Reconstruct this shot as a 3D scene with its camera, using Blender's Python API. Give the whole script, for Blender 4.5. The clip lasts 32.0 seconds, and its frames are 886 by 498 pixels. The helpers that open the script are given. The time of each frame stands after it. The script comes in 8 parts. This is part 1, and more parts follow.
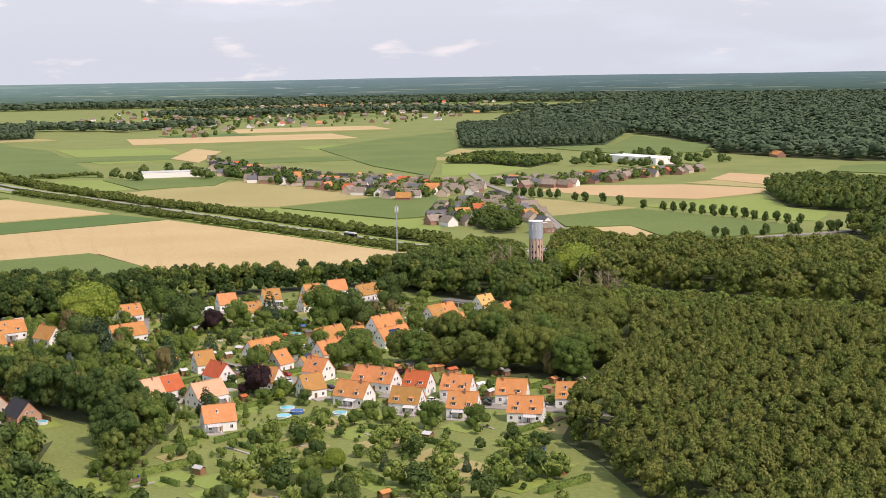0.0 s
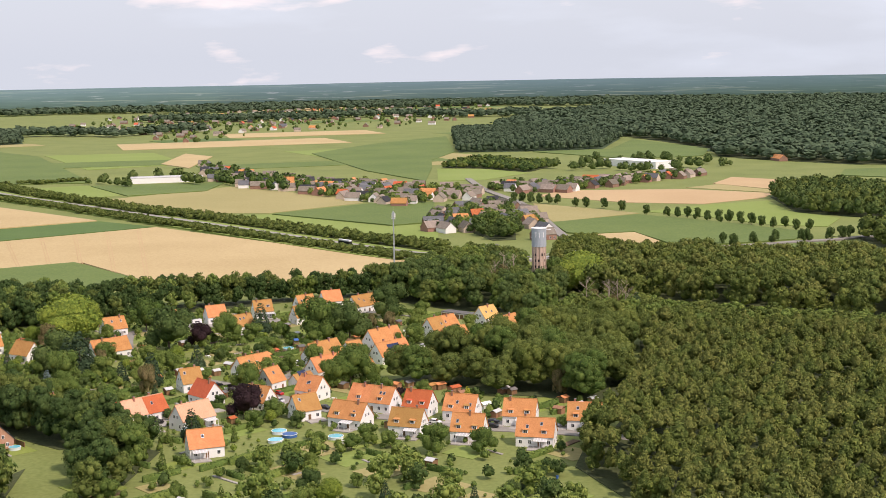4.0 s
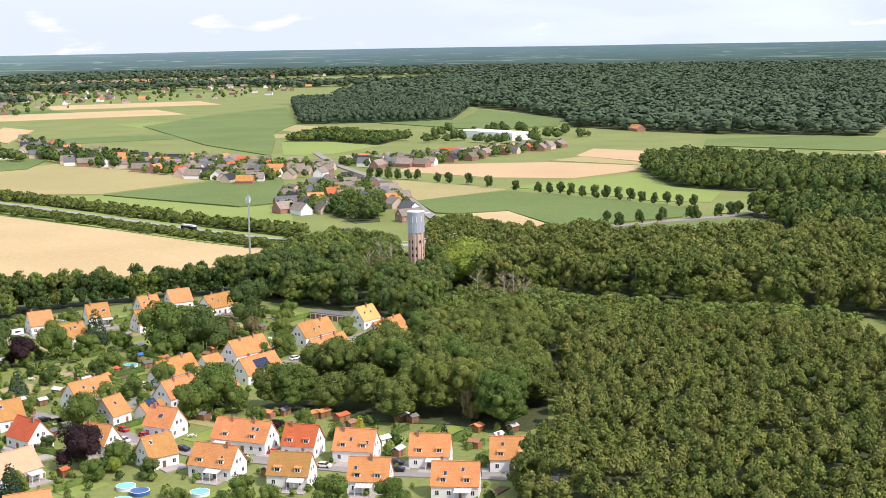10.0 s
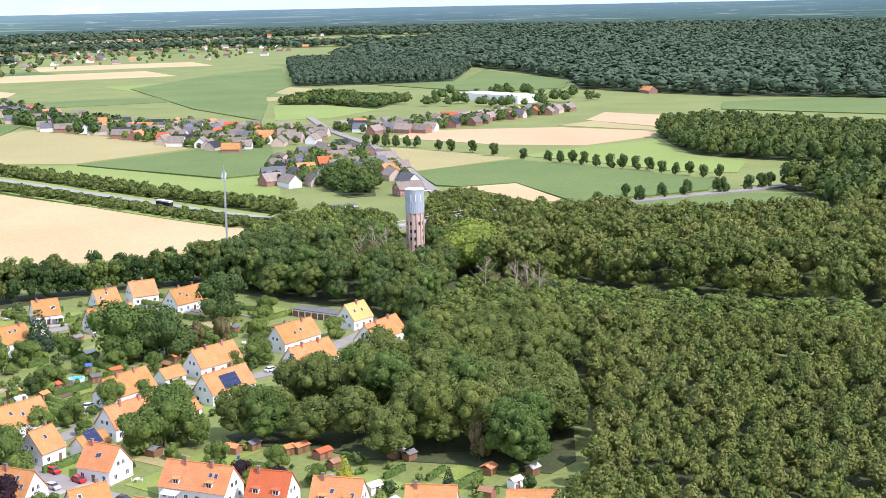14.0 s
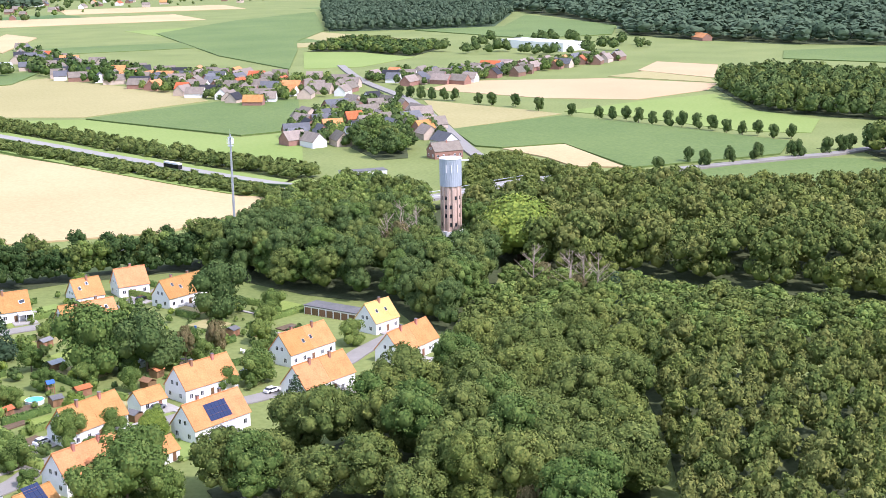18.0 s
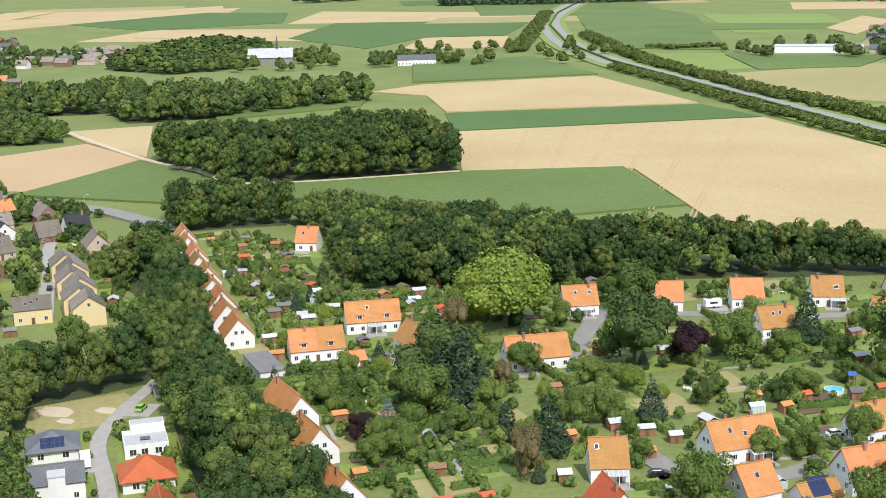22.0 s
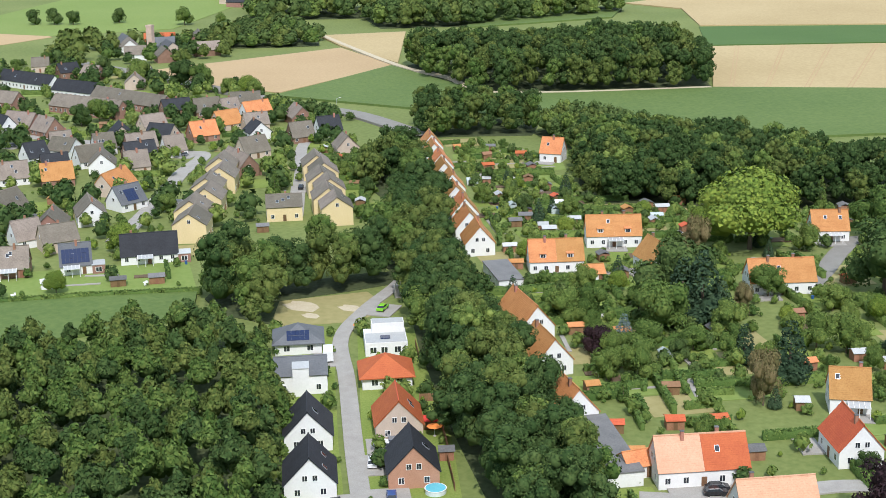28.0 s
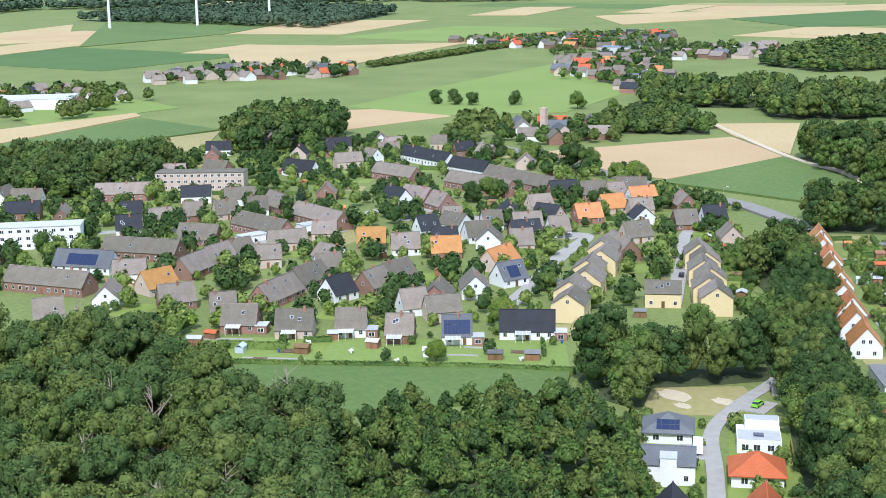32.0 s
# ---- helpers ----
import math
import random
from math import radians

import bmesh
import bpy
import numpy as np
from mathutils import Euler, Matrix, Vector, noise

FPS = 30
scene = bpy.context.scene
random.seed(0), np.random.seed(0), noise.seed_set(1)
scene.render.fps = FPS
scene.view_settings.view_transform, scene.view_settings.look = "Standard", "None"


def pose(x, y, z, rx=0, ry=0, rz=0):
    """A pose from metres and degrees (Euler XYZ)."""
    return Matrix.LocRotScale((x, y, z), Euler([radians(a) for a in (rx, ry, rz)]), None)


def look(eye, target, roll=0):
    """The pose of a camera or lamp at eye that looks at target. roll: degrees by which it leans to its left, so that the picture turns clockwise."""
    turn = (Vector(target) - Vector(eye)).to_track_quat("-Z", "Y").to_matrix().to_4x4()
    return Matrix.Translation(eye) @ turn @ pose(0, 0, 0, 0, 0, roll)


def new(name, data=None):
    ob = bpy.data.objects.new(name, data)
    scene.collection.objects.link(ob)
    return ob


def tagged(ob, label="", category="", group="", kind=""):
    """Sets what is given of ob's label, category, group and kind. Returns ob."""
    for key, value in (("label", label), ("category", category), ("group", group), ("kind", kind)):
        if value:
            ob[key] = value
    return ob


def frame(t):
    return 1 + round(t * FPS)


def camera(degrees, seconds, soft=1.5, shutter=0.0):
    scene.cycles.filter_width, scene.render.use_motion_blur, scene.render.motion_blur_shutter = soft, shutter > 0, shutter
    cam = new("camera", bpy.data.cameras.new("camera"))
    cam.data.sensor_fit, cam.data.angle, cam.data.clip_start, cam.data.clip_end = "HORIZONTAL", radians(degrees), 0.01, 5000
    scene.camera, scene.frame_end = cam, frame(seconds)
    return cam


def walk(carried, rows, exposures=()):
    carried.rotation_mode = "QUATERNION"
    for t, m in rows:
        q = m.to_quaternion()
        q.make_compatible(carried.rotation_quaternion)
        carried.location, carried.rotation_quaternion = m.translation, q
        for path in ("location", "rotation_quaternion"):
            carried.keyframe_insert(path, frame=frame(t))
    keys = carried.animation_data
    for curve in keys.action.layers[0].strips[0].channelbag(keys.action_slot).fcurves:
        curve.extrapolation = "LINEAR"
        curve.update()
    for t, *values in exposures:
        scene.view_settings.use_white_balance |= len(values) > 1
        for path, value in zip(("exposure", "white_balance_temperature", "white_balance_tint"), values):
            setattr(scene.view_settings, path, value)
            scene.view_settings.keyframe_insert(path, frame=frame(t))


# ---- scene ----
cam = camera(35.61, 32.0, soft=0.85)
# seconds, eye x y z, yaw, pitch, lean
PATH = [
    (0, -5.0, -294.2, 121.0, -0.37, -7.59, 0.94),
    (0.5, -5.3, -293.1, 120.7, -0.38, -7.59, 0.92),
    (1, -5.7, -290.7, 120.4, -0.49, -6.97, 0.92),
    (1.5, -6.0, -287.3, 120.1, -0.53, -7.00, 0.95),
    (2, -6.3, -283.2, 119.8, -0.56, -7.07, 0.96),
    (2.5, -6.7, -278.3, 119.5, -0.57, -7.14, 0.94),
    (3, -7.0, -272.8, 119.2, -0.58, -7.22, 1.01),
    (3.5, -7.5, -266.8, 118.9, -0.59, -7.31, 1.04),
    (4, -8.0, -260.4, 118.6, -0.66, -7.40, 1.04),
    (4.5, -8.5, -253.7, 118.3, -0.74, -7.49, 1.04),
    (5, -9.0, -246.8, 118.0, -0.81, -7.58, 1.04),
    (5.5, -10.5, -239.6, 117.7, -0.88, -7.67, 1.05),
    (6, -12.0, -232.2, 117.4, -1.10, -7.76, 1.04),
    (6.5, -15.5, -224.6, 117.1, -4.44, -7.88, 0.95),
    (7, -19.5, -216.8, 116.7, -6.71, -7.98, 0.88),
    (7.5, -22.5, -208.9, 116.4, -7.15, -8.08, 0.90),
    (8, -23.8, -200.8, 116.1, -7.39, -8.17, 0.99),
    (8.5, -23.6, -192.5, 115.7, -7.46, -8.31, 0.92),
    (9, -23.5, -184.1, 115.4, -7.58, -8.45, 0.98),
    (9.5, -22.5, -175.5, 115.1, -7.59, -8.61, 0.95),
    (10, -21.3, -166.6, 114.7, -7.61, -8.74, 0.99),
    (10.5, -20.2, -157.6, 114.3, -7.57, -8.92, 0.96),
    (11, -19.0, -148.3, 114.0, -7.49, -9.10, 1.04),
    (11.5, -17.8, -138.8, 113.6, -7.48, -9.29, 0.98),
    (12, -16.5, -129.1, 113.3, -7.50, -9.48, 1.05),
    (12.5, -15.3, -119.2, 113.0, -7.54, -9.71, 1.05),
    (13, -14.0, -109.1, 112.6, -7.55, -9.92, 1.06),
    (13.5, -12.6, -98.7, 112.3, -7.53, -10.15, 1.05),
    (14, -11.3, -88.3, 112.0, -7.54, -10.38, 1.12),
    (14.5, -9.9, -77.7, 111.7, -7.53, -10.64, 1.09),
    (15, -8.6, -67.1, 111.4, -7.48, -10.92, 1.07),
    (15.5, -7.2, -56.5, 111.1, -7.43, -11.20, 1.06),
    (16, -5.9, -46.1, 110.9, -7.38, -11.48, 1.05),
    (16.5, -4.6, -35.8, 110.6, -7.33, -11.77, 1.03),
    (17, -3.3, -25.9, 110.4, -7.26, -12.05, 1.04),
    (17.5, -2.1, -16.5, 110.3, -7.22, -12.36, 1.06),
    (18, -1.0, -7.8, 110.1, -5.87, -12.68, 1.03),
    (18.5, 0.0, 0.0, 110.0, -0.58, -12.76, 1.21),
    (19, 0.0, 0.0, 110.0, 3.92, -12.71, 1.27),
    (19.5, 0.0, 0.0, 110.0, 9.57, -12.66, 1.37),
    (20, 0.0, 0.0, 110.0, 18.06, -12.63, 1.45),
    (20.5, 0.0, 0.0, 110.0, 19.81, -12.68, 1.42),
    (21, 0.0, 0.0, 110.0, 23.22, -12.69, 1.40),
    (21.5, 0.0, 0.0, 110.0, 27.65, -12.68, 1.41),
    (22, 0.0, 0.0, 110.0, 28.39, -12.73, 1.35),
    (22.5, 0.0, 0.0, 110.0, 28.27, -12.77, 1.32),
    (23, 0.0, 0.0, 110.0, 28.16, -12.81, 1.29),
    (23.5, 0.0, 0.0, 110.0, 28.05, -12.82, 1.27),
    (24, 0.0, 0.0, 110.0, 27.95, -12.84, 1.26),
    (24.5, 0.0, 0.0, 110.0, 29.15, -12.83, 1.26),
    (25, 0.0, 0.0, 110.0, 36.53, -12.73, 1.28),
    (25.5, 0.0, 0.0, 110.0, 37.46, -12.78, 1.22),
    (26, 0.0, 0.0, 110.0, 37.38, -12.96, 1.20),
    (26.5, 0.0, 0.0, 110.0, 37.34, -14.75, 1.18),
    (27, 0.0, 0.0, 110.0, 37.83, -15.23, 1.16),
    (27.5, 0.0, 0.0, 110.0, 38.32, -15.71, 1.14),
    (28, 0.0, 0.0, 110.0, 38.81, -16.18, 1.11),
    (28.5, 0.0, 0.0, 110.0, 39.30, -16.66, 1.09),
    (29, 0.0, 0.0, 110.0, 42.40, -16.66, 1.10),
    (29.5, 0.0, 0.0, 110.0, 44.90, -16.63, 1.12),
    (30, 0.0, 0.0, 110.0, 47.46, -16.63, 1.08),
    (30.5, 0.0, 0.0, 110.0, 49.66, -16.65, 1.15),
    (31, 0.0, 0.0, 110.0, 53.00, -16.64, 1.24),
    (31.5, 0.0, 0.0, 110.0, 54.51, -15.19, 1.13),
    (32, 0.0, 0.0, 110.0, 54.86, -12.37, 1.09),
]
walk(cam, [(t, pose(x, y, z, 90 + pitch, 0, yaw) @ pose(0, 0, 0, 0, 0, -lean)) for t, x, y, z, yaw, pitch, lean in PATH],
     [(0, -0.18, 7300, 27), (3, -0.18, 7300, 27), (6, -0.12, 7200, 27), (9, 0.1, 6900, 25), (13, 0.32, 6150, 28), (17, 0.52, 5900, 30), (19, 0.48, 5900, 29), (20, 0.22, 6050, 23), (21.5, 0.0, 6250, 17), (23, -0.1, 6350, 14), (25, -0.14, 6200, 13), (29, -0.14, 6050, 13), (31, 0.0, 5800, 13), (32, 0.05, 5600, 14)])

# ---- sky, sun, exposure ----
SUN_AZ, SUN_EL = 133.0, 50.0          # degrees clockwise from +y, and up
world = bpy.data.worlds.new("sky")
scene.world = world
world.use_nodes = True
wn, wl = world.node_tree.nodes, world.node_tree.links
wn.clear()
w_out = wn.new("ShaderNodeOutputWorld")
w_bg = wn.new("ShaderNodeBackground")
w_sky = wn.new("ShaderNodeTexSky")
w_sky.sky_type, w_sky.sun_disc = "NISHITA", False
w_sky.sun_elevation, w_sky.sun_rotation = radians(SUN_EL), radians(SUN_AZ)
w_sky.dust_density, w_sky.air_density = 3.0, 1.0
w_bg.inputs["Strength"].default_value = 0.12
# thin high cloud: one soft noise veil, denser in small heaps
w_co = wn.new("ShaderNodeTexCoord")
w_map = wn.new("ShaderNodeMapping")
w_map.inputs["Scale"].default_value = (2.0, 2.0, 9.0)
w_no = wn.new("ShaderNodeTexNoise")
w_no.inputs["Scale"].default_value, w_no.inputs["Detail"].default_value = 2.2, 6.0
w_ra = wn.new("ShaderNodeMapRange")
w_ra.inputs["From Min"].default_value, w_ra.inputs["From Max"].default_value = 0.5, 0.68
w_ra.inputs["To Min"].default_value, w_ra.inputs["To Max"].default_value = 0.78, 0.92
w_mix = wn.new("ShaderNodeMix")
w_mix.data_type = "RGBA"
w_mix.inputs["B"].default_value = (6.8, 8.5, 9.9, 1)
wl.new(w_co.outputs["Generated"], w_map.inputs["Vector"])
wl.new(w_map.outputs["Vector"], w_no.inputs["Vector"])
wl.new(w_no.outputs["Fac"], w_ra.inputs["Value"])
wl.new(w_ra.outputs["Result"], w_mix.inputs["Factor"])
# the sky keeps its horizon colour just below the eye's level
w_sep, w_max, w_com = wn.new("ShaderNodeSeparateXYZ"), wn.new("ShaderNodeMath"), wn.new("ShaderNodeCombineXYZ")
w_max.operation = "MAXIMUM"
w_max.inputs[1].default_value = 0.012
wl.new(w_co.outputs["Generated"], w_sep.inputs["Vector"])
wl.new(w_sep.outputs["X"], w_com.inputs["X"])
wl.new(w_sep.outputs["Y"], w_com.inputs["Y"])
wl.new(w_sep.outputs["Z"], w_max.inputs[0])
wl.new(w_max.outputs[0], w_com.inputs["Z"])
wl.new(w_com.outputs["Vector"], w_sky.inputs["Vector"])
wl.new(w_sky.outputs["Color"], w_mix.inputs["A"])
# small fair-weather heaps
w_map2 = wn.new("ShaderNodeMapping")
w_map2.inputs["Scale"].default_value = (6.0, 6.0, 24.0)
w_no2 = wn.new("ShaderNodeTexNoise")
w_no2.inputs["Scale"].default_value, w_no2.inputs["Detail"].default_value = 2.0, 5.0
w_ra2 = wn.new("ShaderNodeMapRange")
w_ra2.inputs["From Min"].default_value, w_ra2.inputs["From Max"].default_value, w_ra2.inputs["To Max"].default_value = 0.60, 0.74, 0.75
w_mix2 = wn.new("ShaderNodeMix")
w_mix2.data_type = "RGBA"
w_mix2.inputs["B"].default_value = (10.5, 10.3, 10.4, 1)
wl.new(w_co.outputs["Generated"], w_map2.inputs["Vector"])
wl.new(w_map2.outputs["Vector"], w_no2.inputs["Vector"])
wl.new(w_no2.outputs["Fac"], w_ra2.inputs["Value"])
wl.new(w_ra2.outputs["Result"], w_mix2.inputs["Factor"])
wl.new(w_mix.outputs["Result"], w_mix2.inputs["A"])
wl.new(w_mix2.outputs["Result"], w_bg.inputs["Color"])
wl.new(w_bg.outputs["Background"], w_out.inputs["Surface"])

sun_data = bpy.data.lights.new("sun", "SUN")
sun_data.energy, sun_data.angle, sun_data.color = 4.1, radians(0.55), (1.0, 0.95, 0.87)
sun = new("sun", sun_data)
_h = Vector((math.sin(radians(SUN_AZ)) * math.cos(radians(SUN_EL)), math.cos(radians(SUN_AZ)) * math.cos(radians(SUN_EL)), math.sin(radians(SUN_EL))))
sun.matrix_world = look(_h * 500, (0, 0, 0))
scene.view_settings.exposure = 0.0

# ---- materials ----
MATS = {}


def mat(name, a, b, scale=1.0, rough=0.8, bump=0.0, fine=8.0, metallic=0.0, vary=0.0, island=0.0, band=None, spec=0.3, obj=True, transl=0.0):
    """Two-scale procedural surface. a, b: colours mixed by noise; vary: spread from object to object; island: from piece to piece;
    band: (axis, period in metres, depth) of a relief of courses."""
    m = bpy.data.materials.new(name)
    m.use_nodes = True
    n, l = m.node_tree.nodes, m.node_tree.links
    bs = n["Principled BSDF"]
    bs.inputs["Roughness"].default_value, bs.inputs["Metallic"].default_value = rough, metallic
    bs.inputs["Specular IOR Level"].default_value = spec
    co = n.new("ShaderNodeTexCoord")
    big, small = n.new("ShaderNodeTexNoise"), n.new("ShaderNodeTexNoise")
    big.inputs["Scale"].default_value, big.inputs["Detail"].default_value = scale, 4.0
    small.inputs["Scale"].default_value, small.inputs["Detail"].default_value = scale * fine, 3.0
    for t in (big, small):
        l.new(co.outputs["Object"], t.inputs["Vector"])
    add = n.new("ShaderNodeMath")
    add.operation = "MULTIPLY_ADD"
    add.inputs[1].default_value = 0.55
    l.new(small.outputs["Fac"], add.inputs[0])
    half = n.new("ShaderNodeMath")
    half.operation = "MULTIPLY"
    half.inputs[1].default_value = 0.45
    l.new(big.outputs["Fac"], half.inputs[0])
    l.new(half.outputs[0], add.inputs[2])
    rng = n.new("ShaderNodeMapRange")
    rng.inputs["From Min"].default_value, rng.inputs["From Max"].default_value = 0.34, 0.66
    l.new(add.outputs[0], rng.inputs["Value"])
    mix = n.new("ShaderNodeMix")
    mix.data_type = "RGBA"
    mix.inputs["A"].default_value, mix.inputs["B"].default_value = (*a, 1), (*b, 1)
    l.new(rng.outputs["Result"], mix.inputs["Factor"])
    col = mix.outputs["Result"]
    for amount, node, out in ((vary, "ShaderNodeObjectInfo", "Random"), (island, "ShaderNodeNewGeometry", "Random Per Island")):
        if amount:
            src = n.new(node)
            r2 = n.new("ShaderNodeMapRange")
            r2.inputs["To Min"].default_value, r2.inputs["To Max"].default_value = 1 - amount, 1 + amount
            l.new(src.outputs[out], r2.inputs["Value"])
            hsv = n.new("ShaderNodeHueSaturation")
            l.new(r2.outputs["Result"], hsv.inputs["Value"])
            r3 = n.new("ShaderNodeMapRange")
            r3.inputs["To Min"].default_value, r3.inputs["To Max"].default_value = 0.5 + amount * 0.06, 0.5 - amount * 0.06
            l.new(src.outputs[out], r3.inputs["Value"])
            l.new(r3.outputs["Result"], hsv.inputs["Hue"])
            l.new(col, hsv.inputs["Color"])
            col = hsv.outputs["Color"]
    l.new(col, bs.inputs["Base Color"])
    height = small.outputs["Fac"]
    if band:
        axis, period, depth = band
        wv = n.new("ShaderNodeTexWave")
        wv.bands_direction = axis
        wv.wave_profile = "SAW"
        wv.inputs["Scale"].default_value = 0.314 / period
        wv.inputs["Distortion"].default_value = 0.0
        l.new(co.outputs["Object"], wv.inputs["Vector"])
        height = wv.outputs["Fac"]
        bump = depth
    if bump:
        bp = n.new("ShaderNodeBump")
        bp.inputs["Strength"].default_value, bp.inputs["Distance"].default_value = min(1.0, bump), 0.1
        l.new(height, bp.inputs["Height"])
        l.new(bp.outputs["Normal"], bs.inputs["Normal"])
    if transl:
        bs.inputs["Transmission Weight"].default_value = 0.0
        bs.inputs["Subsurface Weight"].default_value = 0.0
    MATS[name] = m
    return m


def glow_free_glass(name, c, rough=0.08):
    m = mat(name, c, tuple(x * 1.3 for x in c), 0.5, rough, spec=0.6)
    return m


mat("grass ground", (0.13, 0.17, 0.045), (0.21, 0.24, 0.075), 0.02, 0.95, fine=30)
mat("garden lawn", (0.14, 0.205, 0.036), (0.25, 0.295, 0.07), 0.09, 0.95, bump=0.4, fine=25)
mat("wheat", (0.405, 0.302, 0.147), (0.50, 0.385, 0.203), 0.012, 0.9, bump=0.3, fine=60)
mat("stubble", (0.42, 0.29, 0.155), (0.50, 0.36, 0.20), 0.015, 0.95, bump=0.3, fine=60)
mat("beet", (0.068, 0.128, 0.03), (0.095, 0.16, 0.042), 0.02, 0.9, bump=0.4, fine=60)
mat("corn", (0.088, 0.142, 0.034), (0.142, 0.196, 0.052), 0.012, 0.9, fine=50, band=("X", 1.6, 1.0))
mat("meadow", (0.17, 0.24, 0.052), (0.225, 0.285, 0.078), 0.012, 0.95, bump=0.2, fine=50)
mat("dry meadow", (0.27, 0.245, 0.095), (0.36, 0.31, 0.14), 0.012, 0.95, bump=0.2, fine=40)
mat("forest floor", (0.040, 0.056, 0.019), (0.080, 0.096, 0.040), 0.1, 1.0)
mat("asphalt", (0.215, 0.20, 0.178), (0.28, 0.265, 0.238), 0.25, 0.9, fine=20)
mat("highway concrete", (0.25, 0.238, 0.215), (0.33, 0.315, 0.288), 0.1, 0.9, fine=20)
mat("paving", (0.30, 0.28, 0.255), (0.40, 0.375, 0.34), 0.4, 0.9, fine=12)
mat("bed soil", (0.10, 0.068, 0.042), (0.17, 0.12, 0.075), 0.5, 1.0, bump=0.4, fine=10)
mat("greenhouse pane", (0.45, 0.52, 0.54), (0.55, 0.61, 0.62), 0.6, 0.12, spec=0.6)
mat("sand", (0.48, 0.40, 0.27), (0.58, 0.50, 0.36), 0.3, 1.0)
mat("white render", (0.74, 0.735, 0.72), (0.82, 0.815, 0.80), 0.25, 0.85, fine=10)
mat("yellow render", (0.66, 0.53, 0.29), (0.74, 0.60, 0.35), 0.25, 0.85, fine=10)
mat("brick wall", (0.235, 0.13, 0.095), (0.33, 0.195, 0.145), 0.6, 0.9, fine=10, vary=0.2)
mat("orange brick", (0.40, 0.21, 0.135), (0.52, 0.29, 0.195), 0.6, 0.9, fine=10)
mat("pale brick", (0.50, 0.40, 0.32), (0.60, 0.49, 0.40), 0.6, 0.9, fine=10)
mat("orange tile", (0.46, 0.19, 0.062), (0.62, 0.3, 0.11), 0.35, 0.75, fine=9, vary=0.26, band=("Z", 0.30, 0.8))
mat("red tile", (0.46, 0.10, 0.04), (0.58, 0.15, 0.055), 0.35, 0.75, fine=9, vary=0.12, band=("Z", 0.30, 0.8))
mat("pale tile", (0.62, 0.33, 0.20), (0.72, 0.42, 0.27), 0.35, 0.8, fine=9, vary=0.08, band=("Z", 0.30, 0.8))
mat("yellow tile", (0.62, 0.37, 0.12), (0.72, 0.45, 0.17), 0.35, 0.8, fine=9, band=("Z", 0.30, 0.8))
mat("brown tile", (0.172, 0.143, 0.114), (0.275, 0.236, 0.19), 0.3, 0.8, fine=9, vary=0.34, band=("Z", 0.30, 0.8))
mat("grey tile", (0.1, 0.105, 0.115), (0.15, 0.155, 0.165), 0.3, 0.8, fine=9, vary=0.2, band=("Z", 0.30, 0.6))
mat("dark tile", (0.026, 0.027, 0.032), (0.045, 0.047, 0.054), 0.3, 0.8, fine=9, vary=0.15, band=("Z", 0.30, 0.6))
mat("flat roofing", (0.12, 0.12, 0.12), (0.20, 0.195, 0.19), 0.3, 0.9, fine=10, vary=0.3)
mat("corrugated", (0.42, 0.43, 0.43), (0.55, 0.55, 0.54), 0.4, 0.6, fine=10, vary=0.15)
mat("solar", (0.012, 0.02, 0.06), (0.02, 0.035, 0.10), 2.0, 0.15, spec=0.6)
mat("frame white", (0.78, 0.78, 0.77), (0.84, 0.84, 0.83), 1.0, 0.5)
mat("pane", (0.02, 0.024, 0.03), (0.04, 0.046, 0.055), 0.6, 0.06, spec=0.8)
mat("door wood", (0.16, 0.085, 0.045), (0.24, 0.13, 0.07), 1.5, 0.6, vary=0.3)
mat("timber", (0.22, 0.115, 0.06), (0.32, 0.18, 0.10), 1.2, 0.8, vary=0.3)
mat("chimney brick", (0.30, 0.14, 0.09), (0.42, 0.22, 0.15), 1.2, 0.9, vary=0.25)
mat("bark", (0.10, 0.075, 0.05), (0.17, 0.135, 0.10), 1.0, 0.95)
mat("dead wood", (0.27, 0.215, 0.165), (0.38, 0.31, 0.25), 1.0, 0.95)
mat("leaf forest", (0.076, 0.111, 0.027), (0.127, 0.158, 0.043), 0.07, 0.85, fine=14, island=0.3, spec=0.06)
# far woods: distance haze painted into the leaf colour, greyer and less varied
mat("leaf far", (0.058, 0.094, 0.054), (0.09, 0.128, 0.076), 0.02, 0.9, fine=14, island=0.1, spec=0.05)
mat("leaf olive", (0.104, 0.127, 0.032), (0.162, 0.18, 0.052), 0.07, 0.85, fine=14, island=0.3, spec=0.06)
mat("leaf moss", (0.098, 0.132, 0.029), (0.154, 0.182, 0.048), 0.07, 0.85, fine=14, island=0.3, spec=0.06)
mat("leaf oak", (0.084, 0.138, 0.03), (0.138, 0.19, 0.05), 0.07, 0.85, fine=14, island=0.32, vary=0.22, spec=0.06)
mat("leaf dark", (0.048, 0.086, 0.025), (0.082, 0.122, 0.038), 0.07, 0.85, fine=14, island=0.3, vary=0.22, spec=0.06)
mat("leaf light", (0.131, 0.194, 0.027), (0.206, 0.269, 0.050), 0.1, 0.85, fine=14, island=0.3, vary=0.12, spec=0.15)
mat("leaf purple", (0.022, 0.014, 0.016), (0.05, 0.026, 0.028), 0.1, 0.85, fine=14, island=0.4, spec=0.15)
mat("leaf spruce", (0.034, 0.065, 0.031), (0.065, 0.104, 0.052), 0.1, 0.85, fine=14, island=0.4, vary=0.25, spec=0.15)
mat("leaf blue", (0.11, 0.16, 0.15), (0.18, 0.235, 0.225), 0.2, 0.85, fine=14, island=0.3, spec=0.15)
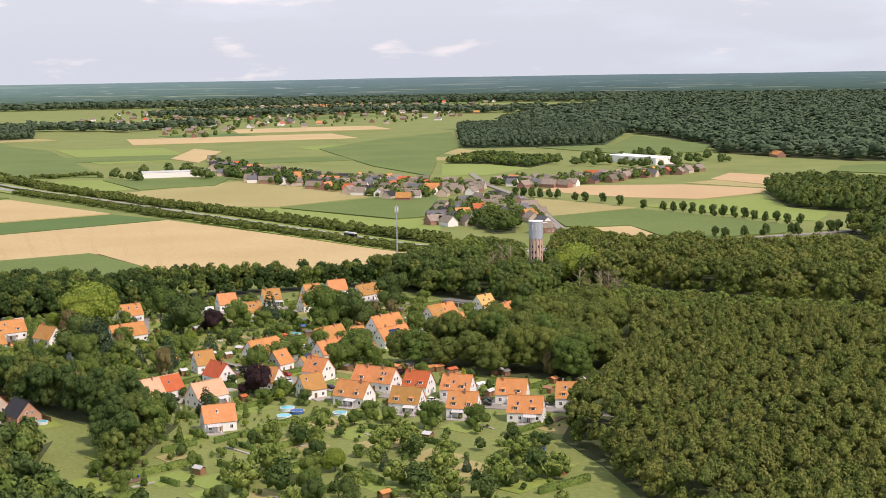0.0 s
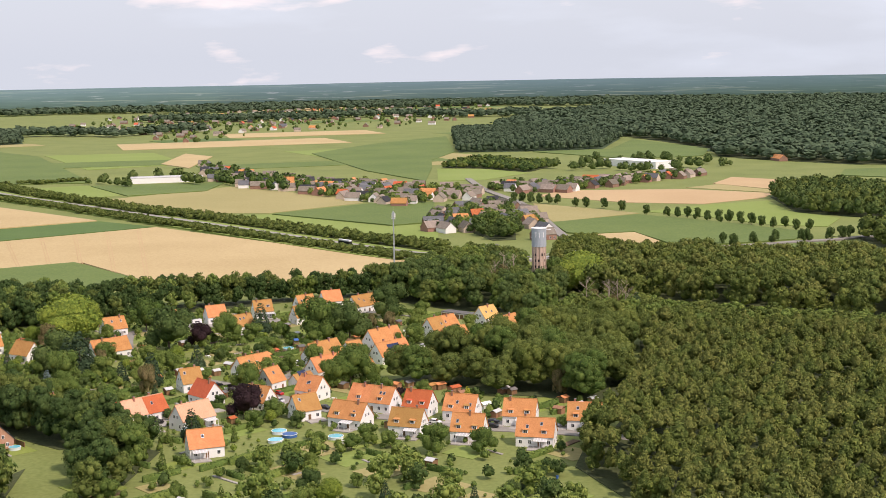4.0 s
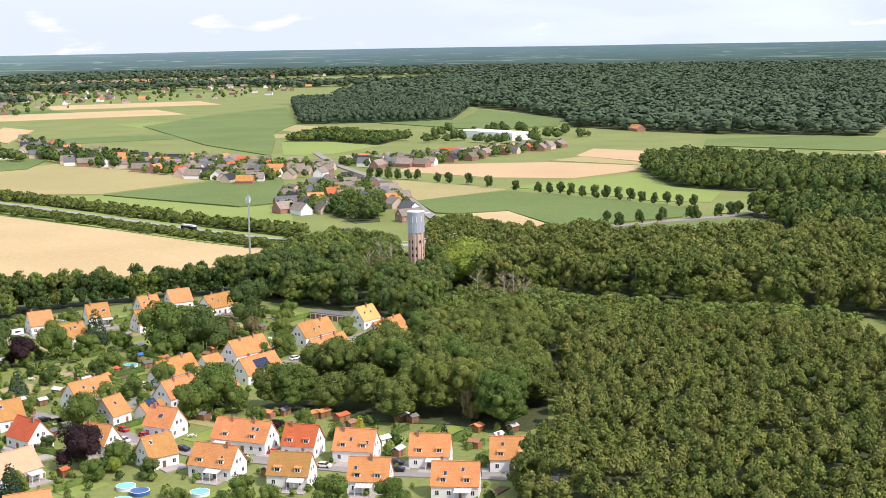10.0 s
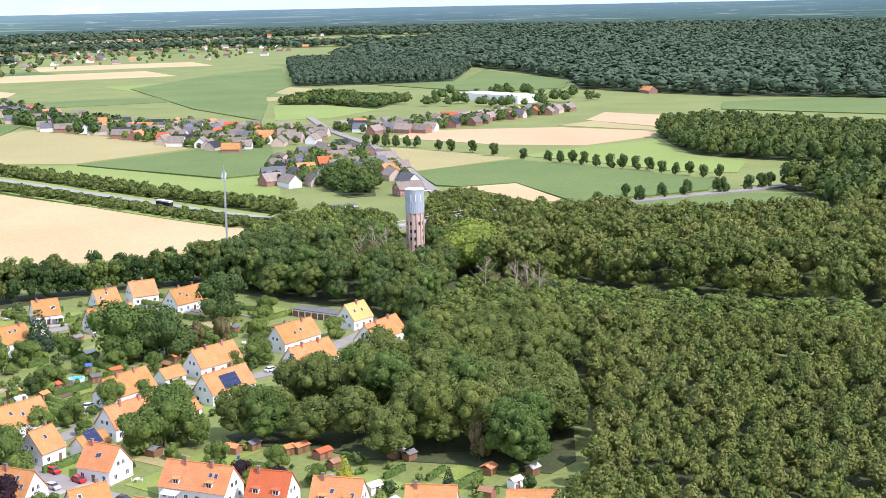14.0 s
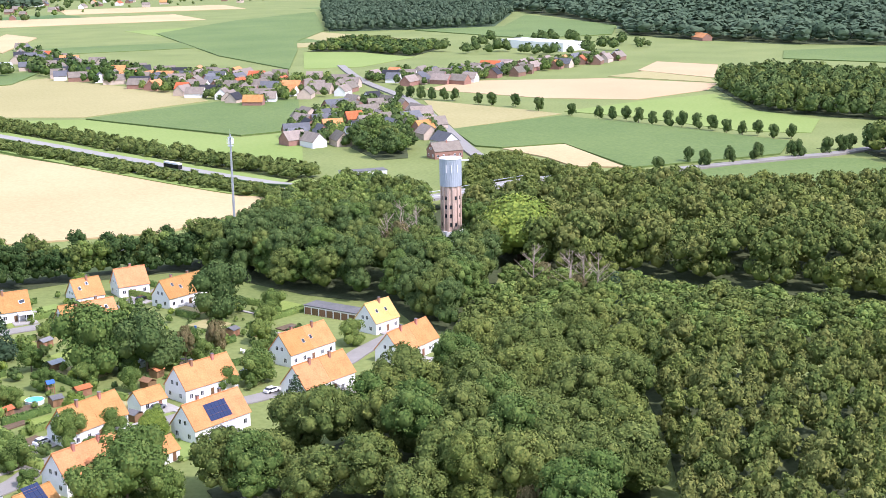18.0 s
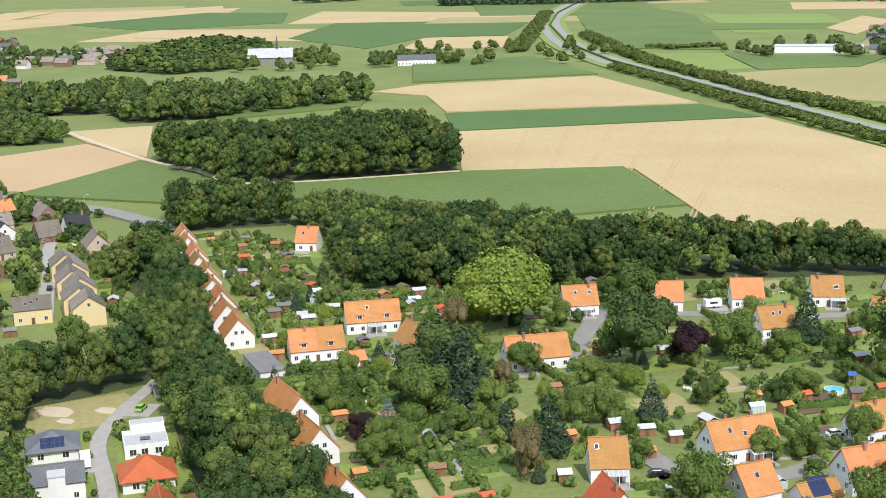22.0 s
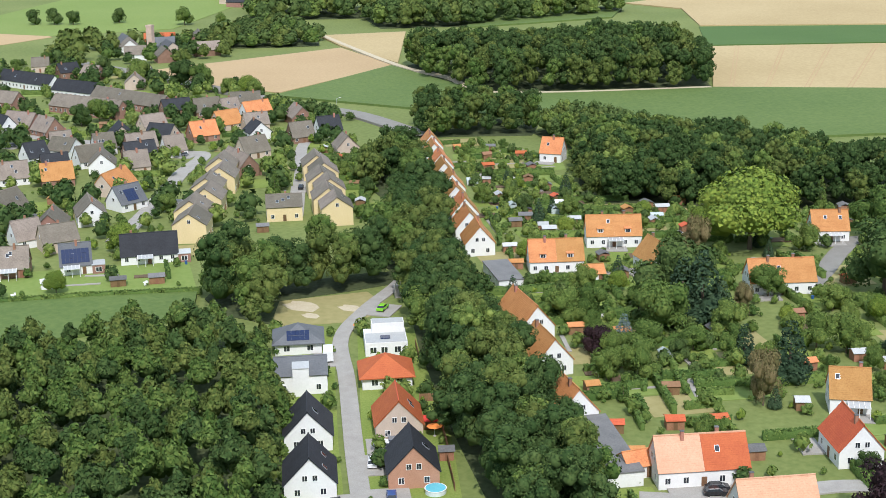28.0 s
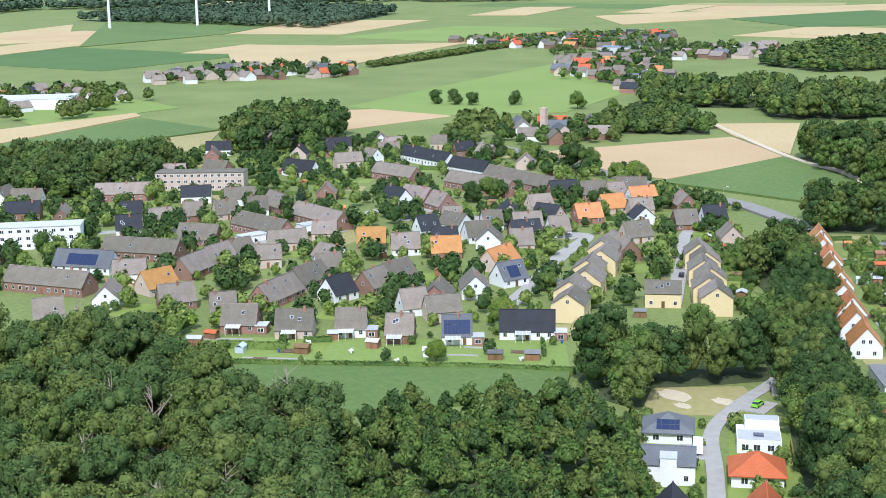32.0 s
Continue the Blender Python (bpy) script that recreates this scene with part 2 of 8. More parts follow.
mat("leaf brown", (0.138, 0.120, 0.050), (0.204, 0.174, 0.082), 0.1, 0.9, fine=14, island=0.4, spec=0.1)
mat("leaf gold", (0.30, 0.31, 0.03), (0.42, 0.42, 0.06), 0.2, 0.85, fine=14, island=0.3, spec=0.15)
mat("hedge green", (0.08, 0.138, 0.03), (0.142, 0.205, 0.052), 0.5, 0.9, fine=8, island=0.35, vary=0.25, spec=0.15)
mat("pool water", (0.10, 0.46, 0.58), (0.16, 0.56, 0.66), 0.6, 0.05, spec=0.5)
mat("pool wall", (0.62, 0.70, 0.74), (0.72, 0.78, 0.80), 0.6, 0.5)
mat("pool cover", (0.03, 0.10, 0.28), (0.05, 0.14, 0.36), 0.6, 0.4)
mat("metal grey", (0.50, 0.53, 0.56), (0.60, 0.63, 0.66), 0.4, 0.4, metallic=0.6)
mat("tower cladding", (0.4, 0.45, 0.49), (0.5, 0.55, 0.585), 0.3, 0.5, metallic=0.25)
mat("tower brick", (0.46, 0.33, 0.255), (0.66, 0.50, 0.40), 0.35, 0.9, fine=9)
mat("cloth orange", (0.75, 0.22, 0.04), (0.82, 0.28, 0.07), 1, 0.8)
mat("cloth red", (0.55, 0.04, 0.03), (0.65, 0.07, 0.05), 1, 0.8)
mat("tyre", (0.015, 0.015, 0.015), (0.03, 0.03, 0.03), 2, 0.9)
for _n, _c in (("white", (0.75, 0.75, 0.76)), ("black", (0.015, 0.015, 0.018)), ("grey", (0.16, 0.17, 0.19)), ("silver", (0.5, 0.51, 0.53)), ("red", (0.45, 0.02, 0.02)), ("blue", (0.03, 0.07, 0.22)), ("green", (0.22, 0.55, 0.03))):
    mat("car " + _n, _c, tuple(x * 1.12 for x in _c), 0.5, 0.25, spec=0.6)

# ---- mesh tools ----
def mesh_of(name, verts, faces, material, smooth=False):
    me = bpy.data.meshes.new(name)
    me.from_pydata([tuple(v) for v in verts], [], faces)
    me.materials.append(MATS[material])
    if smooth:
        me.polygons.foreach_set("use_smooth", [True] * len(me.polygons))
    me.update()
    return me


def child(name, me, parent, m=None, label=""):
    ob = new(name, me)
    ob.parent = parent
    if m is not None:
        ob.matrix_basis = m
    return tagged(ob, label)


def thing(name, label, category, m, group="", kind=""):
    ob = new(name)
    ob.matrix_basis = m
    return tagged(ob, label, category, group, kind)


class Shape:
    """Collects boxes, prisms and slabs into one mesh."""

    def __init__(self):
        self.v, self.f = [], []

    def add(self, verts, faces):
        o = len(self.v)
        self.v += [tuple(p) for p in verts]
        self.f += [tuple(i + o for i in f) for f in faces]
        return self

    def box(self, x0, y0, z0, x1, y1, z1):
        return self.add([(x0, y0, z0), (x1, y0, z0), (x1, y1, z0), (x0, y1, z0), (x0, y0, z1), (x1, y0, z1), (x1, y1, z1), (x0, y1, z1)],
                        [(0, 3, 2, 1), (4, 5, 6, 7), (0, 1, 5, 4), (1, 2, 6, 5), (2, 3, 7, 6), (3, 0, 4, 7)])

    def slab(self, quad, thick):
        """A plate: four corners of its top, counter-clockwise from outside, thickened inwards."""
        q = [Vector(p) for p in quad]
        n = (q[1] - q[0]).cross(q[2] - q[0]).normalized() * thick
        return self.add([*q, *[p - n for p in q]], [(0, 1, 2, 3), (7, 6, 5, 4), (0, 4, 5, 1), (1, 5, 6, 2), (2, 6, 7, 3), (3, 7, 4, 0)])

    def tube(self, x, y, z0, z1, r0, r1, n=10):
        vs = [(x + r0 * math.cos(2 * math.pi * i / n), y + r0 * math.sin(2 * math.pi * i / n), z0) for i in range(n)]
        vs += [(x + r1 * math.cos(2 * math.pi * i / n), y + r1 * math.sin(2 * math.pi * i / n), z1) for i in range(n)]
        fs = [(i, (i + 1) % n, n + (i + 1) % n, n + i) for i in range(n)]
        return self.add(vs, fs + [tuple(range(n - 1, -1, -1)), tuple(range(n, 2 * n))])

    def beam(self, a, b, r0, r1, n=6):
        a, b = Vector(a), Vector(b)
        q = (b - a).to_track_quat("Z", "Y").to_matrix()
        vs = [a + q @ Vector((r0 * math.cos(2 * math.pi * i / n), r0 * math.sin(2 * math.pi * i / n), 0)) for i in range(n)]
        vs += [b + q @ Vector((r1 * math.cos(2 * math.pi * i / n), r1 * math.sin(2 * math.pi * i / n), 0)) for i in range(n)]
        fs = [(i, (i + 1) % n, n + (i + 1) % n, n + i) for i in range(n)]
        return self.add(vs, fs + [tuple(range(n - 1, -1, -1)), tuple(range(n, 2 * n))])

    def mesh(self, name, material, smooth=False):
        return mesh_of(name, self.v, self.f, material, smooth)


def big_mesh(name, verts, faces, material):
    """verts (n, 3), faces (m, 3 or 4), as numpy arrays."""
    me = bpy.data.meshes.new(name)
    k = faces.shape[1]
    me.vertices.add(len(verts))
    me.vertices.foreach_set("co", verts.astype(np.float32).ravel())
    me.loops.add(faces.size)
    me.loops.foreach_set("vertex_index", faces.astype(np.int32).ravel())
    me.polygons.add(len(faces))
    me.polygons.foreach_set("loop_start", np.arange(0, faces.size, k, dtype=np.int32))
    me.materials.append(MATS[material])
    me.update(calc_edges=True)
    return me


def inside(px, py, poly):
    """Which of the points lie in the polygon."""
    hit = np.zeros(len(px), bool)
    n = len(poly)
    for i in range(n):
        (x0, y0), (x1, y1) = poly[i], poly[(i + 1) % n]
        if y0 != y1:
            hit ^= ((y0 > py) != (y1 > py)) & (px < (x1 - x0) * (py - y0) / (y1 - y0) + x0)
    return hit


def sheet(name, poly, z, material, label, category, height=0.0, kind="structure", skirt=0.0):
    """A flat piece of ground with an edge: a polygon at height z, its sides going down."""
    area = sum(poly[i][0] * poly[(i + 1) % len(poly)][1] - poly[(i + 1) % len(poly)][0] * poly[i][1] for i in range(len(poly)))
    p = poly if area > 0 else poly[::-1]
    n = len(p)
    vs = [(x, y, z) for x, y in p] + [(x, y, 0.0) for x, y in p]
    fs = [tuple(range(n))] + [(i, n + i, n + (i + 1) % n, (i + 1) % n) for i in range(n)]
    ob = new(name, mesh_of(name, vs, fs, material))
    return tagged(ob, label, category, kind=kind)


def ribbon(name, pts, width, z, material, label, category, kind="structure"):
    """A road along a line of points, smoothed by a Catmull-Rom curve."""
    line = [Vector((*p, 0)) for p in pts]
    dense = []
    for i in range(len(line) - 1):
        p0, p1, p2, p3 = line[max(i - 1, 0)], line[i], line[i + 1], line[min(i + 2, len(line) - 1)]
        for k in range(6):
            t = k / 6
            dense.append(0.5 * (2 * p1 + (p2 - p0) * t + (2 * p0 - 5 * p1 + 4 * p2 - p3) * t * t + (3 * p1 - p0 - 3 * p2 + p3) * t ** 3))
    dense.append(line[-1])
    vs, fs = [], []
    for i, p in enumerate(dense):
        d = (dense[min(i + 1, len(dense) - 1)] - dense[max(i - 1, 0)]).normalized()
        s = Vector((-d.y, d.x, 0)) * width / 2
        vs += [(*(p + s).xy, z), (*(p - s).xy, z), (*(p + s).xy, 0), (*(p - s).xy, 0)]
    for i in range(len(dense) - 1):
        a, b = 4 * i, 4 * i + 4
        fs += [(a, a + 1, b + 1, b), (a, b, b + 2, a + 2), (a + 1, a + 3, b + 3, b + 1)]
    ob = new(name, mesh_of(name, vs, fs, material))
    tagged(ob, label, category, kind=kind)
    return dense


# ---- plants ----
def crown_arrays(rng, lobes, cards, size, jitter=0.7, low=-0.35, cores=9):
    """Leaf clumps, as small bent plates, over the outside of some lobes, and a ragged core within."""
    vs, fs = [], []
    c = np.array([l[:3] for l in lobes], float)
    r = np.array([l[3] for l in lobes], float)
    pick = rng.choice(len(lobes), cards * 3, p=r ** 2 / (r ** 2).sum())
    d = rng.normal(size=(cards * 3, 3))
    d /= np.linalg.norm(d, axis=1)[:, None]
    d[:, 2] = np.where(d[:, 2] < low, -d[:, 2], d[:, 2])
    p = c[pick] + d * (r[pick] * rng.uniform(0.82, 1.08, cards * 3))[:, None]
    free = np.ones(len(p), bool)
    for k in range(len(lobes)):
        free &= (np.linalg.norm(p - c[k], axis=1) > r[k] * 0.8) | (pick == k)
    p, d = p[free][:cards], d[free][:cards]
    n = d + rng.normal(size=d.shape) * jitter * 0.4
    n /= np.linalg.norm(n, axis=1)[:, None]
    t = np.cross(n, rng.normal(size=n.shape))
    t /= np.linalg.norm(t, axis=1)[:, None]
    b = np.cross(n, t)
    s = (size * rng.uniform(0.6, 1.35, len(p)))[:, None]
    w = (rng.uniform(0.6, 1.0, len(p)))[:, None]
    lift = n * s * 0.22
    q = np.stack([p - t * s - lift, p + t * s * 0.55 - b * s * w + lift, p + t * s * 0.55 + b * s * w + lift * rng.uniform(-1, 1, (len(p), 1))], 1)
    verts = q.reshape(-1, 3)
    faces = np.arange(len(verts)).reshape(-1, 3)
    # core: a twenty-sided lump in the largest lobes
    g = (1 + 5 ** 0.5) / 2
    ring = np.array([(-1, g, 0), (1, g, 0), (-1, -g, 0), (1, -g, 0), (0, -1, g), (0, 1, g), (0, -1, -g), (0, 1, -g), (g, 0, -1), (g, 0, 1), (-g, 0, -1), (-g, 0, 1)]) / math.hypot(1, g)
    cf = np.array([(0, 11, 5), (0, 5, 1), (0, 1, 7), (0, 7, 10), (0, 10, 11), (1, 5, 9), (5, 11, 4), (11, 10, 2), (10, 7, 6), (7, 1, 8),
                   (3, 9, 4), (3, 4, 2), (3, 2, 6), (3, 6, 8), (3, 8, 9), (4, 9, 5), (2, 4, 11), (6, 2, 10), (8, 6, 7), (9, 8, 1)])
    for k in np.argsort(-r)[:cores]:
        faces = np.concatenate([faces, cf + len(verts)])
        verts = np.concatenate([verts, c[k] + ring * r[k] * rng.uniform(0.8, 0.95, (12, 1))])
    return verts, faces


def broad_lobes(rng, n=9, spread=0.62, top=1.0, base=0.38):
    """Lobes of a round-headed crown of height 1, for a tree 1 m high and about 0.9 m wide."""
    out = [(0, 0, 0.72, 0.24), (0, 0, 0.52, 0.26)]
    for i in range(n):
        a = 2 * math.pi * (i / n) + rng.uniform(-0.4, 0.4)
        h = rng.uniform(base, 0.78)
        rad = spread * 0.5 * math.sqrt(max(0.1, 1 - ((h - 0.55) / 0.5) ** 2)) * rng.uniform(0.75, 1.1)
        out.append((math.cos(a) * rad, math.sin(a) * rad, h, rng.uniform(0.12, 0.2)))
    for i in range(3):
        a = rng.uniform(0, 6.28)
        out.append((math.cos(a) * 0.12, math.sin(a) * 0.12, rng.uniform(0.78, 0.87), rng.uniform(0.1, 0.15)))
    return out


def cone_lobes(rng, rows=7, wide=0.2):
    out = []
    for i in range(rows):
        h = 0.12 + 0.82 * i / rows
        r = wide * (1 - i / rows) + 0.02
        k = max(1, 5 - i // 2)
        for j in range(k):
            a = 6.283 * j / k + i
            out.append((math.cos(a) * r * 0.6, math.sin(a) * r * 0.6, h, r * 0.62 + 0.02))
    return out


def dome_lobes(rng, n=8):
    """Lobes of a tree in a closed stand: one broad dome with bumps."""
    out = [(0, 0, 0.58, 0.35)]
    for i in range(n):
        a = 2 * math.pi * i / n + rng.uniform(-0.3, 0.3)
        rad, h = rng.uniform(0.2, 0.3), rng.uniform(0.36, 0.66)
        out.append((math.cos(a) * rad, math.sin(a) * rad, h, rng.uniform(0.13, 0.2)))
    for i in range(3):
        a = rng.uniform(0, 6.28)
        out.append((math.cos(a) * 0.14, math.sin(a) * 0.14, rng.uniform(0.74, 0.84), rng.uniform(0.1, 0.14)))
    return out


def spire_lobes(rng):
    """Lobes of a young tree in a dense plantation: a narrow crown with a pointed tip."""
    out = [(0, 0, 0.56, 0.25), (rng.uniform(-0.03, 0.03), rng.uniform(-0.03, 0.03), 0.75, 0.17), (rng.uniform(-0.05, 0.05), rng.uniform(-0.05, 0.05), 0.9, 0.085)]
    for i in range(6):
        a = 2 * math.pi * i / 6 + rng.uniform(-0.4, 0.4)
        rad, h = rng.uniform(0.16, 0.27), rng.uniform(0.4, 0.72)
        out.append((math.cos(a) * rad, math.sin(a) * rad, h, rng.uniform(0.08, 0.15)))
    return out


def clump_lobes(rng, n, small=0.085, large=0.14):
    """Lobes of a big old crown seen from above: many separate clumps over a dome, with deep gaps between them."""
    out = [(0, 0, 0.52, 0.29)]
    for i in range(n):
        u = 1 - (i + 0.5) / n * 1.15
        a = i * 2.39996 + rng.uniform(-0.35, 0.35)
        s = math.sqrt(max(0.0, 1 - u * u))
        d = rng.uniform(0.29, 0.37)
        out.append((math.cos(a) * s * d, math.sin(a) * s * d, 0.54 + u * d, rng.uniform(small, large)))
    return out


PRNG = np.random.default_rng(7)
SHRUB = [crown_arrays(PRNG, broad_lobes(PRNG, 10, base=0.3), 420, 0.05) for _ in range(3)]
FULL = [crown_arrays(PRNG, broad_lobes(PRNG, 13, base=0.27), 2500, 0.0215) for _ in range(5)]
ROUND = [crown_arrays(PRNG, dome_lobes(PRNG, 16), 3800, 0.0175) for _ in range(2)]
MIDDLE = [crown_arrays(PRNG, clump_lobes(PRNG, 22, 0.12, 0.18), 720, 0.028, low=-0.15, cores=9) for _ in range(6)]
LARGE = [crown_arrays(PRNG, clump_lobes(PRNG, 32, 0.095, 0.155), 2000, 0.02, low=-0.25, cores=16) for _ in range(5)]
SPIRE = [crown_arrays(PRNG, spire_lobes(PRNG), 300, 0.046, 0.9, -0.1, cores=4) for _ in range(7)]
MEDIUM = [crown_arrays(PRNG, clump_lobes(PRNG, 13, 0.11, 0.17), 340, 0.046, low=-0.2, cores=6) for _ in range(6)]
SPARSE = [crown_arrays(PRNG, dome_lobes(PRNG, 4), 90, 0.086, cores=3) for _ in range(5)]
FAR = [crown_arrays(PRNG, dome_lobes(PRNG, 2), 20, 0.15, cores=1) for _ in range(4)]
CONES = [crown_arrays(PRNG, cone_lobes(PRNG), 1500, 0.022, 0.9, -0.6) for _ in range(2)]
SLIM = [crown_arrays(PRNG, cone_lobes(PRNG, 9, 0.12), 1100, 0.02, 0.8, -0.6) for _ in range(1)]


def trunk_mesh(name, height, r, limbs, material="bark"):
    s = Shape()
    s.tube(0, 0, 0, height * 0.55, r, r * 0.6, 8)
    for i in range(limbs):
        a = i * 2.4
        s.beam((0, 0, height * (0.25 + 0.05 * i)), (math.cos(a) * height * 0.22, math.sin(a) * height * 0.22, height * (0.5 + 0.05 * i)), r * 0.45, r * 0.15, 5)
    return s.mesh(name, material)


TREE_KINDS = {}


def tree_kind(key, arrays, leaf, limbs=4, fat=1.0, rad=0.022):
    meshes = []
    for v, f in arrays:
        meshes.append(big_mesh("crown", v * np.array([fat, fat, 1]), f, leaf))
    TREE_KINDS[key] = (meshes, trunk_mesh("trunk", 1.0, rad, limbs))


tree_kind("oak", FULL, "leaf oak")
tree_kind("dark", FULL, "leaf dark")
tree_kind("light", ROUND, "leaf light", fat=1.1)
tree_kind("purple", FULL[:2], "leaf purple", fat=1.1)
tree_kind("brown", FULL[:2], "leaf brown", fat=0.8)
tree_kind("spruce", CONES, "leaf spruce", 0)
tree_kind("blue", CONES[:1], "leaf blue", 0, 1.15)
tree_kind("cypress", SLIM, "leaf oak", 0)
tree_kind("gold", CONES[:1], "leaf gold", 0, 1.1)
TREE_WORDS = {"oak": ("broadleaf_tree", "mid-green round-headed broadleaf tree in a garden"), "dark": ("broadleaf_tree", "dark-green dense broadleaf tree among houses"),
              "light": ("broadleaf_tree", "large light-green spreading broadleaf tree"), "purple": ("copper_beech", "dark purple-leaved copper tree in a garden"),
              "brown": ("broadleaf_tree", "brownish half-withered tree with thin foliage"), "spruce": ("spruce_tree", "dark-green pointed spruce in a garden"),
              "blue": ("blue_spruce", "blue-grey ornamental spruce in a garden"), "cypress": ("cypress_tree", "slim dark-green columnar tree"),
              "gold": ("golden_conifer", "yellow-green cone-shaped garden conifer")}


def tree(key, x, y, h, turn=None, wide=1.0, label="", group=""):
    name, words = TREE_WORDS[key]
    meshes, trunk = TREE_KINDS[key]
    turn = random.uniform(0, 360) if turn is None else turn
    root = thing(name, label or words, "tree", pose(x, y, 0, 0, 0, turn), group)
    k = random.randrange(len(meshes))
    sc = Matrix.Diagonal((h * wide, h * wide, h, 1))
    child("trunk", trunk, root, sc)
    low = key in ("spruce", "blue", "cypress", "gold")
    child("crown", meshes[k], root, sc if low else Matrix.Translation((0, 0, -0.17 * h)) @ Matrix.Diagonal((h * wide, h * wide, h * 1.17, 1)))
    return root


def wood(name, poly, height, spacing, arrays, leaf, label, seed, keep_off=(), kind="stuff"):
    """A closed stand of trees as one mesh of leaf clumps, with a floor beneath it."""
    rng = np.random.default_rng(seed)
    xs, ys = [p[0] for p in poly], [p[1] for p in poly]
    gx, gy = np.meshgrid(np.arange(min(xs), max(xs), spacing), np.arange(min(ys), max(ys), spacing * 0.87))
    gx = gx + (np.arange(gx.shape[0]) % 2)[:, None] * spacing / 2
    px = gx.ravel() + rng.uniform(-0.36, 0.36, gx.size) * spacing
    py = gy.ravel() + rng.uniform(-0.36, 0.36, gx.size) * spacing
    ok = inside(px, py, poly)
    for cx, cy, cr in keep_off:
        ok &= np.hypot(px - cx, py - cy) > cr
    px, py = px[ok], py[ok]
    # how far each tree stands from the edge of the stand: outer trees keep their low branches
    edge = np.full(len(px), 1e9)
    for (x0, y0), (x1, y1) in zip(poly, poly[1:] + poly[:1]):
        dx, dy = x1 - x0, y1 - y0
        t = np.clip(((px - x0) * dx + (py - y0) * dy) / max(dx * dx + dy * dy, 1e-6), 0, 1)
        edge = np.minimum(edge, np.hypot(px - x0 - t * dx, py - y0 - t * dy))
    leaves = leaf if isinstance(leaf, tuple) else (leaf,)
    stock = {k: ([], []) for k in leaves}
    count = {k: 0 for k in leaves}

    def plant(k, x, y, h, w, deep):
        v, f = arrays[rng.integers(len(arrays))]
        a = rng.uniform(0, 6.283)
        ca, sa = math.cos(a) * w, math.sin(a) * w
        stock[k][0].append(np.stack([v[:, 0] * ca - v[:, 1] * sa + x, v[:, 0] * sa + v[:, 1] * ca + y, np.maximum(h - (0.96 - v[:, 2]) * deep, 0.2)], 1))
        stock[k][1].append(f + count[k])
        count[k] += len(v)

    for i in range(len(px)):
        k = leaves[int(len(leaves) * rng.random() ** 1.3)]
        h = height * rng.uniform(0.72, 1.14) * (0.88 if edge[i] < spacing else 1.0)
        w = max(spacing, 6.0) * rng.uniform(1.2, 1.55)
        plant(k, px[i], py[i], h, w, min(h, w * 1.1))
        if edge[i] < spacing * 1.2:
            plant(k, px[i] + rng.uniform(-2, 2), py[i] + rng.uniform(-2, 2), h * 0.62, w * 0.95, h * 0.68)
    for k in stock:
        if stock[k][0]:
            tagged(new(name, big_mesh(name, np.concatenate(stock[k][0]), np.concatenate(stock[k][1]), k)), label, "forest", kind=kind)
    return len(px)


def grove(name, pts, low, high, arrays, leaf, label, seed):
    """Many small scattered trees as one object."""
    rng = np.random.default_rng(seed)
    vs, fs, o = [], [], 0
    for x, y in pts:
        v, f = arrays[rng.integers(len(arrays))]
        h = rng.uniform(low, high)
        a = rng.uniform(0, 6.283)
        ca, sa = math.cos(a) * h * 1.1, math.sin(a) * h * 1.1
        vs.append(np.stack([v[:, 0] * ca - v[:, 1] * sa + x, v[:, 0] * sa + v[:, 1] * ca + y, np.maximum(v[:, 2] * h * 1.15 - 0.18 * h, 0.0)], 1))
        fs.append(f + o)
        o += len(v)
    if vs:
        tagged(new(name, big_mesh(name, np.concatenate(vs), np.concatenate(fs), leaf)), label, "trees", kind="stuff")


def strip(line, width, taper=1.0):
    """A polygon round a line."""
    left, right = [], []
    for i, p in enumerate(line):
        d = Vector(line[min(i + 1, len(line) - 1)]) - Vector(line[max(i - 1, 0)])
        d = d.normalized()
        left.append((p[0] - d.y * width / 2, p[1] + d.x * width / 2))
        right.append((p[0] + d.y * width / 2, p[1] - d.x * width / 2))
    return left + right[::-1]
SETTLEMENT_TREES = [
    (-166.4, 344.7, 21.5, "light"),
    (-139.8, 375.4, 14.8, "oak"),
    (-120.2, 325.7, 18.4, "dark"),
    (-108.6, 333.5, 11.7, "purple"),
    (-96.9, 338.9, 12.5, "oak"),
    (-84.9, 363.5, 16.3, "spruce"),
    (-94.4, 367.1, 8.3, "cypress"),
    (-168.4, 396.9, 12.1, "cypress"),
    (-86.4, 346.6, 8.7, "oak"),
    (-58.4, 347.9, 17.7, "oak"),
    (-53.6, 346.5, 16.1, "oak"),
    (-43.3, 346.4, 16.0, "dark"),
    (-75.7, 382.2, 5.4, "oak"),
    (-34.0, 353.6, 10.8, "brown"),
    (-25.7, 358.2, 10.8, "brown"),
    (-23.9, 407.9, 12.1, "cypress"),
    (-26.6, 400.8, 15.3, "dark"),
    (-14.2, 332.3, 8.6, "oak"),
    (-21.9, 328.2, 6.5, "oak"),
    (-55.2, 291.7, 9.4, "oak"),
]
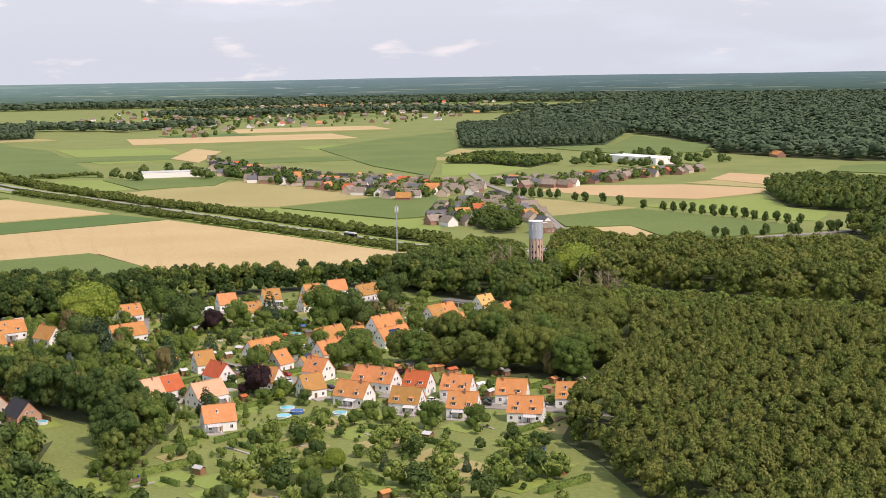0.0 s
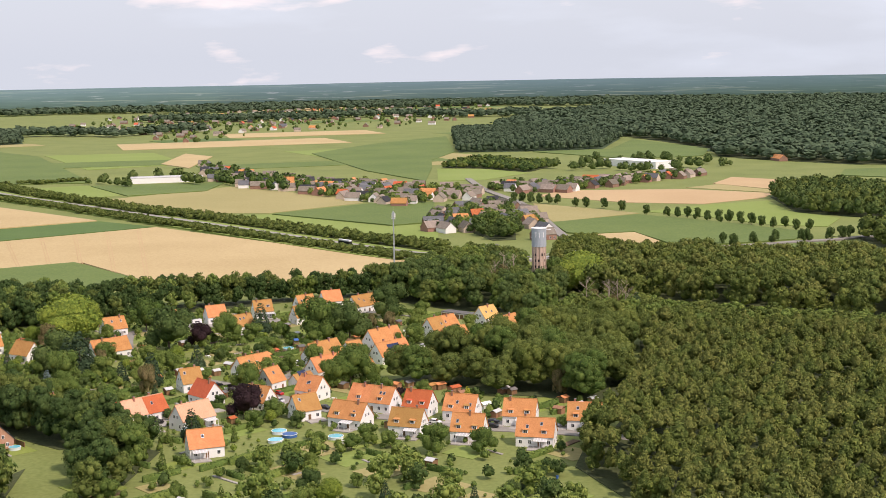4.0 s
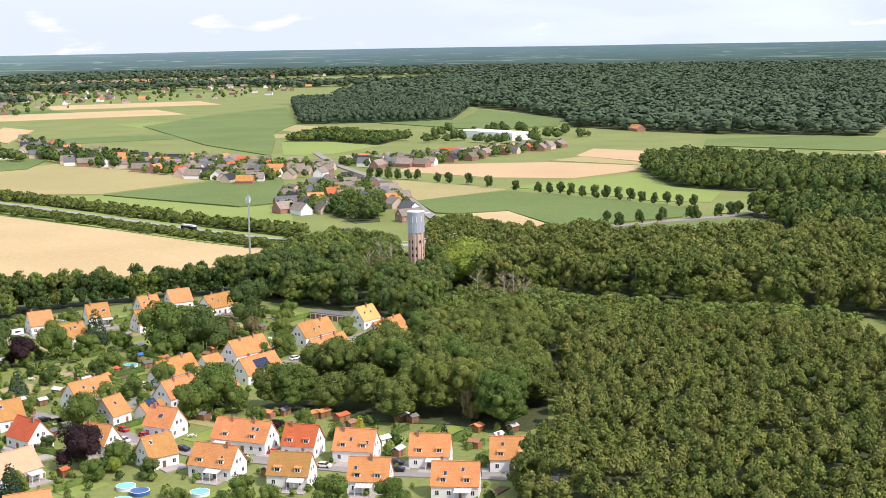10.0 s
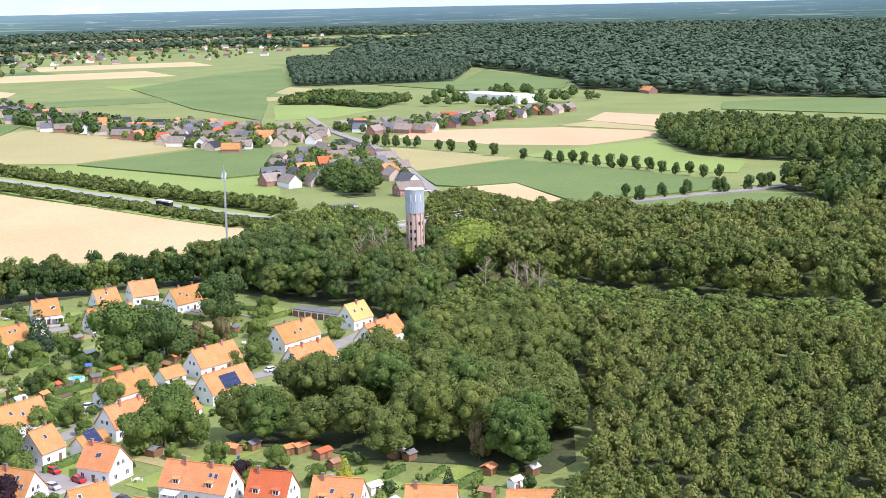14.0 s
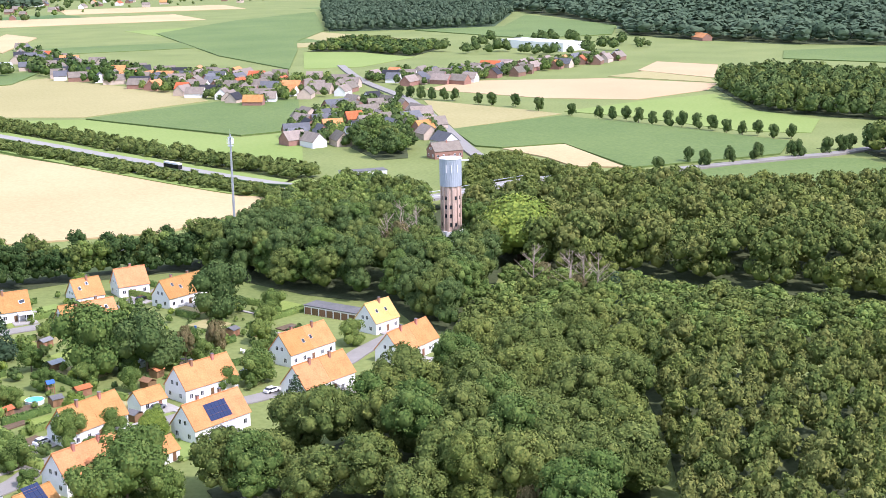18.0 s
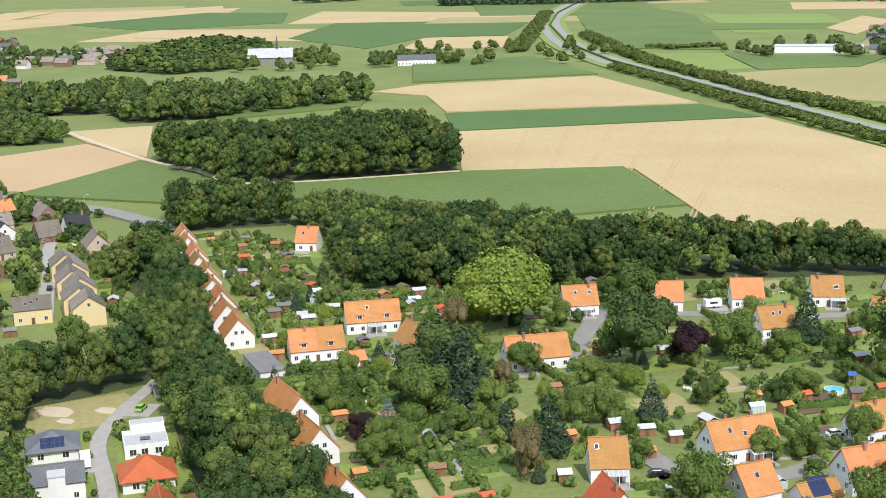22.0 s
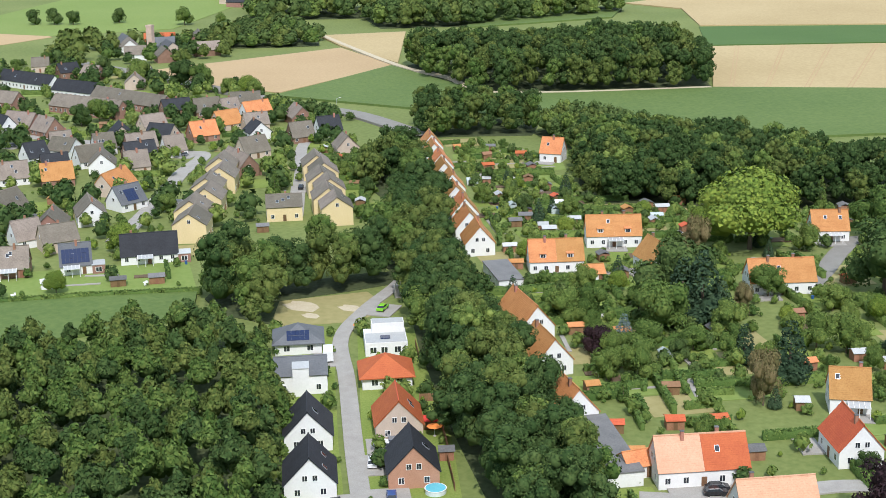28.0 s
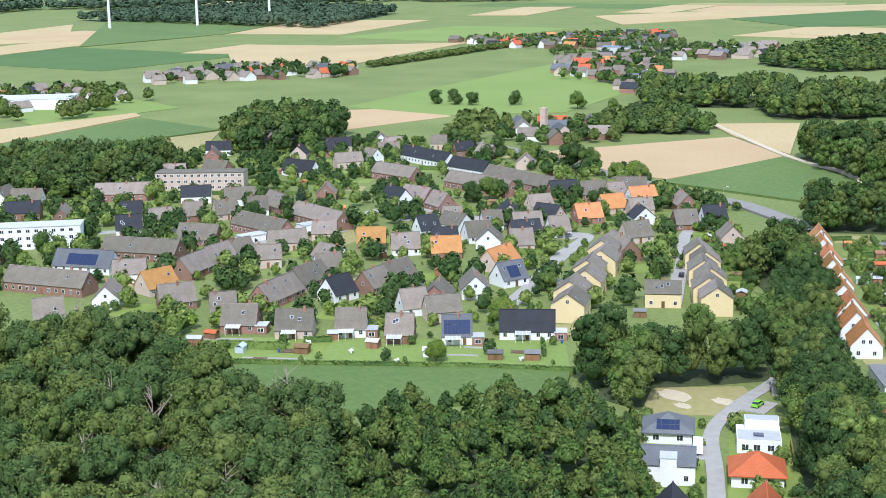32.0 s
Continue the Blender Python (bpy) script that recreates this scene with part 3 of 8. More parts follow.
SETTLEMENT_TREES_B = [
    (-46.9, 299.5, 6.8, "oak"),
    (-71.9, 274.9, 7.8, "oak"),
    (-64.3, 280.3, 7.9, "oak"),
    (-37.1, 298.1, 6.7, "light"),
    (-60.0, 269.4, 4.4, "oak"),
    (-38.2, 255.5, 13.6, "oak"),
    (-77.1, 245.5, 10.2, "oak"),
    (-170.8, 321.5, 15.0, "brown"),
    (-151.7, 279.6, 18.2, "spruce"),
    (-147.1, 280.8, 20.9, "spruce"),
    (-144.9, 285.5, 12.8, "spruce"),
    (-157.6, 286.6, 17.2, "dark"),
    (-153.7, 256.2, 9.2, "blue"),
    (-155.9, 248.6, 7.1, "purple"),
    (-148.4, 255.7, 8.5, "oak"),
    (-150.8, 268.0, 12.2, "oak"),
    (-176.5, 290.9, 5.9, "light"),
    (-173.8, 264.2, 8.9, "oak"),
    (-170.3, 267.1, 9.6, "oak"),
    (-127.0, 262.8, 10.5, "spruce"),
]
SETTLEMENT_TREES_C = [
    (-114.6, 259.0, 15.4, "spruce"),
    (-112.9, 243.3, 12.9, "brown"),
    (-137.1, 275.3, 9.6, "oak"),
    (-141.1, 242.3, 8.8, "oak"),
    (-125.8, 307.6, 7.4, "oak"),
    (-111.4, 281.6, 9.6, "oak"),
    (-101.8, 287.9, 11.7, "spruce"),
    (-113.2, 306.1, 7.3, "light"),
    (-143.1, 308.1, 9.0, "oak"),
    (-141.3, 290.6, 9.3, "brown"),
    (-103.4, 374.1, 9.4, "oak"),
    (-209.4, 359.8, 5.3, "light"),
    (-68.0, 335.6, 6.1, "oak"),
    (-76.1, 319.6, 7.3, "oak"),
    (-94.1, 310.8, 5.8, "oak"),
    (-58.1, 338.0, 6.1, "oak"),
    (-29.7, 354.6, 6.2, "oak"),
    (-11.4, 398.0, 8.4, "oak"),
    (-95.5, 263.8, 5.2, "oak"),
    (-117.8, 280.0, 9.6, "oak"),
]
SETTLEMENT_TREES_D = [
    (-139.8, 263.3, 6.7, "oak"),
]
NEAR_TREES = [
    (-72.5, 206.5, 13.0, 'purple'),
    (-86.0, 179.5, 12.2, 'spruce'),
    (5.4, 222.7, 7.1, 'gold'),
    (-10.4, 221.4, 5.3, 'purple'),
    (-18.9, 225.6, 5.8, 'purple'),
    (-62.2, 208.1, 7.3, 'oak'),
    (-62.7, 201.3, 4.8, 'light'),
    (-28.5, 171.9, 6.9, 'oak'),
    (-6.5, 158.5, 10.0, 'oak'),
    (8.4, 157.8, 8.6, 'oak'),
    (-67.7, 194.3, 6.3, 'oak'),
    (-43.9, 171.1, 4.6, 'oak'),
    (-74.7, 243.3, 11.3, 'oak'),
    (-37.7, 263.5, 13.3, 'oak'),
    (-30.6, 254.9, 9.2, 'oak'),
    (-44.3, 251.6, 10.3, 'oak'),
    (-1.3, 220.5, 5.7, 'oak'),
    (-95.3, 176.9, 6.9, 'cypress'),
    (-93.3, 176.7, 6.0, 'cypress'),
    (-20.8, 165.6, 6.0, 'oak'),
]
NEAR_TREES_B = [
    (-33.1, 163.1, 5.9, 'oak'),
]
TOWER_TREES = [
    (46.1, 427.4, 11.0, "oak"),
    (91.0, 385.6, 13.8, "spruce"),
    (30.3, 438.7, 20.3, "brown"),
    (36.2, 437.5, 18.2, "brown"),
    (81.1, 390.9, 11.2, "brown"),
    (73.0, 406.8, 11.6, "brown"),
    (39.0, 230.9, 10.6, "brown"),
    (73.4, 456.2, 16.0, "light"),
    (11.3, 363.1, 7.7, "oak"),
    (-13.4, 334.5, 8.9, "oak"),
    (-4.4, 309.4, 10.4, "spruce"),
    (-36.9, 293.4, 7.7, "light"),
]
AVENUE = [(71, 972), (78, 966), (85, 960), (92, 954), (100, 948), (107, 943), (120, 917), (128, 911), (142, 897), (153, 870), (169, 841), (182, 822), (190, 820), (196, 809), (202, 802), (208, 792), (214, 779), (221, 775), (228, 768), (234, 758), (238, 744), (245, 737), (252, 731), (257, 720), (266, 717), (166, 620), (189, 649), (193, 635), (208, 643), (223, 647), (243, 653), (247, 654), (264, 660), (273, 664), (280, 669)]
STREET = [(-98, 269), (-84, 257), (-71, 245), (-51, 223), (-37, 211), (-21, 203), (-6, 195), (10, 187), (27, 182), (44, 176), (62, 168)]
SETTLEMENT_LANE = [(-111.6, 192.3), (-100.4, 199.3), (-93.4, 207.4), (-86.1, 216.5), (-76.7, 224.9), (-70.3, 239.9)]
NORTH_STREET = [(-84, 257), (-87.5, 255.4), (-66.4, 267.8), (-59.5, 281.5), (-50.3, 292.9), (-36.7, 304.9), (-23.6, 314.9), (-9.5, 323.5), (7.4, 344.7), (14.3, 356.9), (29.1, 377.7)]
UPPER_STREET = [(-137.5, 319.1), (-140.6, 336.6), (-145.0, 358.5), (-144.3, 373.1), (-121.5, 379.5), (-81.7, 395.0), (-59.5, 417.0), (-46.3, 438.3)]
NEW_ROAD = [(-143.6, 156.1), (-164.1, 176.2), (-190.7, 203.2), (-210.0, 222.3), (-219.5, 241.3), (-227.6, 264.8), (-237.6, 280.2)]
MAIN_ROAD = [(-342.8, 415.4), (-395.9, 435.2), (-430.7, 436.8), (-465.6, 442.3), (-582.4, 461.0), (-668.0, 469.0)]
VILLAGE_STREET = [(-322.0, 245.6), (-342.9, 275.8), (-374.6, 317.1), (-391.7, 342.9), (-408.4, 340.0), (-486.6, 323.0), (-481.3, 291.3), (-464.6, 242.8), (-506.8, 227.0), (-532.6, 180.4)]
ROW_LANE = [(-297.1, 296.4), (-340.3, 343.1), (-373.9, 379.6), (-387.4, 412.7)]
HIGHWAY = [(-960.6, 2370.8), (-796.3, 1834.1), (-697.5, 1582.1), (-557.8, 1309.9), (-440.9, 1134.4), (-334.9, 1003.6), (-240.9, 887.5), (-142.1, 765.5), (-69.9, 676.3), (-19.9, 619.3), (-0.8, 608.7), (16.8, 557.5), (30.7, 518.6)]
BRIDGE = [(46.1, 548.4), (58.0, 554.9), (86.6, 577.0), (106.1, 590.3)]
AVENUE_ROAD = [(106.1, 590.3), (140, 612), (162, 622), (183, 631), (206, 638), (241, 651), (263, 657), (289, 670), (325, 688), (400, 720)]
SIDE_ROAD = [(105.3, 585.5), (96, 640), (89, 700), (86, 765), (84, 829), (80, 895), (75, 956), (70, 989), (50, 1100), (38, 1240)]
FIELD_TRACK = [(-598.0, 624.3), (-475.8, 553.8), (-424.7, 535.0), (-376.9, 512.7), (-301.9, 577.5)]
CARS_A = [(-6.6, 194.3, 'white'), (-28.6, 206.4, 'silver'), (-32.1, 208.1, 'black'), (-45.2, 217.6, 'black'), (-57.1, 233.0, 'red'), (-62.6, 229.4, 'silver'), (13.0, 193.3, 'black'), (12.6, 187.2, 'black'), (30.9, 187.7, 'white'), (33.1, 186.6, 'grey'), (42.0, 174.8, 'white'), (27.6, 180.7, 'black'), (-102.2, 191.5, 'red'), (-104.9, 188.6, 'black'), (-64.0, 240.7, 'red'), (-19.4, 209.3, 'red'), (-101.4, 201.0, 'black')]
CARS_B = [(-158.2, 174.6, "white"), (-215.7, 243.8, "green"), (-161.4, 181.8, "white"), (-161.3, 183.9, "grey"), (-146.1, 165.9, "blue"), (-152.0, 158.1, "black"), (-102.0, 202.8, "black")]
CARS_C = [(-89.2, 256.5, "black"), (-37.9, 314.9, "grey"), (-10.5, 323.7, "white"), (-152.7, 363.6, "black"), (-61.7, 295.0, "white"), (-52.9, 422.1, "black")]
CARS_D = [(-468.1, 259.7, "black"), (-467.5, 239.4, "black"), (-464.4, 275.6, "silver"), (-467.8, 310.4, "grey"), (-340.3, 343.1, "black"), (-322.3, 324.6, "black"), (-396.6, 337.2, "grey"), (-344.1, 286.5, "white")]
POOLS_ROUND = [(-68.7, 325.0, "water"), (-190.9, 345.0, "dark")]
POOLS_NEAR = [(-58.3, 186.4, 'water'), (-54.4, 181.8, 'cover'), (-58.3, 175.2, 'water'), (-39.0, 178.0, 'water'), (50.7, 200.0, 'water')]
POOLS_FAR = [(-190.3, 345.6, "dark"), (-298.0, 402.9, "water"), (-153.9, 155.1, "water"), (-141.8, 172.9, "water")]
SHEDS_A = [(1.0, 240.3, 'red'), (-16.1, 250.0, 'dark'), (44.0, 210.8, 'white'), (39.5, 220.8, 'orange'), (-4.4, 245.8, 'orange'), (-7.3, 244.8, 'orange'), (19.1, 237.1, 'grey'), (11.4, 213.5, 'white'), (22.1, 234.5, 'dark'), (14.5, 202.2, 'grey'), (49.8, 218.6, 'grey')]
SHEDS_B = [(-114.2, 267.8, "orange"), (-107.8, 279.4, "grey"), (-100.0, 278.7, "grey"), (-94.8, 265.7, "orange"), (-74.6, 374.6, "dark"), (-40.6, 342.1, "orange"), (-16.4, 347.9, "grey"), (-75.8, 306.5, "orange"), (-73.8, 315.7, "red"), (-63.2, 322.7, "dark"), (-208.1, 379.4, "orange"), (-207.4, 367.0, "grey"), (-236.2, 353.8, "white"), (-236.4, 334.6, "dark"), (-225.5, 328.2, "grey"), (-22.6, 377.8, "dark"), (-15.0, 376.7, "red"), (-106.1, 246.5, "grey"), (-209.6, 292.2, "orange"), (-131.6, 330.7, "red")]
SHEDS_C = [(-130.5, 214.3, "red"), (-122.0, 223.1, "red"), (-115.3, 228.7, "red"), (-120.4, 206.1, "orange"), (-149.2, 185.3, "dark"), (-160.4, 194.8, "cloth"), (-221.9, 326.0, "grey"), (-235.3, 327.5, "dark"), (-236.0, 352.6, "white"), (-207.8, 376.5, "orange")]
SHEDS_D = [(-354.7, 167.0, "red"), (-332.0, 194.6, "grey"), (-317.4, 198.8, "grey"), (-300.4, 206.4, "white"), (-286.9, 218.7, "dark"), (-280.5, 226.5, "dark"), (-325.3, 180.4, "timber"), (-294.1, 279.1, "dark"), (-349.8, 222.7, "grey"), (-352.5, 160.6, "grey")]
ROAD_TURN = 134.4
NEW_HOUSES = [(-157.6, 157.4, "white gable"), (-172.2, 172.1, "white gable"), (-193.3, 191.9, "modern"), (-211.0, 209.2, "grey hip"), (-145.9, 171.9, "brick gable"), (-161.6, 186.4, "pale gable"), (-181.0, 205.3, "red hip"), (-194.0, 220.2, "flat")]
YELLOW_ROW_A = ((-279.3, 296.5), (-333.4, 345.5))
YELLOW_ROW_B = ((-301.2, 256.1), (-358.3, 326.7))
WHITE_ROW = ((-222.4, 293.7), (-326.4, 398.2))
ROW_ENDS = [(-178.9, 253.0, -35, 22.9), (-161.5, 235.9, -36, 12.9), (-143.0, 215.7, -35, 15.9)]
LONE_ROOF = (-300.6, 294.9, 46, 11.0)
GARAGES = [(-124.8, 202.4, "long")]
GARAGE_LINE = ((-135.0, 212.3), (-115.8, 194.7))
GARAGES_NORTH = ((0.1, 400.3), (15.1, 387.6))
GARDENS = [(-276, 374), (-213, 373), (-172, 396), (-98, 427), (-45, 446), (-8, 405), (2, 362), (-18, 305), (-31, 261), (-148, 231), (-188, 263)]
GARDENS_NEAR = [(-102, 166), (-127, 228), (-64, 262), (-23, 252), (2, 243), (19, 232), (42, 221), (54, 215), (50, 184), (40, 164), (30, 140), (35, 62), (-118, 62)]
VILLAGE_AREA = [(-339, 151), (-267, 230), (-306, 265), (-300, 293), (-352, 388), (-466, 454), (-639, 465), (-710, 356), (-663, 189), (-458, 127), (-426, 153)]
FAR_VILLAGE_A = [(-9, 750), (24, 735), (40, 800), (62, 790), (82, 708), (79, 770), (74, 880), (52, 975), (28, 930), (-7, 840)]
FAR_VILLAGE_B = [(-127, 1082), (-100, 1049), (-31, 940), (-7, 975), (44, 1006), (40, 1090), (-19, 1140), (-76, 1198), (-126, 1174)]
FAR_VILLAGE_C = [(52, 1095), (87, 1050), (128, 1050), (189, 1118), (236, 1168), (287, 1215), (300, 1260), (210, 1195), (132, 1150), (62, 1135)]
FAR_VILLAGE_D = [(-258, 1299), (-198, 1174), (-132, 1100), (-96, 1175), (-232, 1386), (-303, 1560)]
FAR_VILLAGE_E = [(-694, 2735), (-400, 2044), (-337, 2395), (-288, 3168), (63, 2958), (250, 3700), (-500, 4100), (-892, 3528)]
FAR_VILLAGE_F = [(-1004, 291), (-1130, 356), (-1067, 418), (-997, 412), (-968, 303)]
FAR_VILLAGE_G = [(-1158, 496), (-1188, 607), (-1106, 683), (-1035, 633), (-1091, 477)]
FAR_VILLAGE_H = [(-1332, 956), (-1218, 1213), (-1059, 1015), (-1203, 925)]
FAR_VILLAGE_I = [(-1015, 848), (-1030, 971), (-858, 849), (-680, 669), (-824, 747), (-890, 749)]
FAR_VILLAGE_J = [(-611, 465), (-672, 525), (-647, 572), (-587, 524), (-588, 483)]
FAR_VILLAGE_K = [(-1030, 948), (-986, 1122), (-909, 1033), (-939, 916)]
FAR_VILLAGE_L = [(-883, 3078), (-420, 3959), (268, 4545), (-4, 2646), (-506, 2380)]
TOWER_AT = (53.1, 486.6)
MAST_AT = (-29.9, 564.5)
GANTRY_AT = (10.0, 670.5)
BRICK_TOWER_AT = (-622.0, 511.5)
ABBEY_AT = (-736.0, 1040.5)
FARM_AT = (-602.5, 1074.1)
HALL_AT = (246.0, 1380.0)
WAREHOUSE_AT = (-297.3, 1280.9)
WHITE_GARAGE_AT = (28.0, 640.0)
FLATS_AT = (-592.7, 278.5)
FLATS_WEST_AT = (-515.0, 171.9)
PLAY_AT = (-66.1, 332.2)
CARAVAN_AT = (-118.7, 388.1)
TRANSFORMER_AT = (-219.5, 254.7)
INDUSTRY_AT = (-997.1, 337.7)
BLUE_HALL_AT = (-1048.5, 970.9)
TENT_AT = (32.9, 450.9)
TERRACE_HOUSE_AT = (73.0, 694.0)
OVERPASS_AT = (-560.8, 1184.1)
COACH_AT = (-64.1, 677.3)
CARAVAN_NEW_AT = (-202.8, 210.3)
PLAYGROUND_AT = (-230.5, 232.4)
SCAFFOLD_AT = (-508.2, 222.0)
TURBINES = [(-1969.3, 791.1), (-1924.3, 911.3), (-1913.7, 1028.4)]
TURBINE_NORTH = (-1535.2, 2657.2)
LAMPS_AT = [(-63.7, 458.8), (-401.7, 428.7)]
FRONT_GARDENS = [(-359, 164), (-289, 245), (-265, 227), (-335, 152)]
CORN_HEDGE = [(-334.2, 151.8), (-317.5, 168.9), (-301.0, 187.4), (-284.8, 205.7), (-264.1, 225.6)]
PARASOLS = [(-157.4, 192.0), (-209.2, 228.0)]
FENCE_AT = (-170.2, 204.4)
HEDGEROW_A = [(-422.1, 1085.6), (-322.4, 965.6), (-231.4, 852.3), (-137.3, 739.6), (-67.8, 656.4), (-34.3, 619.0), (-14.4, 592.7), (8.0, 571.6)]
HEDGEROW_B = [(-584.2, 1420.6), (-409.8, 1135.9), (-253.9, 935.7), (-153.3, 825.5), (-75.4, 727.8), (-21.9, 669.4), (3.6, 641.0)]
HEDGEROW_C = [(-1106.2, 698.6), (-1145.6, 794.2), (-1238.4, 996.4)]
HEDGEROW_D = [(-569.7, 1213.3), (-684.2, 1506.9), (-814.6, 1835.8)]
HEDGEROW_E = [(-465.2, 1291.0), (-437.4, 1278.5), (-395.7, 1311.6)]
LOW_HOUSES = [(-40.5, 317.0, 41, 7.5), (-56.8, 255.7, 49, 8.9), (-34.1, 281.1, 46, 6.3), (-187.0, 295.2, 48, 4.1), (-117.6, 201.1, 56, 4.4)]
GARAGES_VILLAGE = ((-468.8, 234.8), (-471.5, 259.1))
GARAGES_VILLAGE_B = ((-473.2, 263.9), (-475.2, 287.5))
VILLAGE_GREEN = [(-460, 236), (-464, 260), (-463, 285), (-444, 275), (-436, 253), (-444, 229)]
DEAD_TREES = [(-272.5, 103.9, 11.0), (-243.5, 100.6, 12.0), (-340.3, 122.6, 11.5), (-207.5, 86.6, 8.0), (-208.4, 99.3, 8.8), (-253.5, 136.6, 10.5), (-239.0, 85.2, 10.3), (-257.4, 107.0, 10.0)]
DEAD_BY_TOWER = [(27.0, 447.8, 16.5), (31.3, 438.5, 22.3), (35.5, 429.5, 21.9), (69.0, 400.3, 14.2), (78.5, 391.4, 13.1), (82.6, 390.6, 12.1), (85.7, 386.6, 12.0)]
GARDENS_ROW = [(-334, 419), (-290, 415), (-255, 383), (-227, 359), (-204, 369), (-190, 347), (-218, 344), (-207, 293), (-220, 300), (-277, 360)]
GARDENS_YELLOW = [(-357, 375), (-338, 378), (-275, 309), (-271, 297), (-303, 326)]
GARDENS_MID = [(-207, 280), (-200, 314), (-159, 322), (-107, 222), (-125, 219), (-145, 227), (-174, 247)]
PLAY_GREEN = [(-243, 233), (-229, 253), (-216, 247), (-215, 234), (-229, 219)]
LANE_GARDEN_A = [(-226, 217), (-215, 226), (-195, 204), (-170, 178), (-150, 158), (-159, 150)]
LANE_GARDEN_B = [(-211, 229), (-200, 238), (-179, 217), (-153, 192), (-134, 171), (-147, 160)]
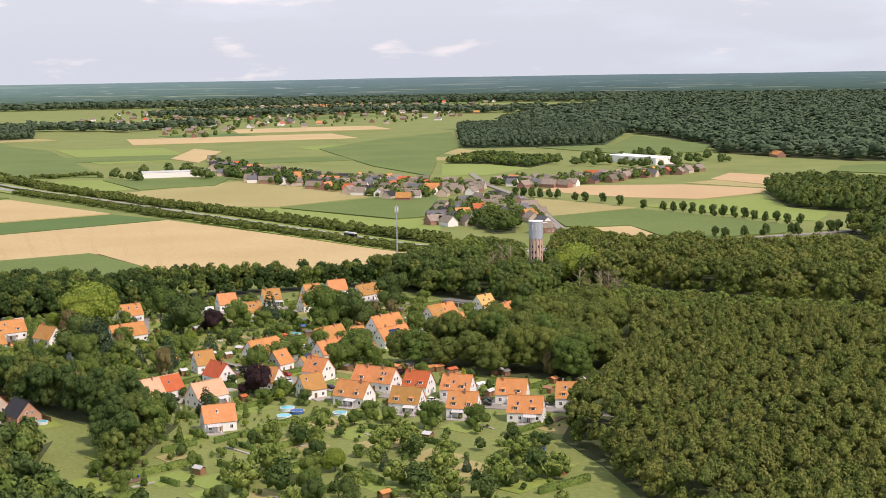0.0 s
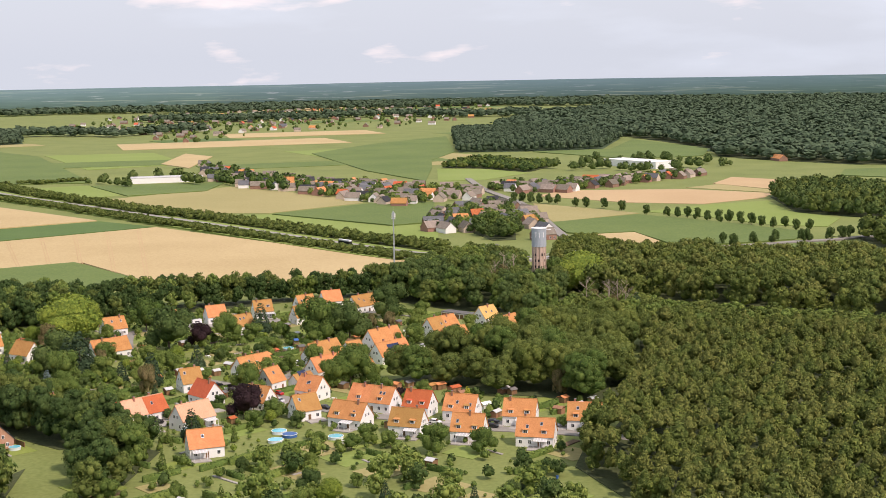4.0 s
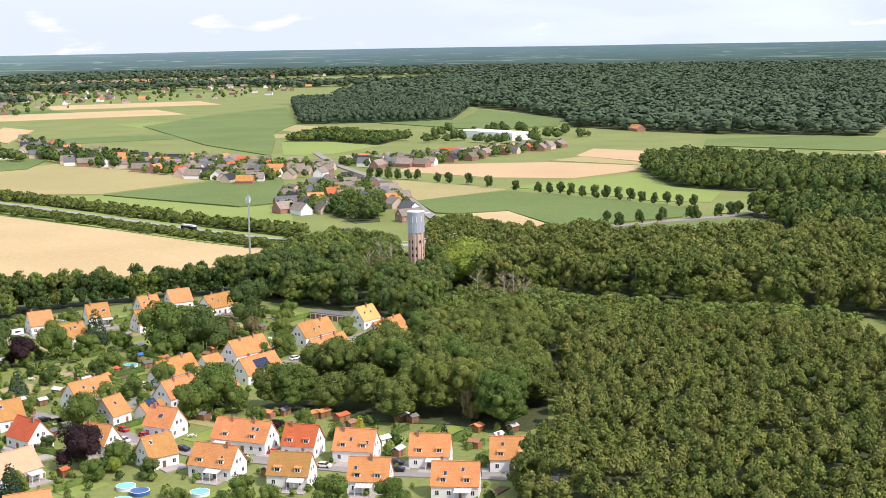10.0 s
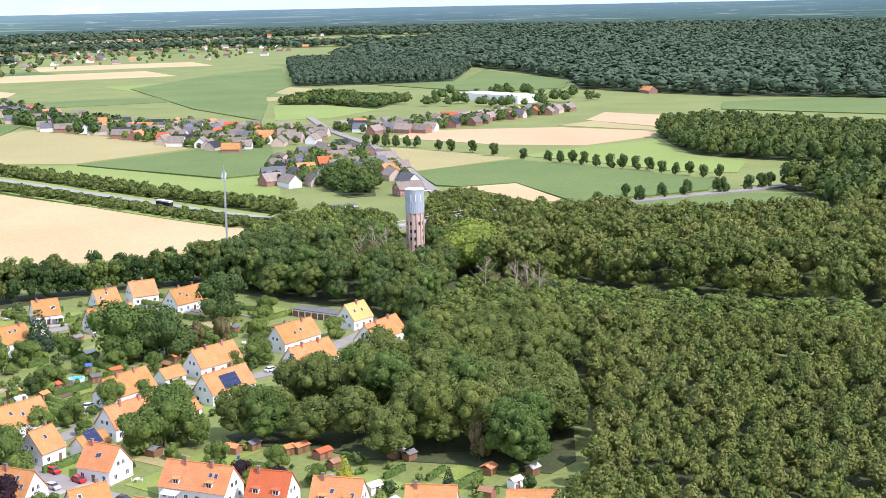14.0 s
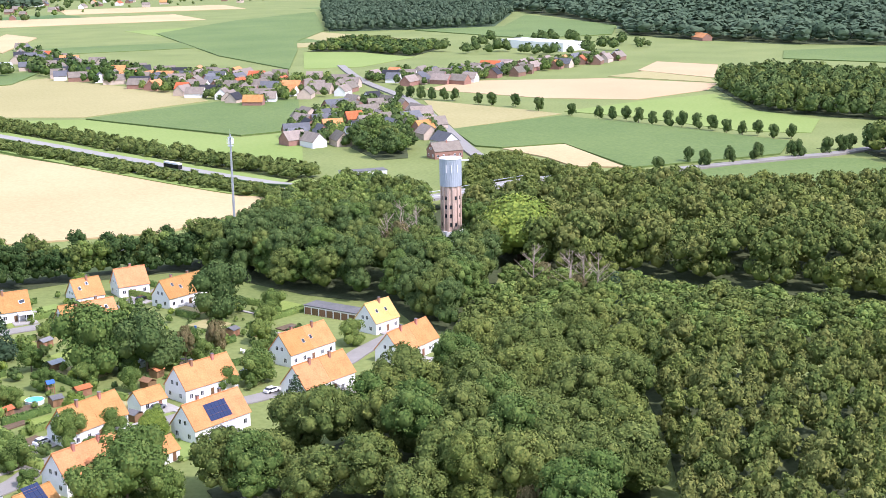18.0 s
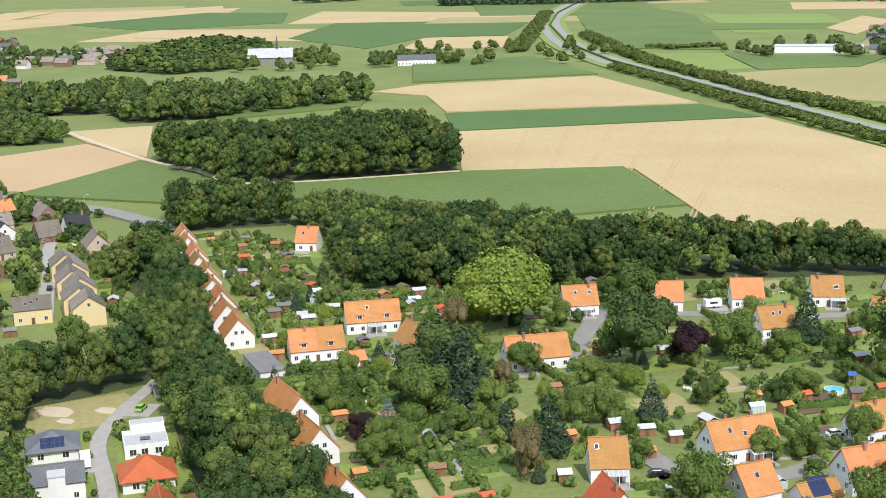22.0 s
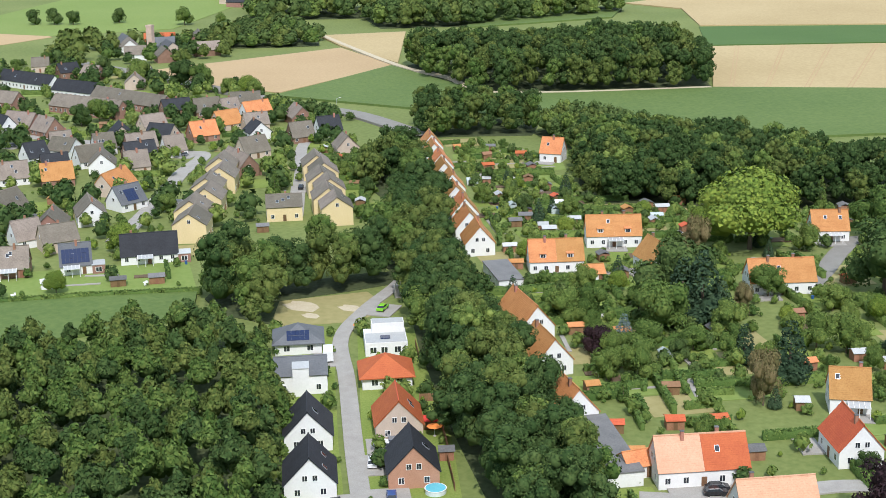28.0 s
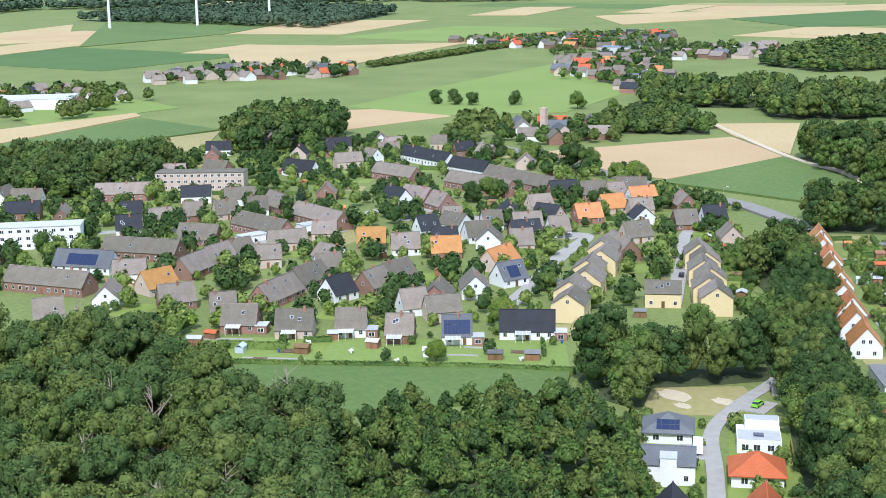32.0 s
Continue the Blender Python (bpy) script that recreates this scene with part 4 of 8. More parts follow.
FIELDS = [
    ('wheat', [(-367, 700), (-220, 815), (-7, 581), (-54, 526), (-154, 506), (-228, 615), (-300, 576)]),
    ('beet', [(-415, 775), (-372, 704), (-223, 820), (-276, 868)]),
    ('wheat', [(-525, 868), (-514, 922), (-411, 1019), (-280, 874), (-417, 780), (-473, 857)]),
    ('corn', [(-461, 450), (-475, 550), (-380, 508), (-303, 577), (-234, 617), (-176, 537), (-222, 491), (-385, 460)]),
    ('stubble', [(-578, 462), (-568, 504), (-547, 589), (-476, 554), (-467, 459), (-506, 452)]),
    ('wheat', [(-594, 620), (-559, 662), (-478, 559), (-548, 591)]),
    ('corn', [(-538, 697), (-592, 776), (-507, 832), (-487, 789)]),
    ('corn', [(-529, 936), (-608, 1076), (-539, 1171), (-414, 1034)]),
    ('wheat', [(-1425, 1397), (-1469, 1858), (-1392, 1865), (-1426, 1541)]),
    ('wheat', [(-1076, 1565), (-1205, 1848), (-820, 1853), (-772, 1689)]),
    ('wheat', [(-1138, 1322), (-991, 1416), (-926, 1334), (-1107, 1291)]),
    ('wheat', [(-996, 1098), (-957, 1187), (-908, 1125), (-976, 1075)]),
    ('wheat', [(-702, 1220), (-756, 1366), (-671, 1407), (-608, 1262)]),
    ('beet', [(-913, 1327), (-1042, 1655), (-767, 1678), (-682, 1423), (-761, 1374), (-742, 1219)]),
    ('beet', [(-1484, 1533), (-1421, 1798), (-1246, 1814), (-1099, 1586), (-1192, 1413)]),
    ('corn', [(-802, 1900), (-927, 2286), (-587, 1814), (-380, 1279), (-508, 1277)]),
    ('meadow', [(-586, 1839), (-424, 1860), (-321, 1583), (-439, 1500)]),
    ('wheat', [(-361, 1585), (-368, 1817), (-315, 1733), (-309, 1496)]),
    ('meadow', [(-450, 1217), (-377, 1249), (-312, 1116), (-356, 1066)]),
    ('corn', [(-370, 1231), (-228, 1252), (-232, 1144), (-303, 1102)]),
    ('dry meadow', [(-335, 1046), (-213, 1197), (-84, 1043), (-65, 988), (-142, 910), (-254, 936)]),
    ('meadow', [(-218, 906), (-139, 898), (-36, 791), (0, 808), (0, 682), (-17, 685)]),
    ('corn', [(-138, 898), (-56, 975), (-1, 976), (0, 814), (-35, 796)]),
    ('wheat', [(-883, 276), (-908, 379), (-887, 374), (-816, 254)]),
    ('meadow', [(-979, 307), (-997, 417), (-918, 418), (-890, 301)]),
    ('corn', [(-811, 252), (-874, 369), (-782, 382), (-770, 327), (-751, 233)]),
    ('dry meadow', [(-770, 328), (-779, 381), (-696, 325)]),
    ('meadow', [(-838, 509), (-917, 657), (-1017, 863), (-767, 712), (-704, 598), (-747, 531)]),
    ('stubble', [(-821, 492), (-802, 545), (-740, 530), (-730, 437)]),
    ('wheat', [(-1447, 719), (-1300, 958), (-1203, 791), (-1110, 655), (-1258, 631)]),
    ('wheat', [(-1999, 637), (-2132, 796), (-1726, 635), (-1745, 555)]),
    ('corn', [(-2168, 867), (-1896, 1060), (-1694, 843), (-1609, 606)]),
    ('corn', [(-332, 151), (-265, 227), (-251, 213), (-272, 160), (-296, 136)]),
    ('wheat', [(-1628, 1439), (-1511, 1999), (-1390, 1840), (-1424, 1310)]),
    ('wheat', [(-512, 4618), (83, 4699), (82, 4699), (-393, 3966)]),
    ('wheat', [(-2100, 4205), (-1790, 4346), (-1496, 4103), (-1976, 4017)]),
    ('corn', [(-1278, 2486), (-1117, 2845), (-628, 1837), (-883, 1761)]),
    ('corn', [(88, 795), (162, 839), (213, 777), (246, 725), (261, 705), (241, 664), (207, 652), (158, 638), (141, 724), (106, 716), (93, 726)]),
    ('wheat', [(106, 713), (141, 721), (155, 640), (131, 648), (124, 677)]),
    ('dry meadow', [(86, 953), (148, 878), (165, 853), (90, 800), (87, 877)]),
    ('stubble', [(94, 1023), (128, 1076), (243, 1065), (313, 1005), (293, 963), (230, 918), (168, 944)]),
    ('meadow', [(169, 866), (233, 910), (290, 937), (285, 843), (310, 790), (284, 735), (250, 751), (207, 824)]),
    ('dry meadow', [(246, 1081), (285, 1114), (319, 1042), (314, 1011)]),
    ('stubble', [(281, 1123), (317, 1198), (359, 1152), (323, 1046)]),
    ('corn', [(163, 612), (205, 631), (254, 645), (274, 640), (280, 597), (254, 567), (205, 540), (190, 555), (172, 574)]),
    ('corn', [(460, 1273), (575, 1288), (673, 1196), (660, 1149), (558, 1078), (430, 1190)]),
    ('stubble', [(558, 1074), (664, 1146), (753, 1079), (632, 903), (531, 903), (531, 934), (562, 1009)]),
    ('wheat', [(782, 1489), (996, 1432), (885, 1271), (785, 1309), (729, 1387)]),
    ('corn', [(-174, 1760), (-86, 2018), (30, 2211), (35, 1740), (0, 1560), (0, 1430), (-8, 1217), (-78, 1386)]),
    ('meadow', [(5, 1220), (55, 1223), (110, 1310), (62, 1385), (6, 1405)]),
    ('corn', [(145, 1705), (260, 1735), (330, 1990), (398, 1704), (357, 1549), (257, 1513)]),
]
WOODS = [
    ('scrub west', 10.5, 6, [(-26, 528), (-14, 559), (-2, 585), (11, 604), (24, 612), (50, 585), (57, 558), (52, 491), (0, 499)]),
    ('tower wood', 18, 7, [(-32, 468), (-5, 491), (30, 499), (60, 515), (73, 466), (56, 410), (38, 367), (31, 377), (24, 405), (-1, 420), (-21, 441), (-35, 452)]),
    ('north belt', 15.5, 5.6, [(-274, 422), (-261, 441), (-225, 451), (-173, 445), (-137, 448), (-48, 471), (-11, 496), (15, 492), (7, 435), (-21, 452), (-47, 459), (-83, 448), (-100, 438), (-141, 418), (-172, 395), (-206, 371), (-238, 374), (-256, 393)]),
    ('belt west', 16, 6.2, [(-368, 440), (-351, 464), (-318, 459), (-309, 442), (-332, 424), (-343, 413)]),
    ('belt west', 13, 6.2, [(-312, 446), (-276, 426), (-255, 432), (-245, 455), (-270, 462), (-310, 462)]),
    ('belt west', 16, 6.2, [(-274, 424), (-239, 431), (-197, 435), (-184, 407), (-206, 383), (-230, 363), (-250, 385)]),
    ('oval wood', 20, 7.5, [(-469, 549), (-471, 570), (-431, 591), (-396, 650), (-360, 656), (-301, 578), (-380, 511), (-434, 530)]),
    ('abbey wood', 18, 9, [(-692, 655), (-741, 705), (-678, 763), (-602, 787), (-515, 848), (-499, 820), (-542, 708), (-585, 668), (-632, 705)]),
    ('lane trees', 18, 6.2, [(-228, 266), (-221, 274), (-207, 262), (-193, 246), (-165, 228), (-138, 205), (-114, 182), (-127, 171), (-161, 200), (-192, 229)]),
    ('lane south', 17, 6.4, [(-113, 183), (-94, 166), (-98, 130), (-106, 105), (-116, 145), (-119, 176)]),
    ('copse', 20, 7, [(-259, 224), (-245, 218), (-231, 220), (-242, 234), (-233, 250), (-227, 263), (-233, 273), (-241, 263), (-252, 244), (-265, 235)]),
    ('copse', 18, 7, [(-252, 280), (-274, 323), (-295, 355), (-243, 305), (-221, 273), (-229, 266)]),
    ('copse', 15, 6.5, [(-311, 343), (-327, 373), (-323, 385), (-298, 353), (-290, 330)]),
    ('young wood', 14, 5.5, [(-253, 159), (-234, 205), (-216, 203), (-186, 178), (-150, 144), (-149, 124), (-168, 100), (-210, 116)]),
    ('south wood', 20, 8, [(-368, 99), (-346, 123), (-327, 137), (-300, 138), (-265, 140), (-246, 150), (-221, 126), (-172, 101), (-211, 52)]),
    ('village wood', 20, 9, [(-712, 349), (-765, 389), (-747, 447), (-709, 429), (-656, 378), (-670, 343)]),
    ('west belt', 17, 9, [(-661, 177), (-722, 195), (-670, 294), (-634, 293), (-601, 223)]),
    ('far wood', 18, 15, [(-2249, 850), (-2338, 1201), (-1985, 1308), (-1705, 989)]),
    ('horizon wood', 20, 20, [(-1903, 4298), (-1897, 4300), (-731, 4643), (992, 4594), (2890, 3706), (2892, 3705), (991, 4594), (-5, 4255), (-866, 4620)]),
    ('left wood', 18, 12, [(-1097, 2017), (-1153, 2221), (-1052, 2444), (-832, 2548), (-728, 2225), (-879, 2075)]),
    ('garden end', 15, 6.5, [(40, 10), (-72, 20), (-128, 105), (-132, 150), (-150, 105), (-180, 20), (-180, -60), (45, -60)]),
    ('near forest', 19, 10.2, [(-23, 262), (-20, 254), (-12, 251), (2, 245), (11, 237), (19, 234), (33, 229), (42, 223), (54, 218), (62, 226), (67, 250), (71, 274), (76, 310), (79, 338), (58, 341), (44, 330), (29, 309), (17, 299), (3, 283), (-12, 270)]),
    ('plantation', 16, 5.4, [(85, 336), (81, 310), (77, 274), (73, 250), (68, 226), (62, 211), (58, 199), (53, 184), (47, 176), (41, 164), (35, 140), (45, 110), (60, 40), (90, -20), (150, 20), (230, 240), (190, 263), (178, 292), (157, 306), (115, 316), (91, 330)]),
    ('scrub east', 11, 6.4, [(66, 530), (72, 590), (80, 645), (105, 641), (117, 602), (146, 585), (160, 562), (168, 537), (120, 534)]),
    ('mid forest', 19, 8.2, [(73, 440), (87, 420), (106, 422), (120, 408), (147, 395), (167, 381), (190, 366), (218, 350), (330, 302), (400, 420), (342, 478), (272, 540), (245, 502), (200, 522), (176, 514), (159, 530), (125, 532), (95, 533), (65, 530), (62, 480)]),
    ('ride scrub', 9, 7.5, [(44, 362), (60, 348), (82, 344), (110, 330), (157, 318), (185, 300), (208, 330), (180, 356), (145, 378), (115, 392), (98, 405), (84, 414), (70, 434), (60, 408)]),
    ('right wood', 18, 9, [(266, 680), (285, 668), (284, 612), (277, 550), (345, 486), (418, 452), (468, 600), (440, 624), (370, 644), (294, 668)]),
    ('right wood', 17, 9, [(301, 973), (289, 841), (299, 826), (334, 785), (409, 724), (470, 672), (536, 740), (474, 851), (425, 921), (367, 1013), (319, 1005)]),
    ('east forest', 20, 10, [(232, 245), (224, 345), (335, 302), (405, 420), (425, 450), (475, 600), (545, 735), (650, 700), (430, 300), (300, 150)]),
    ('great forest', 20, 24, [(376, 1542), (414, 1453), (482, 1360), (646, 1262), (726, 1402), (820, 1440), (978, 1407), (2200, 3200), (1900, 4100), (838, 4380), (265, 3090), (130, 2500), (335, 2100), (400, 1720)]),
    ('hall wood', 18, 10, [(40, 1726), (145, 1722), (251, 1750), (320, 2050), (200, 2300), (45, 2300)]),
    ('hall scrub', 10, 8, [(10, 1415), (63, 1395), (111, 1325), (150, 1420), (60, 1540)]),
    ('village wood', 13, 8, [(26, 738), (38, 690), (54, 694), (58, 760), (42, 795)]),
    ('abbey wood', 11, 10.5, [(-863, 960), (-920, 1044), (-969, 1181), (-969, 1268), (-878, 1226), (-735, 1065), (-749, 979), (-770, 937)]),
    ('hamlet wood', 12, 8, [(-616, 541), (-590, 562), (-563, 588), (-585, 611), (-631, 633), (-660, 630), (-640, 590), (-640, 566)]),
]
ORANGE_HOUSES = [
    (-276.9, 409.4, 19, 6.9),
    (-201.0, 327.8, 38, 15.2),
    (-200.5, 297.6, 41, 14.2),
    (-177.9, 312.5, -34, 18.2),
    (-153.3, 367.6, 36, 9.9),
    (-143.5, 315.0, 41, 16.4),
    (-130.4, 382.7, 21, 4.6),
    (-98.9, 252.5, 29, 7.5),
    (-110.6, 394.9, 26, 9.0),
    (-94.7, 367.6, 38, 10.0),
    (-89.4, 406.5, 22, 8.8),
    (-69.9, 420.6, 32, 8.8),
    (-57.6, 433.1, 26, 9.7),
    (-65.2, 390.9, 31, 16.3),
    (-40.1, 418.4, 45, 16.1),
    (-28.0, 327.0, 42, 16.0),
    (-24.0, 297.9, 44, 16.1),
    (-52.1, 300.0, 49, 16.3),
    (-48.5, 271.5, 46, 15.8),
    (-77.8, 274.9, 46, 15.0),
    (-68.1, 251.2, 53, 7.5),
    (-2.7, 352.7, 45, 16.6),
    (1.2, 323.9, 45, 17.4),
    (19.0, 377.4, 44, 9.5),
    (25.6, 350.2, 51, 17.8),
    (-27.7, 217.0, -30, 17.0),
    (-11.6, 208.6, -25, 9.4),
    (2.9, 201.3, -21, 11.0),
    (22.4, 192.8, -14, 10.6),
    (43.3, 185.7, -11, 10.8),
    (-34.9, 194.2, -30, 12.6),
    (-15.4, 182.9, -20, 10.7),
    (4.4, 174.5, -16, 10.2),
    (25.6, 166.8, -14, 11.6),
    (-68.6, 220.7, -31, 9.0),
    (-51.6, 206.1, 31, 8.5),
    (-51.1, 235.5, -35, 9.5),
    (-79.1, 162.0, 20, 10.5),
    (-89.2, 230.7, -47, 18.7),
    (-107.5, 205.8, 44, 16.1),
    (-88.8, 197.5, 45, 12.9),
]
VILLAGE = [
    (-358.0, 178.3, 50, 10.5, 'b'),
    (-342.7, 188.0, 53, 10.9, 'b'),
    (-333.2, 201.4, 54, 8.9, 'b'),
    (-319.0, 209.1, 50, 7.7, 'b'),
    (-307.8, 221.0, 54, 8.4, 's'),
    (-299.1, 239.7, 50, 15.7, 'd'),
    (-394.8, 174.3, 77, 11.3, 'b'),
    (-417.5, 177.8, 100, 11.7, 'o'),
    (-371.0, 219.5, 102, 9.8, 'd'),
    (-372.4, 233.8, 111, 11.0, 'b'),
    (-378.0, 246.4, 104, 12.6, 'b'),
    (-341.5, 228.5, 75, 8.3, 'b'),
    (-398.5, 281.7, 60, 10.9, 'o'),
    (-372.4, 285.8, 110, 14.8, 'o'),
    (-413.2, 274.0, 60, 10.4, 'b'),
    (-429.9, 269.9, 55, 10.6, 'o'),
    (-435.9, 299.2, 81, 8.6, 'd'),
    (-413.7, 307.4, 74, 10.3, 'b'),
    (-351.6, 274.1, 86, 9.8, 's'),
    (-444.8, 317.8, 66, 8.1, 'b'),
    (-427.4, 324.6, 66, 8.0, 'b'),
    (-415.9, 333.2, 66, 11.5, 'b'),
    (-391.0, 310.5, 63, 8.5, 'b'),
    (-401.2, 336.8, 68, 6.9, 'b'),
    (-413.8, 362.9, 69, 10.8, 'o'),
    (-423.2, 384.4, 78, 10.8, 'o'),
    (-429.0, 406.8, 75, 12.3, 'o'),
    (-452.7, 400.2, 63, 11.5, 'b'),
    (-444.0, 405.4, 72, 7.3, 'b'),
    (-498.7, 372.9, 5, 42.2, 'b'),
    (-495.8, 394.2, -1, 49.8, 'b'),
    (-541.2, 399.0, 5, 27.2, 'd'),
    (-584.1, 402.5, 0, 41.3, 'd'),
    (-551.4, 361.7, 9, 28.2, 'b'),
    (-590.1, 238.5, 58, 25.3, 'b'),
    (-604.2, 198.6, 54, 13.9, 'b'),
    (-623.0, 301.4, 25, 14.3, 'b'),
    (-514.6, 208.9, 69, 10.3, 'd'),
    (-520.4, 225.2, 80, 9.3, 'b'),
    (-524.4, 241.5, 67, 8.1, 'b'),
    (-518.8, 253.7, 81, 9.8, 'b'),
    (-518.0, 268.5, 67, 8.4, 'b'),
    (-520.6, 280.1, -4, 17.5, 'b'),
    (-478.2, 249.7, 8, 32.0, 'b'),
    (-479.8, 277.0, 2, 34.1, 'b'),
    (-432.0, 197.7, 122, 16.0, 'b'),
    (-440.5, 211.1, 114, 12.6, 'b'),
    (-444.5, 222.0, 95, 9.6, 'b'),
    (-468.0, 194.9, 36, 30.6, 'b'),
    (-462.0, 171.0, 38, 22.6, 's'),
    (-441.5, 150.2, 32, 32.3, 'b'),
    (-380.4, 202.2, 119, 20.4, 'b'),
    (-392.1, 220.3, 114, 15.8, 'b'),
    (-401.7, 234.1, 78, 9.2, 'b'),
    (-478.4, 222.6, 37, 16.7, 'b'),
    (-402.8, 135.9, 72, 9.1, 'b'),
    (-375.0, 180.9, 66, 7.7, 'b'),
    (-379.0, 382.9, 63, 9.2, 'b'),
    (-378.4, 398.1, 63, 9.4, 'd'),
    (-359.5, 331.5, -21, 19.0, 'b'),
    (-595.3, 333.9, 18, 18.8, 'd'),
    (-497.9, 326.4, -8, 17.3, 'd'),
    (-493.4, 334.5, 9, 16.1, 'b'),
    (-475.1, 333.7, -5, 12.0, 'b'),
    (-374.3, 352.3, 73, 10.6, 'b'),
]

# ---- ground, fields, woods ----
def disc(name, radius, material, label):
    n = 96
    vs = [(0, 0, 0)] + [(radius * math.cos(2 * math.pi * i / n), radius * math.sin(2 * math.pi * i / n), 0) for i in range(n)]
    return tagged(new(name, mesh_of(name, vs, [(0, 1 + i, 1 + (i + 1) % n) for i in range(n)], material)), label, "ground", kind="structure")


disc("ground", 5300, "grass ground", "flat green lowland with grass and crops")
# open ground in the woods: before the water tower and round the houses at the forest edge
CLEARINGS = [(TOWER_AT[0] * k, TOWER_AT[1] * k, r) for k, r in ((1.0, 11), (0.97, 11), (0.94, 10), (0.91, 9), (0.88, 7))]
CLEARINGS += [(x, y, 0.5 * l + 5) for x, y, a, l in ORANGE_HOUSES]
CLEARINGS += [(x * k, y * k, 8) for x, y in BRIDGE[1:] for k in (1.0, 0.975, 0.95, 0.925, 0.90)]
CLEARINGS += [(ABBEY_AT[0] * k, ABBEY_AT[1] * k, 26) for k in (1.0, 0.97, 0.94)]
CLEARINGS += [(WHITE_GARAGE_AT[0], WHITE_GARAGE_AT[1], 16), (WHITE_GARAGE_AT[0] * 0.96, WHITE_GARAGE_AT[1] * 0.96, 14), (28, 443, 7), (40, 437, 6)]
FIELD_WORDS = {"wheat": ("wheat_field", "ripe pale golden wheat field with tramlines", 0.7), "stubble": ("stubble_field", "pale brown stubble field", 0.2), "beet": ("beet_field", "dark green beet field", 0.5),
               "corn": ("maize_field", "deep green maize field", 0.9), "meadow": ("meadow", "bright green mown meadow", 0.25), "dry meadow": ("pasture", "dry yellowish pasture", 0.22)}
for _i, (_k, _p) in enumerate(FIELDS):
    _n, _l, _z = FIELD_WORDS[_k]
    sheet(_n, _p, _z + 0.02 * (_i % 9), _k, _l, "field")

# patchwork of crops far out on the plain
_q = random.Random(17)
for _i in range(64):
    _a, _r = radians(_q.uniform(-32, 80)), _q.uniform(1500, 4350)
    _x, _y, _t = -math.sin(_a) * _r, math.cos(_a) * _r, radians(_q.choice((20, 110)) + _q.uniform(-15, 15))
    _u, _v = _q.uniform(70, 220), _q.uniform(40, 110)
    _c, _s = math.cos(_t), math.sin(_t)
    _k = _q.choice(("wheat", "wheat", "corn", "meadow", "beet", "dry meadow", "stubble"))
    _n, _l, _z = FIELD_WORDS[_k]
    sheet(_n, [(_x + _c * a - _s * b, _y + _s * a + _c * b) for a, b in ((-_u, -_v), (_u, -_v * 0.9), (_u * 0.95, _v), (-_u, _v))], 0.12 + 0.02 * (_i % 40), _k, _l, "field")

for _i, (_n, _h, _s, _p) in enumerate(WOODS):
    _r = min(math.hypot(x, y) for x, y in _p)
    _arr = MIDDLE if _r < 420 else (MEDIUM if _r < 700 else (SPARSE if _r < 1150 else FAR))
    if _n in ("garden end", "right wood", "east forest"):
        _arr = SPARSE
    _arr = {"plantation": SPIRE, "near forest": LARGE, "young wood": SPIRE, "mid forest": MEDIUM, "ride scrub": MEDIUM}.get(_n, _arr)
    _leaf = {"plantation": ("leaf olive", "leaf forest", "leaf moss"), "mid forest": ("leaf forest", "leaf moss", "leaf olive"), "ride scrub": ("leaf forest", "leaf oak", "leaf moss"), "scrub west": ("leaf oak", "leaf forest", "leaf dark"), "scrub east": ("leaf moss", "leaf forest"), "young wood": ("leaf oak", "leaf dark", "leaf forest"),
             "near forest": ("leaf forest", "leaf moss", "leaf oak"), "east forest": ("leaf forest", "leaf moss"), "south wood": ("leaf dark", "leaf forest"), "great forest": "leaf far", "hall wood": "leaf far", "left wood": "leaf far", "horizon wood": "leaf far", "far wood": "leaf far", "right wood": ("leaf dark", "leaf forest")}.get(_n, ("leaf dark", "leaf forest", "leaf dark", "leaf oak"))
    # far floors take the haze-painted leaf colour, lightening the gaps between crowns
    sheet("forest_floor", _p, 0.10 + 0.007 * _i, "forest floor" if _r < 1500 else "leaf far", "shaded brown leaf litter under trees, hazed leaf green beneath far woods", "ground")
    _c = wood("forest", _p, _h, _s, _arr, _leaf, "dense green summer broadleaf wood, closed canopy", 100 + _i, CLEARINGS)

# ---- houses ----
def window_meshes():
    f = Shape()
    w, h, d, t = 0.55, 0.65, 0.06, 0.09
    f.box(-w, -d, -h, -w + t, d, h).box(w - t, -d, -h, w, d, h).box(-w + t, -d, -h, w - t, d, -h + t).box(-w + t, -d, h - t, w - t, d, h).box(-0.03, -d * 0.7, -h + t, 0.03, d * 0.7, h - t)
    p = Shape().box(-w + t, -0.02, -h + t, w - t, 0.02, h - t)
    return f.mesh("window", "frame white"), p.mesh("pane", "pane")


WINDOW, PANE = window_meshes()
FOOT = []


def small_window_mesh():
    me = Shape().box(-0.55, -0.05, -0.65, 0.55, 0.05, 0.65).box(-0.47, -0.06, -0.57, -0.03, 0.06, 0.57).box(0.03, -0.06, -0.57, 0.47, 0.06, 0.57).mesh("window", "frame white")
    me.materials.append(MATS["pane"])
    for p in me.polygons:
        p.material_index = 0 if p.index < 6 else 1
    return me


WINDOW_SMALL = small_window_mesh()
DOOR = Shape().box(-0.5, -0.06, 0, 0.5, 0.06, 2.05).mesh("door", "door wood")
SKY_FRAME = Shape().box(-0.45, -0.6, 0, 0.45, 0.6, 0.1).mesh("skylight", "metal grey")
SKY_PANE = Shape().box(-0.38, -0.52, 0.1, 0.38, 0.52, 0.115).mesh("pane", "pane")

